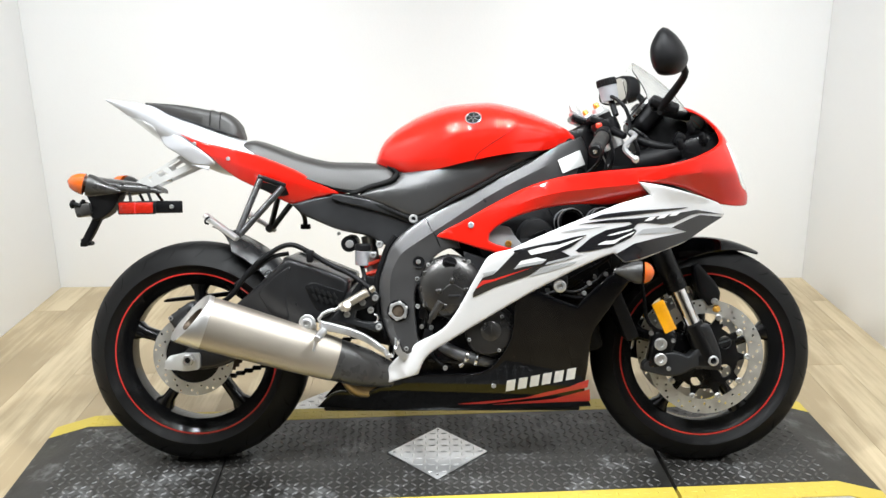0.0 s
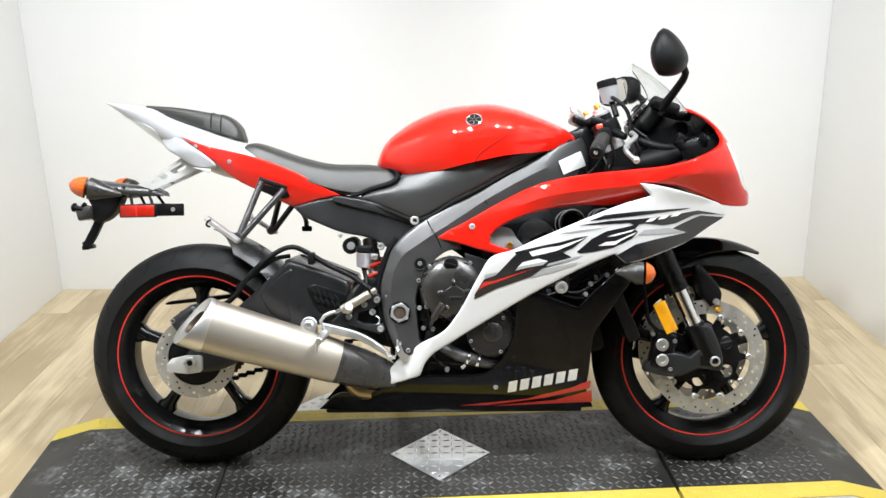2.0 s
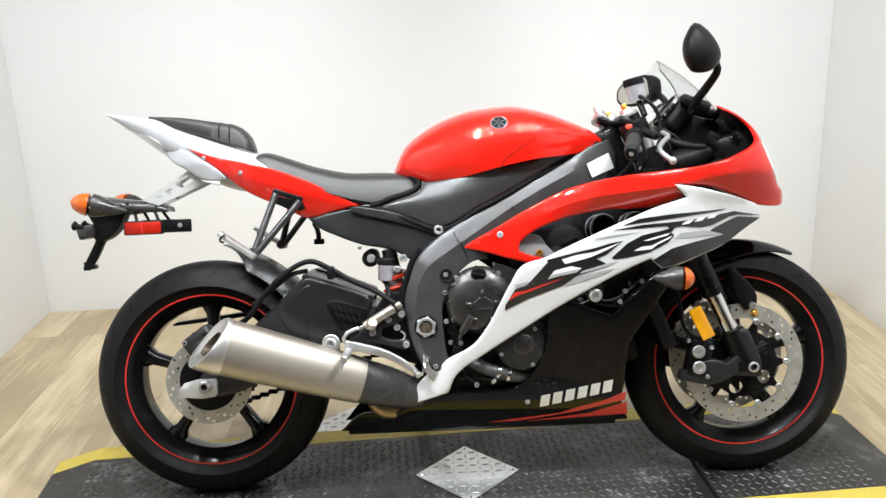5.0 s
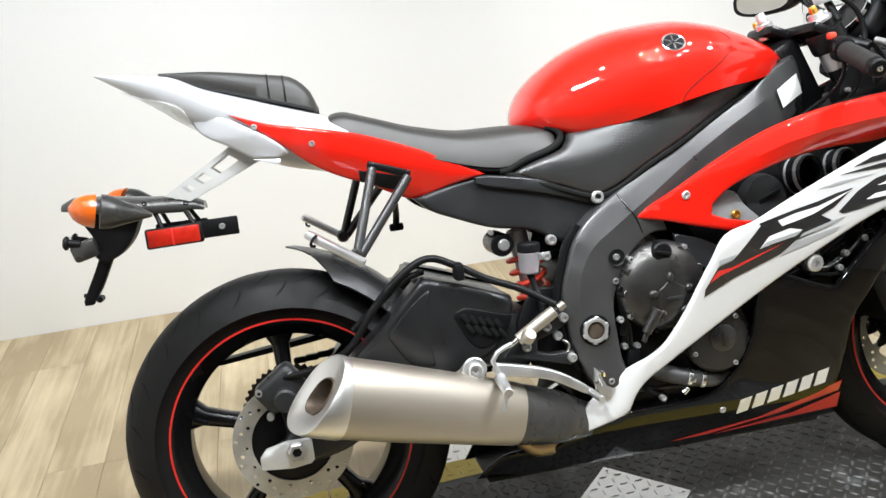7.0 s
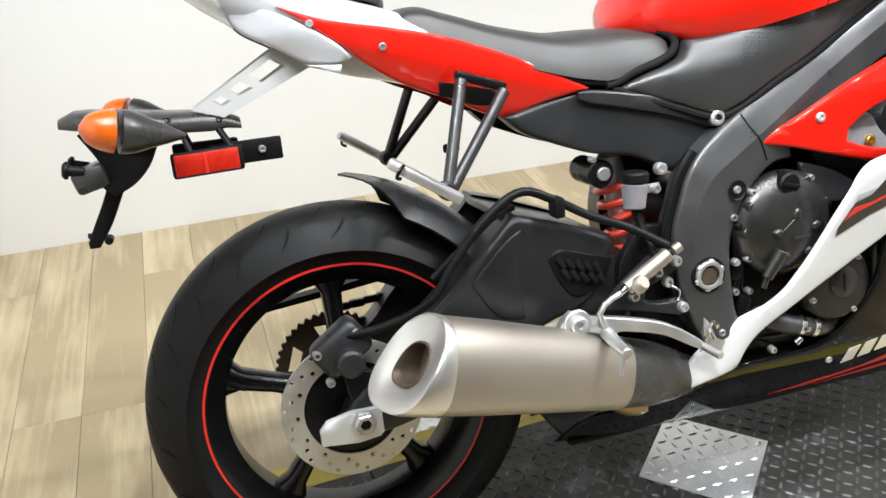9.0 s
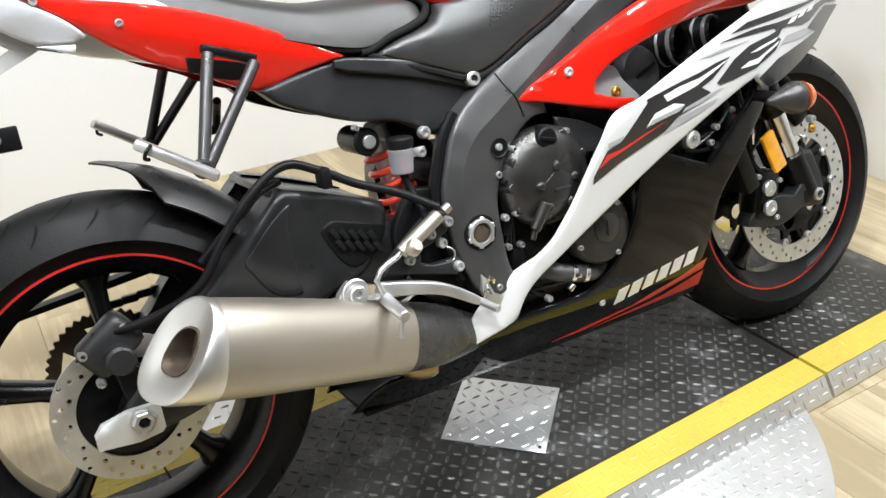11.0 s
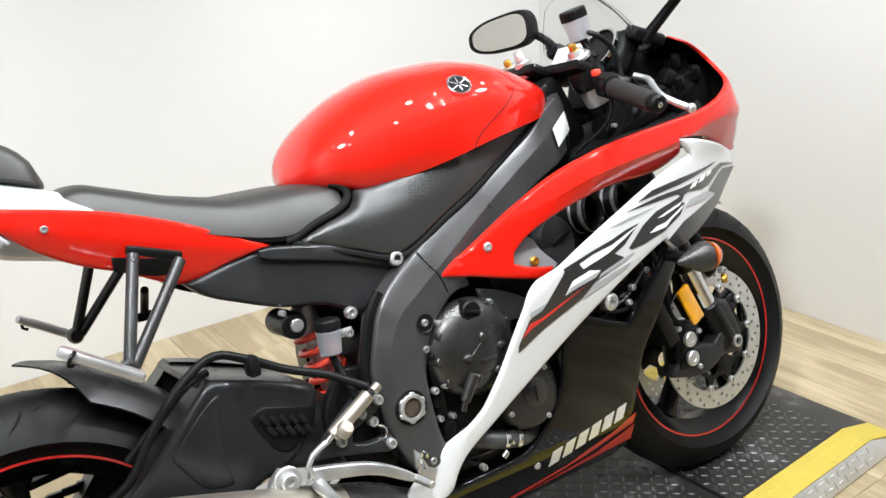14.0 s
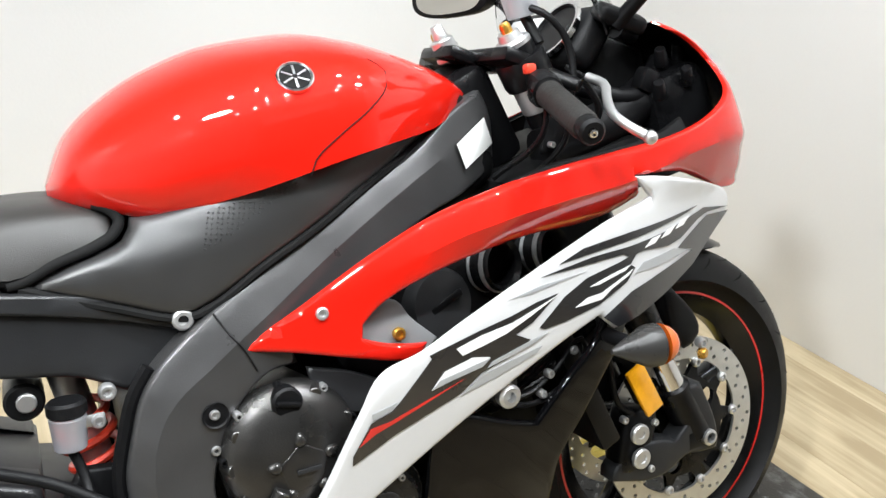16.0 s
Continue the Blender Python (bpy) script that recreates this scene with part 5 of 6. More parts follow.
for k in range(3):
    part("breather_tube", tube([(0.612 + 0.006 * k, -0.135, 0.60), (0.618 + 0.004 * k, -0.155, 0.50), (0.628 + 0.006 * k, -0.148, 0.42), (0.60 + 0.02 * k, -0.12, 0.33)], 0.0036, 8), BLACK_SATIN if k else BLACK, engine)
for k in range(5):
    part("wiring", tube([(0.56 + 0.008 * k, -0.10, 0.62), (0.535 + 0.01 * k, -0.13, 0.52 - 0.01 * k), (0.55 + 0.012 * k, -0.12, 0.38)], 0.004, 8), BLACK, engine)
housing = part("air_housing", lathe([(0.052, 0), (0.050, 0.022), (0.044, 0.034), (0.030, 0.039), (0, 0.040)], (0.921, -0.132, 0.628), (0.15, -1, 0.1), 32), SUB_GREY, engine, "dark grey round air housing")
part("housing_lip", lathe([(0.053, 0.004), (0.055, 0.008), (0.055, 0.012), (0.052, 0.014)], (0.921, -0.132, 0.628), (0.15, -1, 0.1), 32, False, True), BLACK_SATIN, housing)
part("housing_bar", block((0.05, 0.006, 0.010), 0.003, pose(0.927, -0.172, 0.636, 0, -24, 0)), BLACK_SATIN, housing)
for x, z, r in ((1.000, 0.662, 0.036), (1.080, 0.668, 0.032)):
    throat = part("intake_trumpet", lathe([(r, 0), (r, 0.05), (r * 0.95, 0.056), (r * 0.8, 0.05), (r * 0.75, 0.0)], (x, -0.118, z), (0.35, -1, 0.1), 30, False), BLACK_SATIN, engine, "black ribbed intake duct")
    part("rim_ring", lathe([(r * 1.02, 0), (r * 1.05, 0.003), (r * 1.05, 0.008), (r * 0.93, 0.009), (r * 0.93, 0)], (x + 0.014, -0.156, z + 0.004), (0.35, -1, 0.1), 30, False, True), ALU, throat, "pale metal ring")
    part("mid_ring", lathe([(r * 1.01, 0), (r * 1.04, 0.003), (r * 1.01, 0.006)], (x + 0.006, -0.137, z + 0.002), (0.35, -1, 0.1), 30, False), DUCT_GREY, throat)
part("under_plate", shell([(0.736, 0.594), (0.789, 0.576), (0.853, 0.539), (0.846, 0.520), (0.784, 0.523), (0.742, 0.545)], 0.168, 0.006, 0.003, 0.015), SUB_GREY, engine, "dark grey fairing bracket plate")
part("stay_loop", tube([(0.966, -0.186, 0.499), (1.023, -0.190, 0.489), (1.076, -0.192, 0.518), (1.118, -0.190, 0.546), (1.122, -0.188, 0.52), (1.076, -0.190, 0.484), (1.035, -0.190, 0.474), (0.985, -0.188, 0.482)], 0.0042, 8), BLACK_SATIN, engine, "black wire fairing stay")
part("stay_arm", shell([(0.955, 0.540), (1.000, 0.545), (1.002, 0.505), (0.990, 0.488), (0.970, 0.490), (0.960, 0.510)], 0.204, 0.008, 0.003, 0.014), SUB_GREY, engine, "dark grey slider arm")
for q in ((1.058, -0.196, 0.512), (1.10, -0.194, 0.535), (1.045, -0.194, 0.486)):
    part("stay_bolt", bolt(q, 0.0062, 0.006), ALU, engine)
part("inner_panel", shell([(0.80, 0.60), (0.86, 0.66), (1.0, 0.73), (1.2, 0.74), (1.2, 0.60), (1.05, 0.48), (0.9, 0.42), (0.80, 0.50)], 0.135, 0.02, 0.004, 0.06), DARK, engine, "black inner fairing panel")
part("radiator", block((0.035, 0.34, 0.30), 0.006, pose(1.12, 0, 0.50, 0, -22, 0)), BLACK, engine, "black radiator")
for k in range(5):
    part("pipe", tube([(0.95 + 0.015 * k, -0.16, 0.50 - 0.006 * k), (1.0 + 0.02 * k, -0.175, 0.515), (1.07, -0.17, 0.55 - 0.01 * k)], 0.005, 8), BLACK_SATIN, engine)
part("stay_plate", shell([(0.93, 0.50), (1.02, 0.555), (1.12, 0.60), (1.12, 0.55), (1.05, 0.47), (0.99, 0.455)], 0.148, 0.006, 0.002, 0.02), BLACK_SATIN, engine, "black fairing stay plate")
for q in ((1.038, 0.482), (1.077, 0.524), (1.108, 0.548), (1.03, 0.512), (0.955, 0.49)):
    part("stay_bolt", bolt((q[0], -0.150, q[1]), 0.0065, 0.007), ALU, engine)
part("stay_strut", tube([(0.93, -0.165, 0.47), (1.0, -0.172, 0.500), (1.07, -0.175, 0.548), (1.11, -0.178, 0.575)], 0.005, 8), BLACK_SATIN, engine)
# added dark sheet: fills a shaded opening where the white wall showed through
part("side_plate", shell([(0.70, 0.60), (0.79, 0.66), (0.92, 0.70), (0.94, 0.56), (0.80, 0.54)], 0.118, 0.03, 0.003, 0.03), DARK, engine)
part("fan_shroud", block((0.18, 0.24, 0.34), 0.02, pose(0.985, 0, 0.47, 0, -14, 0), 2), DARK, engine, "black radiator fan shroud")
part("frame_slider_bolt", lathe([(0.016, 0), (0.016, 0.012), (0.012, 0.016), (0.007, 0.016), (0.006, 0.006), (0, 0.006)], (0.981, -0.208, 0.507), (0, -1, 0), 24), ALU, engine)

# fuel tank and its black side covers
def tank_w(x):
    return table(x, (0.496, 0.012), (0.503, 0.050), (0.517, 0.088), (0.54, 0.112), (0.57, 0.129), (0.60, 0.144), (0.66, 0.170), (0.74, 0.196), (0.83, 0.198), (0.92, 0.165), (0.99, 0.115), (1.04, 0.06))


def tank_top(x):
    return table(x, (0.496, 0.838), (0.503, 0.853), (0.511, 0.870), (0.525, 0.893), (0.563, 0.926), (0.63, 0.962), (0.71, 0.985), (0.80, 0.991), (0.865, 0.980), (0.956, 0.948), (1.02, 0.915), (1.04, 0.895))


def tank_bot(x):
    return table(x, (0.496, 0.825), (0.56, 0.806), (0.590, 0.7965), (0.599, 0.7935), (0.608, 0.7955), (0.69, 0.812), (0.76, 0.828), (0.86, 0.846), (0.95, 0.855), (1.04, 0.885))


def tank_s(x, z):
    zt, zb = tank_top(x), tank_bot(x)
    zm = zb + (zt - zb) * 0.30
    w = tank_w(x)
    if z >= zm:
        return w * max(0.0, 1 - ((z - zm) / (zt - zm)) ** 2.7) ** 0.52
    return w * (1 - table(x, (0.6, 0.14), (0.75, 0.03)) * ((zm - z) / (zm - zb)) ** 1.6)


rings = []
for k in range(49):
    x = 0.496 + 0.544 * (0.5 - 0.5 * math.cos(math.pi * k / 48))
    zt, zb = tank_top(x), tank_bot(x)
    half_ring = []
    for j in range(25):
        u = math.sin(math.pi / 2 * j / 24)
        z = zb + (zt - zb) * u
        half_ring.append((tank_s(x, z), z))
    rings.append([(x, -s, z) for s, z in half_ring] + [(x, s, z) for s, z in reversed(half_ring[:-1])])
tank = part("fuel_tank", loft(rings), RED, bike, "gloss red fuel tank", 60)
seam = [(0.765, 0.826), (0.772, 0.842), (0.800, 0.864), (0.845, 0.893), (0.872, 0.915), (0.878, 0.932), (0.862, 0.948)]
both("tank_seam", tube([(a, -tank_s(a, b) - 0.0002, b) for a, b in rounded(seam, 0.01, 170, False)], 0.0009, 6), DARK_GAP, tank)
for side in (1, -1):
    f = (lambda g: g) if side > 0 else flip
    q = Vector((0.764, -tank_s(0.764, 0.935), 0.935))
    e = 0.004
    nx = -(tank_s(q.x + e, q.z) - tank_s(q.x - e, q.z)) / (2 * e)
    nz = -(tank_s(q.x, q.z + e) - tank_s(q.x, q.z - e)) / (2 * e)
    nrm = Vector((nx, -1, nz)).normalized()
    badge = part("tank_badge", f(lathe([(0.0215, -0.002), (0.0215, 0.003), (0.0197, 0.0042), (0.0180, 0.003), (0.0180, 0.002), (0, 0.002)], q, nrm, 36)), CHROME, tank, "round chrome and black emblem")
    part("badge_field", f(lathe([(0.0178, 0.0021), (0.0178, 0.0026), (0, 0.0026)], q, nrm, 36)), DARK, badge)
    dn, ta, tb = axes(nrm)
    spokes = []
    for k in range(3):
        a = math.pi * k / 3 + math.pi / 6
        v = ta * math.cos(a) + tb * math.sin(a)
        h = dn.cross(v)
        for lo, hi in ((-0.0165, -0.003), (0.003, 0.0165)):
            o = q + dn * 0.0031
            spokes.append(([o + v * lo - h * 0.0013, o + v * hi - h * 0.0013, o + v * hi + h * 0.0013, o + v * lo + h * 0.0013], [(0, 1, 2, 3)]))
    part("badge_spokes", f(join(*spokes)), CHROME, badge, "", 38, False)


def bend(h, lean):
    """A soft crease: how far a flank draws in at a height over or under it."""
    return lean * max(0.0, h - 0.004) + 0.12 * max(0.0, -h - 0.004)


def cover_s(x, z):
    return table(x, (0.44, 0.112), (0.52, 0.128), (0.62, 0.150), (0.74, 0.163), (0.85, 0.150), (0.97, 0.108)) + 0.008 - bend(z - table(x, (0.45, 0.742), (0.56, 0.750), (0.62, 0.757), (0.72, 0.783), (0.83, 0.830), (0.95, 0.87)), table(x, (0.6, 0.40), (0.69, 0.20), (0.752, -0.05), (0.770, 0.45), (0.85, 0.5)))


both("tank_side_cover", shell([(0.459, 0.742), (0.500, 0.757), (0.535, 0.766), (0.559, 0.775), (0.569, 0.788), (0.572, 0.800), (0.599, 0.801), (0.693, 0.82), (0.759, 0.836), (0.855, 0.855), (0.938, 0.862), (0.964, 0.856), (0.938, 0.843), (0.855, 0.806), (0.781, 0.767), (0.707, 0.731), (0.633, 0.69), (0.61, 0.684), (0.542, 0.708), (0.468, 0.737)], cover_s, 0.02, 0.010, 0.013), VINYL, bike, "black textured tank side cover")
cover_edge = [(0.447, 0.742), (0.542, 0.703), (0.612, 0.680), (0.640, 0.687), (0.707, 0.727), (0.781, 0.763), (0.855, 0.802), (0.938, 0.838), (0.97, 0.853)]
# dark tube painting the shade in the gap between cover and frame
both("cover_trim", tube([(a, -cover_s(a, b) + 0.006, b) for a, b in rounded(cover_edge, 0.012, 170, False)], 0.006, 8), DARK_GAP, bike)
dots = []
for i in range(23):
    for j in range(11):
        x = 0.640 + 0.0062 * i + 0.0016 * j
        z = 0.758 + 0.0020 * i + 0.0056 * j + 0.0022 * (i % 2)
        if z < table(x, (0.6, 0.792), (0.69, 0.812), (0.76, 0.828)) - 0.004 and z > 0.742 + 0.55 * (x - 0.62):
            dots.append(lathe([(0.0016, -0.0006), (0.0011, 0.0006), (0, 0.0008)], (x, -cover_s(x, z), z), (0, -1, 0), 6, False))
part("grip_dots", join(*dots), VINYL, bike, "", 38, False)["kind"] = "stuff"
label_geo = shell([(0.984, 0.829), (1.046, 0.856), (1.062, 0.818), (0.998, 0.794)], lambda x, z: frame_s(x, z) + 0.006, 0.001, 0, 0.012, (), False)
part("frame_label", label_geo, STICKER, bike, "blank white paper label on the frame")


# fairings
def nose_x(z):
    return table(z, (0.5, 1.455), (0.64, 1.485), (0.722, 1.498), (0.772, 1.477), (0.827, 1.453), (0.889, 1.422), (0.935, 1.382), (0.971, 1.325), (1.02, 1.25))


BLUNT = 3.6
ARC_T = np.linspace(0, math.pi / 2, 400)
ARC_U, ARC_V = np.sin(ARC_T) ** (2 / BLUNT), np.cos(ARC_T) ** (2 / BLUNT)
ARC_L = np.concatenate([[0], np.cumsum(np.hypot(0.35 * np.diff(ARC_U), 0.25 * np.diff(ARC_V)))])
NOSE_P = 1.12 + float(ARC_L[-1])


def fairing_w(x, z):
    w = table(z, (0.2, 0.14), (0.45, 0.20), (0.6, 0.235), (0.76, 0.25), (0.84, 0.258), (0.89, 0.248), (0.925, 0.228), (0.96, 0.19), (1.02, 0.13))
    if x < 1.0:
        w = min(w, table(x, (0.45, 0.134), (0.52, 0.141), (0.60, 0.160), (0.65, 0.182), (0.70, 0.207), (0.75, 0.222), (0.80, 0.230), (0.95, 0.246), (1.0, 0.25)))
    return w


def wrap(p, z, out):
    """A place on the blunt fairing: p runs forward along its side and round the nose, out is metres off its skin."""
    w = fairing_w(p, z)
    if p <= 1.12:
        return (p, -(w + out), z)
    u, v = float(np.interp(p - 1.12, ARC_L, ARC_U)), float(np.interp(p - 1.12, ARC_L, ARC_V))
    n = Vector((u ** (BLUNT - 1) / 0.36, v ** (BLUNT - 1) / 0.25))
    n.normalize()
    t = min(1.0, max(0.0, (p - 1.14) / 0.26))
    w *= 1 - t * t * (3 - 2 * t) * table(z, (0.72, 0.22), (0.79, 0.0))
    return (1.12 + (nose_x(z) - 1.12) * u + out * n.x, -max(0.0, w * v + out * n.y), z)


upper_line = [(0.656, 0.633), (0.751, 0.682), (0.822, 0.722), (0.921, 0.768), (0.99, 0.785), (1.073, 0.796), (1.158, 0.803), (1.244, 0.811), (1.308, 0.824), (1.359, 0.840), (1.405, 0.856), (1.445, 0.876), (1.462, 0.900), (1.452, 0.926), (1.425, 0.948)] + [(1.44, 0.961), (NOSE_P, 0.955), (NOSE_P, 0.90), (NOSE_P, 0.83), (NOSE_P, 0.76), (NOSE_P, 0.715)] + [(1.385, 0.711), (1.328, 0.733), (1.264, 0.758), (1.17, 0.77), (1.195, 0.737), (1.142, 0.719), (1.102, 0.714), (1.018, 0.715), (0.940, 0.705), (0.865, 0.682), (0.824, 0.660), (0.803, 0.640), (0.801, 0.622), (0.823, 0.612), (0.884, 0.598), (0.870, 0.576), (0.821, 0.590), (0.768, 0.605), (0.715, 0.621)]


FLANK_FOLD = [(0.66, 0.642), (0.72, 0.660), (0.764, 0.676), (0.856, 0.708), (0.94, 0.738), (1.063, 0.755), (1.15, 0.762), (1.28, 0.785), (1.4, 0.80)]


def crease(x, z):
    """The sculpted flank: a ridge with a facet above that looks up and one below that is tucked under."""
    ridge = table(x, *FLANK_FOLD)
    h = z - ridge
    fade = max(0.0, min(1.0, (1.34 - x) / 0.16)) * max(0.25, min(1.0, (x - 0.74) / 0.14))
    return -table(x, (0.66, 0.020), (0.70, 0.030), (0.76, 0.036), (0.84, 0.027), (0.95, 0.0)) + fade * (0.010 - (0.34 * max(0.0, h - 0.001) if h > 0 else table(x, (0.7, 0.10), (0.86, 0.16), (0.96, 0.55), (1.2, 0.75)) * max(0.0, -h - 0.001)))


red_surface = lambda x, z: crease(x, z)
both("upper_fairing", shell(upper_line, red_surface, 0.004, 0.006, 0.0095, (), True, 40, 0.009, wrap, [FLANK_FOLD]), RED, bike, "gloss red upper fairing with an air opening", 24)
both("inner_duct_panel", shell([(0.79, 0.60), (0.80, 0.640), (0.828, 0.662), (0.855, 0.655), (0.870, 0.632), (0.905, 0.596), (0.873, 0.578), (0.83, 0.588)], 0.182, 0.004, 0.002, 0.012), DUCT_GREY, bike, "grey inner duct panel")
part("duct_screw", bolt((0.852, -0.184, 0.614), 0.0085, 0.005), GOLD, bike, "gold screw")
liner_line = [(1.06, 0.792), (1.158, 0.800), (1.244, 0.808), (1.308, 0.821), (1.359, 0.837), (1.407, 0.854), (1.449, 0.875), (1.466, 0.900), (1.456, 0.926), (1.43, 0.946), (1.45, 0.956), (NOSE_P, 0.95), (NOSE_P, 0.76), (1.3, 0.76), (1.1, 0.75)]
both("cockpit_liner", shell(liner_line, -0.006, 0.003, 0, 0.014, (), True, 40, 0.012, wrap), BLACK, bike, "black cockpit liner")
both("headlight", shell([(1.455, 0.868), (1.48, 0.868), (1.52, 0.85), (1.55, 0.80), (1.53, 0.75), (1.48, 0.745), (1.46, 0.755), (1.452, 0.80)], 0.0015, 0.004, 0.003, 0.012, (), True, 40, 0.009, wrap), GREY_LENS, bike, "clear headlight lens")
white_line = [(1.168, 0.769), (1.214, 0.762), (1.286, 0.743), (1.337, 0.726), (1.374, 0.71), (1.388, 0.684), (1.348, 0.656), (1.294, 0.618), (1.234, 0.594), (1.178, 0.574), (1.140, 0.567), (1.112, 0.592), (1.065, 0.573), (0.982, 0.532), (0.900, 0.487), (0.796, 0.424), (0.705, 0.367), (0.645, 0.326), (0.63, 0.307), (0.615, 0.271), (0.514, 0.238), (0.538, 0.291), (0.556, 0.311), (0.616, 0.357), (0.683, 0.397), (0.702, 0.42), (0.723, 0.451), (0.771, 0.54), (0.802, 0.587), (0.857, 0.605), (0.906, 0.627), (0.989, 0.662), (1.073, 0.696), (1.14, 0.721), (1.195, 0.737)]
both("side_fairing", shell(white_line, 0.012, 0.004, 0.006, 0.0125, (), True, 40, 0.009, wrap), WHITE, bike, "white side fairing blade with black graphics")


def decal(name, line, material, up):
    """A thin film on both flanks of the fairing blade; up lifts it over the films below it."""
    dense = []
    for a, b in zip(line, line[1:] + line[:1]):
        m = max(1, int(math.dist(a, b) / 0.010))
        dense += [(a[0] + (b[0] - a[0]) * k / m, a[1] + (b[1] - a[1]) * k / m) for k in range(m)]
    both(name, shell(dense, 0.0134 + 0.0008 * up, 0.0006, 0, 0.0125, (), False, 48, 0.009, wrap), material, bike)


decal("graphic", [(0.76, 0.492), (0.784, 0.531), (0.81, 0.539), (0.823, 0.551), (0.864, 0.595), (0.861, 0.6), (0.878, 0.604), (0.896, 0.608), (0.932, 0.616), (0.975, 0.624), (1.012, 0.634), (1.044, 0.639), (1.007, 0.609), (0.981, 0.598), (1.003, 0.586), (0.97, 0.569), (0.932, 0.558), (0.903, 0.537), (0.815, 0.506), (0.772, 0.485), (0.759, 0.479)], DECAL_BLACK, 0)
decal("red_flash", [(0.783, 0.524), (0.81, 0.527), (0.861, 0.543), (0.908, 0.557), (0.817, 0.524), (0.789, 0.515), (0.768, 0.503)], RIM_RED, 1)
decal("white_flash", [(0.863, 0.553), (0.88, 0.574), (0.92, 0.583), (0.944, 0.577), (0.93, 0.569), (0.891, 0.56)], DECAL_WHITE, 1)
decal("grey_flash", [(0.863, 0.554), (0.874, 0.564), (0.93, 0.574), (0.944, 0.576), (0.932, 0.567), (0.891, 0.56)], DECAL_GREY, 2)
decal("grey_flash", [(0.94, 0.563), (0.946, 0.57), (1.003, 0.585), (1.03, 0.59), (1.008, 0.58), (0.97, 0.57)], DECAL_GREY, 1)
decal("white_flash", [(0.897, 0.6), (0.905, 0.589), (0.938, 0.596), (0.967, 0.603), (1.003, 0.618), (1.041, 0.636), (0.975, 0.615), (0.931, 0.609)], DECAL_WHITE, 1)
decal("grey_flash", [(0.786, 0.534), (0.785, 0.543), (0.818, 0.55), (0.809, 0.54)], DECAL_GREY, 0)
decal("grey_flash", [(0.903, 0.534), (0.933, 0.555), (0.975, 0.564), (1.021, 0.573), (1.013, 0.565), (0.955, 0.547)], DECAL_GREY, 0)
decal("graphic", [(1.016, 0.599), (1.054, 0.632), (1.089, 0.65), (1.137, 0.66), (1.169, 0.669), (1.157, 0.654), (1.165, 0.648), (1.152, 0.631), (1.108, 0.609), (1.055, 0.598), (1.024, 0.595)], DECAL_BLACK, 0)
decal("white_flash", [(1.092, 0.637), (1.12, 0.645), (1.157, 0.654), (1.149, 0.648), (1.107, 0.637)], DECAL_WHITE, 1)
decal("white_flash", [(1.07, 0.614), (1.089, 0.623), (1.112, 0.625), (1.161, 0.647), (1.154, 0.64), (1.127, 0.627), (1.112, 0.616), (1.081, 0.614)], DECAL_WHITE, 1)
decal("graphic", [(1.046, 0.676), (1.084, 0.690), (1.158, 0.698), (1.291, 0.705), (1.266, 0.700), (1.145, 0.686)], DECAL_BLACK, 0)
decal("graphic", [(1.019, 0.665), (1.098, 0.676), (1.158, 0.679), (1.226, 0.685), (1.309, 0.698), (1.380, 0.685), (1.319, 0.6895), (1.296, 0.685), (1.256, 0.667), (1.228, 0.663), (1.179, 0.668), (1.156, 0.664), (1.146, 0.670), (1.077, 0.667)], DECAL_BLACK, 0)
decal("graphic", [(1.300, 0.678), (1.319, 0.685), (1.380, 0.679), (1.346, 0.657), (1.295, 0.621), (1.236, 0.598), (1.178, 0.578), (1.141, 0.570), (1.116, 0.589), (1.161, 0.616), (1.210, 0.628), (1.290, 0.643), (1.251, 0.654), (1.265, 0.662)], DECAL_BLACK, 0)
decal("grey_flash", [(1.165, 0.640), (1.180, 0.652), (1.240, 0.656), (1.282, 0.645), (1.210, 0.640)], DECAL_GREY, 0)
decal("grey_flash", [(0.971, 0.646), (1.02, 0.654), (1.089, 0.659), (1.054, 0.654), (1.004, 0.647)], DECAL_GREY, 0)
for k in range(3):
    x0, z0 = 1.181 + 0.030 * k, 0.6715 + 0.0058 * k
    decal("letter_bar", [(x0, z0), (x0 + 0.018, z0 + 0.002), (x0 + 0.030, z0 + 0.0115), (x0 + 0.012, z0 + 0.0095)], DECAL_WHITE, 1)


def belly_s(x, z):
    return table(z, (0.12, 0.06), (0.155, 0.086), (0.2, 0.116), (0.235, 0.137), (0.27, 0.154), (0.4, 0.198), (0.55, 0.226), (0.62, 0.232)) * table(x, (0.32, 0.72), (0.5, 0.95), (0.65, 1.0), (1.0, 1.0), (1.12, 0.97), (1.2, 0.9))


both("lower_fairing", shell([(1.149, 0.592), (1.191, 0.602), (1.185, 0.56), (1.164, 0.523), (1.137, 0.487), (1.103, 0.435), (1.069, 0.382), (1.064, 0.35), (1.06, 0.286), (1.057, 0.218), (1.079, 0.165), (0.855, 0.157), (0.548, 0.154), (0.329, 0.157), (0.387, 0.209), (0.475, 0.212), (0.511, 0.232), (0.613, 0.266), (0.703, 0.269), (0.79, 0.278), (0.83, 0.318), (0.859, 0.381), (0.866, 0.45), (0.872, 0.486), (0.886, 0.509), (0.922, 0.498), (0.98, 0.472), (1.025, 0.455), (1.05, 0.482), (1.086, 0.517), (1.118, 0.545)], belly_s, 0.004, 0.006, 0.0125, (), True, 40), BLACK_GLOSS, bike, "gloss black lower fairing with red stripes")
part("belly_floor", block((0.70, 0.15, 0.012), 0.005, pose(0.70, 0, 0.156)), BLACK, bike)
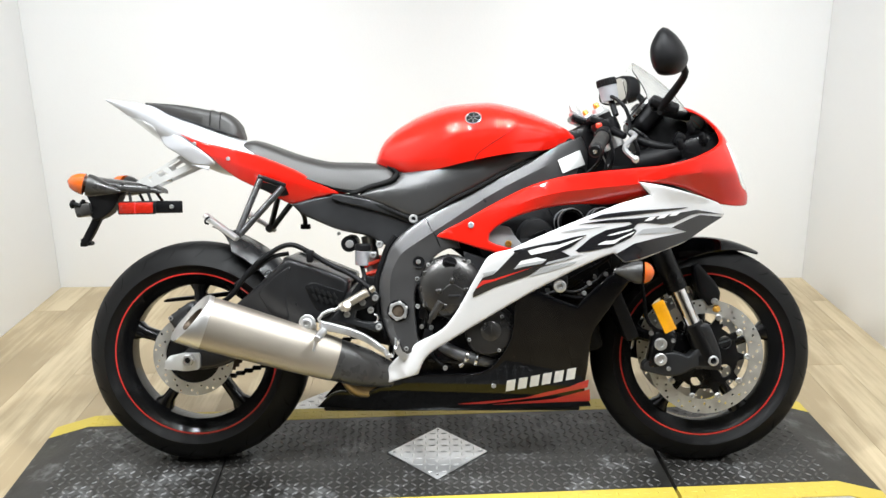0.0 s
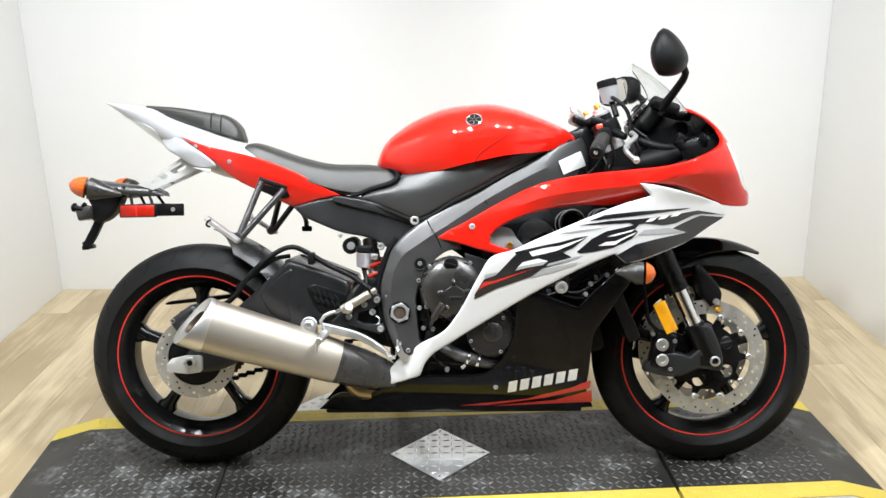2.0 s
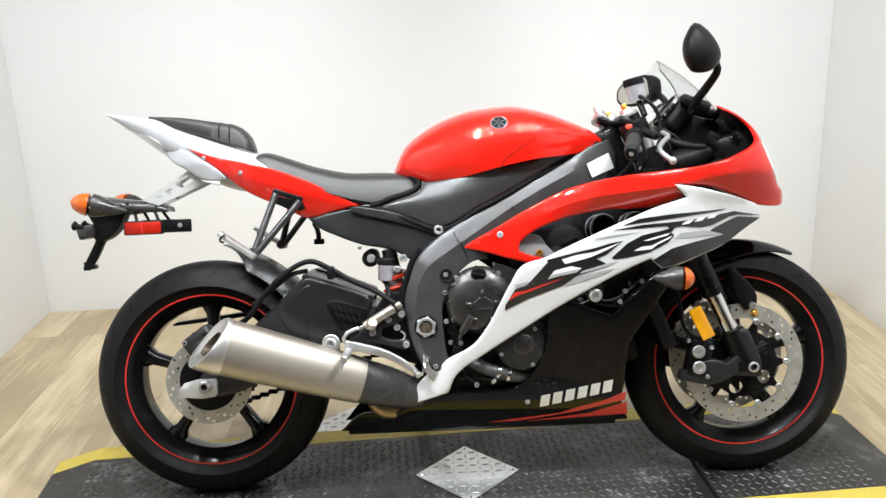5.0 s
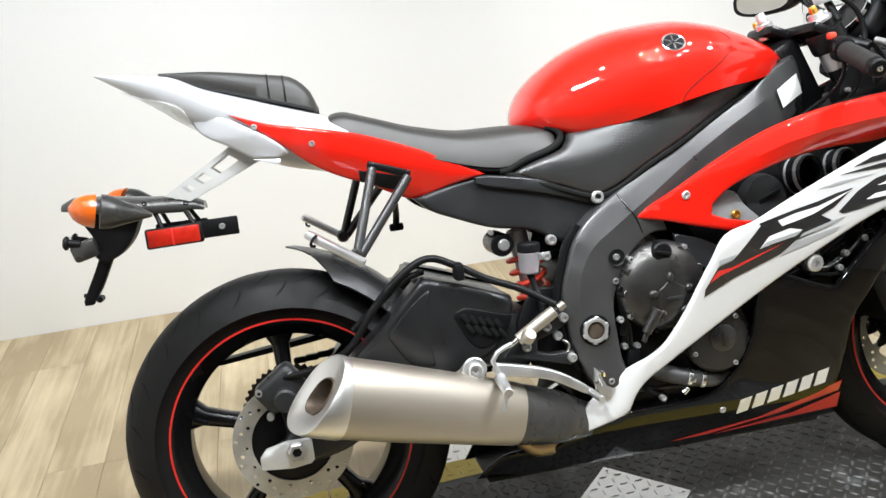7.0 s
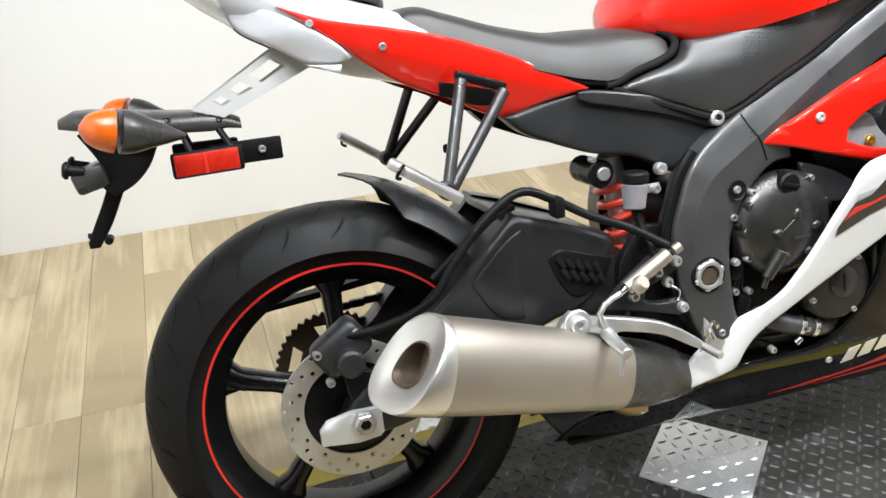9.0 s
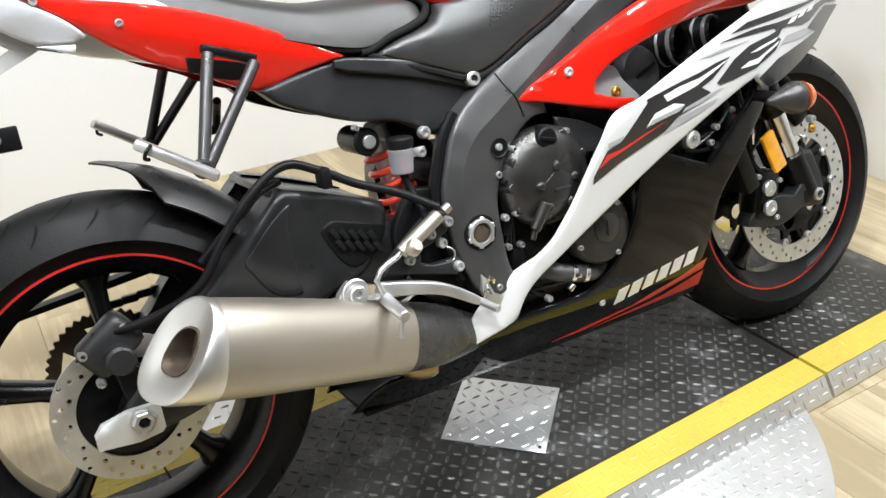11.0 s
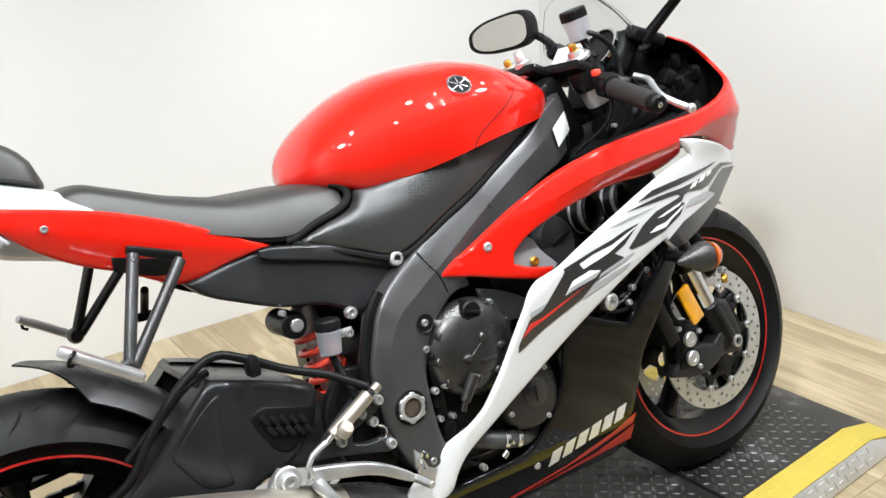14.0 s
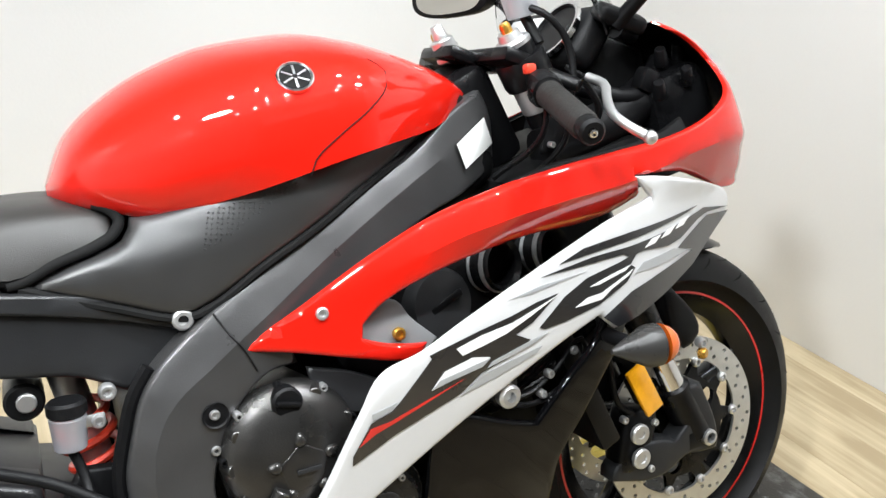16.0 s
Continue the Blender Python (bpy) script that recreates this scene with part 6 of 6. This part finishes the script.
for line in ([(0.717, 0.175), (0.899, 0.195), (1.065, 0.25), (1.063, 0.227), (0.944, 0.198), (0.793, 0.176)], [(0.809, 0.173), (0.974, 0.191), (1.069, 0.221), (1.074, 0.184)]):
    both("red_stripe", shell(line, lambda x, z: belly_s(x, z) + 0.0012, 0.001, 0, 0.0125, (), False), RIM_RED, bike)
for k in range(6):
    x0, z0 = 0.846 + 0.0315 * k, 0.2155 + 0.0066 * k
    bar = [(x0, z0), (x0 + 0.023, z0 + 0.0045), (x0 + 0.026, z0 + 0.0375), (x0 + 0.003, z0 + 0.033)]
    both("letter_bar", shell(bar, lambda x, z: belly_s(x, z) + 0.0012, 0.001, 0, 0.03, (), False), DECAL_WHITE, bike)
part("fairing_screw", bolt((0.814, -belly_s(0.814, 0.233) - 0.0005, 0.233), 0.0065, 0.003), ALU, bike)
part("fairing_screw", bolt(wrap(0.756, 0.663, crease(0.756, 0.663)), 0.008, 0.004), ALU, bike)
part("fairing_screw", bolt((0.575, -0.168, 0.312), 0.006, 0.003), ALU, bike)
both("cockpit_side", shell([(1.06, 0.795), (1.16, 0.802), (1.25, 0.812), (1.30, 0.828), (1.30, 0.76), (1.1, 0.74), (1.02, 0.76), (1.0, 0.782)], lambda x, z: 0.225 - 0.6 * max(0, z - 0.79), 0.006, 0.002, 0.03), DARK, bike)
part("inner_cowl", block((0.22, 0.28, 0.08), 0.03, pose(1.30, 0, 0.775, 0, -12, 0), 2), DARK, bike, "black inner cockpit tray")

part("cockpit_tray", block((0.24, 0.30, 0.08), 0.03, pose(1.17, 0, 0.755, 0, -10, 0), 2), DARK, bike, "black inner cockpit tray")
part("dash_stay", block((0.12, 0.17, 0.12), 0.02, pose(1.275, 0, 0.885, 0, 20, 0), 2), DARK, bike)
part("headlamp_housing", block((0.12, 0.30, 0.13), 0.03, pose(1.36, 0, 0.83, 0, -14, 0), 2), BLACK_SATIN, bike, "black headlamp housing")
for q in ((1.335, -0.125, 0.90), (1.385, -0.105, 0.905), (1.30, -0.16, 0.855), (1.36, -0.15, 0.87)):
    part("housing_lug", rod(q, (q[0] - 0.012, q[1] - 0.012, q[2] + 0.022), 0.011, 0.008, 12), BLACK_SATIN, bike)
# front fender, forks, brakes
fender_rings = []
for k in range(19):
    a = math.radians(60 + 85 * k / 18)
    wide = table(k / 18, (0, 0.012), (0.12, 0.045), (0.35, 0.066), (0.8, 0.068), (1, 0.06))
    drop = table(k / 18, (0, 0.006), (0.3, 0.035), (0.6, 0.06), (1, 0.05))
    ring = []
    for j in range(13):
        t = -1 + j / 6
        r = 0.322 - drop * abs(t) ** 2.5
        ring.append((FW.x + r * math.cos(a), -wide * t, FW.z + r * math.sin(a)))
    for j in range(12, -1, -1):
        t = -1 + j / 6
        r = 0.319 - drop * abs(t) ** 2.5
        ring.append((FW.x + r * math.cos(a), -(wide - 0.002) * t, FW.z + r * math.sin(a)))
    fender_rings.append(ring)
part("front_fender", loft(fender_rings), BLACK_GLOSS, bike, "gloss black front fender", 50)
FA, FB = Vector((1.098, 0, 0.948)), Vector((1.386, 0, 0.300))
fd = (FB - FA).normalized()
for side in (1, -1):
    y = -0.104 * side
    a, b = FA + Vector((0, y, 0)), FB + Vector((0, y, 0))
    leg = part("fork_leg", rod(a, a + fd * 0.508, 0.0265, 0.0285, 24, 0.08), BLACK_SATIN, bike, "upside-down fork leg")
    part("stanchion", rod(a + fd * 0.50, a + fd * 0.64, 0.0215, None, 24, 0.02), CHROME, leg, "polished fork tube")
    part("fork_bottom", rod(a + fd * 0.606, a + fd * 0.712, 0.027, 0.029, 24), BLACK_SATIN, leg, "black fork bottom")
    part("fork_sleeve", rod(a + fd * 0.056, a + fd * 0.096, 0.0282, None, 24, 0.05), ALU, leg, "bare silver fork tube")
    part("axle_clamp", block((0.07, 0.036, 0.05), 0.012, pose(FW.x - 0.008, y * 1.06, FW.z)), BLACK_SATIN, leg)
    part("axle_end", lathe([(0.0135, 0), (0.0135, 0.012), (0.0105, 0.014), (0.009, 0.014), (0.0085, 0.004), (0, 0.004)], (FW.x + 0.006, -side * 0.124, FW.z), (0, -side, 0), 24), ALU, leg)
    part("fork_guard", shell([(1.352, 0.545), (1.368, 0.55), (1.425, 0.47), (1.42, 0.445), (1.395, 0.435), (1.37, 0.47)], 0.09, 0.05, 0.01, 0.02) if side > 0 else flip(shell([(1.352, 0.545), (1.368, 0.55), (1.425, 0.47), (1.42, 0.445), (1.395, 0.435), (1.37, 0.47)], 0.09, 0.05, 0.01, 0.02)), BLACK, leg, "black fender stay")
    part("brake_bolt", bolt((1.402, -side * 0.112, 0.452), 0.0085, 0.008, (0, -side, 0)), ALU, leg)
    part("rebound_adjuster", lathe([(0.010, 0), (0.010, 0.008), (0.007, 0.012), (0, 0.012)], (1.405, -side * 0.105, 0.432), (0.5, -side, 0), 14), GOLD, leg)
    c = part("front_caliper", block((0.066, 0.050, 0.108), 0.014, pose(1.262, -side * 0.098, 0.322, 0, 12, 0), 3), BLACK_SATIN, bike, "black radial front brake caliper")
    foot = shell([(1.213, 0.283), (1.211, 0.268), (1.278, 0.254), (1.317, 0.260), (1.352, 0.276), (1.380, 0.272), (1.418, 0.270), (1.416, 0.312), (1.386, 0.392), (1.348, 0.392), (1.358, 0.332), (1.330, 0.308), (1.297, 0.318), (1.250, 0.312)], lambda x, z: 0.128 - 0.12 * max(0.0, 1.30 - x), 0.03, 0.006, 0.014)
    part("fork_foot", foot if side > 0 else flip(foot), SUB_GREY, leg, "dark grey fork foot and caliper mount", 30)
    for z in (0.3415, 0.3005):
        part("piston_cap", lathe([(0.0165, 0), (0.0165, 0.006), (0.014, 0.0085), (0.007, 0.0085), (0.006, 0.006), (0, 0.006)], (1.256, -side * 0.127, z), (0, -side, 0), 24), ALU, c, "silver piston cap")
    for q in ((1.278, 0.275), (1.29, 0.35), (1.232, 0.37)):
        part("bolt", bolt((q[0], -side * 0.125, q[1]), 0.006, 0.005, (0, -side, 0)), ALU, c)
    part("brake_line", tube([(1.20, -side * 0.115, 0.55), (1.212, -side * 0.122, 0.47), (1.225, -side * 0.12, 0.40), (1.262, -side * 0.115, 0.365)], 0.005, 10), BLACK, c)
    refl = part("fork_reflector", block((0.034, 0.010, 0.086), 0.003, pose(1.2625, -side * 0.138, 0.416, 0, -25, 0)), AMBER_REFL, bike, "amber reflector on the fork leg")
    part("mount", block((0.03, 0.03, 0.05), 0.004, pose(1.27, -side * 0.12, 0.41, 0, -25, 0)), BLACK, refl)
    part("cap_body", lathe([(0.026, -0.012), (0.026, 0.004), (0.022, 0.008), (0.017, 0.008), (0.015, 0.018), (0, 0.018)], a, -fd, 24), ALU, leg, "silver fork cap")
    part("fork_adjuster", lathe([(0.008, 0), (0.008, 0.012), (0.006, 0.016), (0, 0.016)], a - fd * 0.016, -fd, 12), GOLD, leg, "gold fork adjuster")

# steering and cockpit
part("top_clamp", join(block((0.06, 0.27, 0.022), 0.008, pose(1.095, 0, 0.928, 0, 23, 0)), block((0.075, 0.1, 0.02), 0.008, pose(1.065, 0, 0.935, 0, 23, 0))), BLACK_SATIN, bike, "black top fork clamp")
part("steering_head", block((0.085, 0.13, 0.15), 0.02, pose(1.068, 0, 0.848, 0, -23, 0), 2), BLACK_SATIN, bike, "black steering head casting")
part("ignition_lock", join(rod((1.055, 0.0, 0.935), (1.043, 0.0, 0.966), 0.019, 0.017, 20), rod((1.043, 0.0, 0.966), (1.036, 0.0, 0.985), 0.011, 0.009, 12)), ALU, bike, "silver ignition lock")
part("lower_clamp", block((0.07, 0.26, 0.04), 0.012, pose(1.17, 0, 0.755, 0, 23, 0)), BLACK_SATIN, bike)
for side in (1, -1):
    f = (lambda g: g) if side > 0 else flip
    bar0, bar1 = Vector((1.112, -0.115, 0.905)), Vector((1.055, -0.322, 0.846))
    grip = part("handlebar", f(rod(bar0, bar1, 0.011, None, 14)), BLACK_SATIN, bike, "black clip-on handlebar")
    k = (bar1 - bar0).normalized()
    g0 = bar0 + k * 0.085
    ribs = [(0.0165, 0), (0.0185, 0.004)]
    for j in range(14):
        ribs += [(0.0172, 0.010 + 0.0085 * j), (0.0182, 0.0135 + 0.0085 * j)]
    part("grip", f(lathe(ribs + [(0.0165, 0.133), (0.012, 0.134)], g0, k, 20)), GRIP, grip, "ribbed black rubber grip")
    part("bar_end", f(lathe([(0.0155, 0.134), (0.0165, 0.137), (0.0165, 0.150), (0.013, 0.154), (0.006, 0.154), (0.005, 0.151), (0, 0.151)], g0, k, 20)), BLACK, grip)
    part("end_screw", f(lathe([(0.005, 0.152), (0.005, 0.156), (0.003, 0.157), (0, 0.156)], g0, k, 12)), CHROME, grip)
    part("switch_block", f(block((0.034, 0.048, 0.044), 0.010, Matrix.Translation(bar0 + k * 0.062) @ pose(0, 0, 0, 14, 0, -16))), BLACK, grip, "black switch housing")
    part("clip_on_clamp", f(lathe([(0.034, 0), (0.036, 0.006), (0.036, 0.034), (0.034, 0.04)], FA + Vector((0, -0.104, 0)) + fd * 0.018, fd, 24)), BLACK_SATIN, grip)
    if side > 0:
        part("kill_switch", block((0.016, 0.014, 0.014), 0.004, pose(1.087, -0.158, 0.915)), ORANGE_RED, grip, "red engine stop switch")
    perch = part("lever_perch", f(rod(bar0 + k * 0.03 + Vector((0.02, 0, 0.006)), bar0 + k * 0.07 + Vector((0.055, 0, 0.0)), 0.012, 0.009, 14)), BLACK_SATIN, bike, "brake lever and perch" if side > 0 else "clutch lever and perch")
    part("lever", f(tube([(1.165, -0.175, 0.897), (1.172, -0.200, 0.887), (1.150, -0.235, 0.870), (1.133, -0.270, 0.851), (1.142, -0.300, 0.832), (1.150, -0.312, 0.824)], 0.0062, 12)), ALU, perch, "polished alloy lever")
    part("lever_ball", f(lathe([(0.009 * math.sin(math.pi * j / 8), -0.009 * math.cos(math.pi * j / 8)) for j in range(9)], (1.151, -0.314, 0.823), (0, 0, 1), 16)), ALU, perch)
    stalk = empty("mirror", bike, "black teardrop mirror on a slim stalk")
    arm_line = [(1.250, -0.130, 0.960), (1.262, -0.145, 0.978), (1.281, -0.172, 1.008), (1.294, -0.208, 1.042), (1.284, -0.222, 1.058)] if side > 0 else [(1.255, -0.132, 0.962), (1.262, -0.150, 0.985), (1.266, -0.180, 1.012), (1.252, -0.212, 1.036)]
    part("stalk", f(tube(arm_line, 0.0115, 12, 0.012, 0.009)), BLACK, stalk)
    part("mirror_foot", f(block((0.078, 0.042, 0.026), 0.010, pose(1.262, -0.125, 0.970, 18, 22, -10), 3)), BLACK, stalk)
    head_rings = []
    if side > 0:
        drop_line = rounded([(1.228, 1.147), (1.209, 1.124), (1.199, 1.100), (1.198, 1.074), (1.206, 1.047), (1.217, 1.033), (1.259, 1.032), (1.279, 1.045), (1.289, 1.066), (1.286, 1.087), (1.273, 1.111), (1.252, 1.135)], 0.010, 170)
        for sy, k2 in ((0.205, 0.90), (0.208, 0.94), (0.230, 0.99), (0.250, 1.0), (0.272, 0.94), (0.290, 0.80), (0.302, 0.58), (0.308, 0.25)):
            head_rings.append([(1.243 + (a - 1.243) * k2 - 0.35 * (sy - 0.25), -sy, 1.086 + (b - 1.086) * k2 - 0.1 * (sy - 0.25)) for a, b in drop_line])
    else:
        for dx, k2 in ((-0.028, 0.94), (-0.026, 1.0), (-0.010, 1.02), (0.010, 0.9), (0.026, 0.62), (0.034, 0.2)):
            ring = []
            for i in range(40):
                t = 2 * math.pi * i / 40
                c, sn = math.cos(t), math.sin(t)
                wy = 0.077 * math.copysign(abs(c) ** 0.68, c) * k2
                hz = 0.040 * (1 - 0.2 * c) * math.copysign(abs(sn) ** 0.68, sn) * k2
                ring.append((1.222 + dx - 0.45 * wy, -(0.262 + wy + 0.3 * dx), 1.046 + hz - 0.06 * wy))
            head_rings.append(ring)
    part("housing", f(loft(head_rings)), BLACK, stalk, "black mirror housing", 50)
    middle = sum((Vector(q) for q in head_rings[0]), Vector()) / len(head_rings[0])
    out = Vector((0, 0.0012, 0)) if side > 0 else Vector((-0.0012, 0, 0))
    glass = [tuple(middle.lerp(Vector(q), 0.9) + out) for q in head_rings[0]]
    part("mirror_glass", f((glass, [tuple(range(len(glass)))])), MIRROR, stalk, "mirror glass", 38)
resv = part("front_reservoir", rod((1.128, -0.088, 0.985), (1.119, -0.088, 1.024), 0.0225, 0.025, 28, 0.06), RESERVOIR, bike, "cloudy brake fluid reservoir with a ribbed black cap")
ribbed = []
for k in range(72):
    r = 0.0265 if k % 3 else 0.025
    ribbed.append((r, 2 * math.pi * k / 72))
cap_axis, ca, cb = axes((-0.23, 0, 0.97))
part("cap", loft([[Vector((1.119, -0.088, 1.024)) + cap_axis * h + (ca * math.cos(a) + cb * math.sin(a)) * r * kk for r, a in ribbed] for h, kk in ((0, 1), (0.016, 1), (0.019, 0.92))]), BLACK, resv, "ribbed black cap", 25)
part("mount", rod((1.13, -0.088, 0.985), (1.14, -0.105, 0.945), 0.008), BLACK, resv)
part("fluid_hose", tube([(1.124, -0.104, 0.996), (1.138, -0.121, 0.986), (1.160, -0.130, 0.961), (1.170, -0.135, 0.926), (1.168, -0.140, 0.896)], 0.0052, 10), BLACK, resv)
dash = part("instrument_panel", block((0.05, 0.21, 0.10), 0.02, pose(1.235, 0, 0.945, 0, 40, 0), 3), BLACK, bike, "black instrument cluster")
part("tachometer", lathe([(0.046, 0), (0.048, 0.006), (0.044, 0.010), (0.042, 0.006), (0, 0.006)], (1.212, -0.045, 0.957), (-0.77, 0, 0.64), 32), BLACK_SATIN, dash)
part("dial_rim", lathe([(0.049, 0.002), (0.049, 0.010), (0.045, 0.010), (0.045, 0.002)], (1.211, -0.045, 0.958), (-0.77, 0, 0.64), 32, False, True), CHROME, dash)
part("display", block((0.006, 0.09, 0.055), 0.004, pose(1.212, 0.055, 0.962, 0, 40, 0)), GREY_LENS, dash)
part("screen_bracket", tube([(1.25, -0.13, 0.955), (1.30, -0.10, 0.945), (1.335, -0.05, 0.945), (1.345, 0, 0.945), (1.335, 0.05, 0.945), (1.30, 0.10, 0.945), (1.25, 0.13, 0.955)], 0.012, 10), BLACK, bike)
for q in ((1.34, -0.11, 0.895), (1.36, -0.09, 0.888), (1.30, -0.13, 0.88), (1.385, -0.07, 0.90)):
    part("cockpit_stay", block((0.03, 0.03, 0.035), 0.008, pose(*q, 10, 25, 0)), BLACK_SATIN, bike)
part("dash_stay", join(rod((1.266, -0.062, 0.950), (1.223, -0.066, 0.916), 0.0085, 0.0075, 14), rod((1.256, -0.052, 0.948), (1.236, -0.056, 0.905), 0.0055, None, 12)), ALU, bike, "bare metal instrument stay")
part("wiring_loom", tube([(1.20, -0.10, 0.88), (1.26, -0.13, 0.86), (1.33, -0.10, 0.865), (1.39, -0.04, 0.88)], 0.012, 10), BLACK, bike)
part("air_duct", tube([(1.40, -0.06, 0.885), (1.28, -0.11, 0.84), (1.12, -0.12, 0.80)], 0.032, 16, 0.02), BLACK, bike, "black ram-air duct")
for k, (start, mid, end) in enumerate((((1.098, -0.178, 0.884), (1.088, -0.176, 0.830), (1.040, -0.120, 0.775)), ((1.110, -0.182, 0.886), (1.118, -0.190, 0.830), (1.090, -0.140, 0.770)), ((1.165, -0.165, 0.895), (1.185, -0.170, 0.850), (1.170, -0.120, 0.790)), ((1.19, -0.09, 0.91), (1.225, -0.12, 0.87), (1.20, -0.10, 0.80)))):
    part("control_cable", tube([start, mid, end], 0.0042 if k < 2 else 0.0052, 8), BLACK_SATIN, bike, "black control cable")
part("switch_clamp", lathe([(0.0205, -0.010), (0.0215, -0.008), (0.0215, 0.008), (0.0205, 0.010)], (1.0935, -0.183, 0.886), (-0.265, -0.927, -0.264), 24), BLACK_SATIN, bike)
part("cockpit_plate", shell([(1.10, 0.80), (1.17, 0.806), (1.175, 0.850), (1.155, 0.868), (1.115, 0.852)], 0.150, 0.004, 0.002, 0.02), BLACK, bike, "black cockpit side plate")
for q in ((1.115, -0.156, 0.812), (1.158, -0.156, 0.855)):
    part("cockpit_screw", bolt(q, 0.0045, 0.004), ALU, bike)
lamp_back = part("lamp_socket", join(lathe([(0.030, 0), (0.030, 0.03), (0.022, 0.036), (0.022, 0.05), (0, 0.05)], (1.395, -0.085, 0.862), (-0.9, -0.25, 0.3), 24), rod((1.352, -0.097, 0.878), (1.330, -0.103, 0.886), 0.012, 0.010, 14)), BLACK_SATIN, bike, "black headlamp socket cover")
part("plug_lead", tube([(1.330, -0.103, 0.886), (1.30, -0.11, 0.88), (1.275, -0.12, 0.85), (1.25, -0.10, 0.81)], 0.0045, 8), BLACK, lamp_back)
# windscreen
rings = []
for j in range(17):
    v = j / 16
    row = []
    for i in range(25):
        u = -1 + i / 12
        base = Vector((1.352 - 0.125 * u * u, 0.142 * u, 0.962 - 0.012 * u * u))
        top = Vector((1.200 - 0.012 * u * u, 0.075 * u, 1.096 - 0.030 * u * u))
        q = base.lerp(top, v)
        bulge = 0.009 * math.sin(math.pi * v) * (1 - 0.5 * u * u)
        wid = 1 + 0.12 * math.sin(math.pi * v)
        row.append((q.x + bulge * 0.6, q.y * wid, q.z + bulge))
    rings.append(row)
sv = [q for r in rings for q in r]
sf = [(j * 25 + i, j * 25 + i + 1, (j + 1) * 25 + i + 1, (j + 1) * 25 + i) for j in range(16) for i in range(24)]
n0 = len(sv)
sv2 = sv + [(q[0] - 0.0018, q[1], q[2] - 0.0022) for q in sv]
edge = [i for i in range(25)] + [j * 25 + 24 for j in range(1, 17)] + [16 * 25 + i for i in range(23, -1, -1)] + [j * 25 for j in range(15, 0, -1)]
sf2 = sf + [tuple(i + n0 for i in reversed(q)) for q in sf] + [(edge[k], edge[(k + 1) % len(edge)], edge[(k + 1) % len(edge)] + n0, edge[k] + n0) for k in range(len(edge))]
screen = part("windscreen", (sv2, sf2), SCREEN, bike, "clear curved windscreen", 50)
screen.visible_shadow = False
part("side_stand", join(rod((0.60, 0.12, 0.20), (0.52, 0.318, 0.080), 0.013), block((0.06, 0.04, 0.008), 0.003, pose(0.518, 0.322, 0.081, 13.5, 0, 0))), BLACK_SATIN, bike, "black side stand")
part("helmet_cord", join(tube([(0.262, 0.11, 0.70), (0.266, 0.15, 0.675), (0.265, 0.165, 0.655)], 0.007, 10), block((0.03, 0.012, 0.016), 0.004, pose(0.265, 0.168, 0.648))), BLACK, bike, "black bungee cord end")


# ---- floor boards, one by one ----
rng = random.Random(11)
board_mesh = {}


def board(w, length):
    key = (round(w, 3), round(length, 2))
    if key not in board_mesh:
        ob = part("board", block((w - 0.0006, length - 0.0008, 0.012), 0.0006, None, 1), WOOD, floor)
        board_mesh[key] = ob.data
        return ob
    ob = new("board", board_mesh[key])
    ob.parent = floor
    return ob


x = X0
while x < X1 - 0.01:
    w = min(BOARD, X1 - x)
    y = Y0 - rng.choice((0.0, 0.32, 0.64, 0.96))
    while y < Y1 - 0.01:
        lo, hi = max(y, Y0), min(y + 1.28, Y1)
        if hi - lo > 0.02:
            board(w, hi - lo).matrix_local = pose(x + w / 2, (lo + hi) / 2, -0.006)
        y += 1.28
    x += BOARD
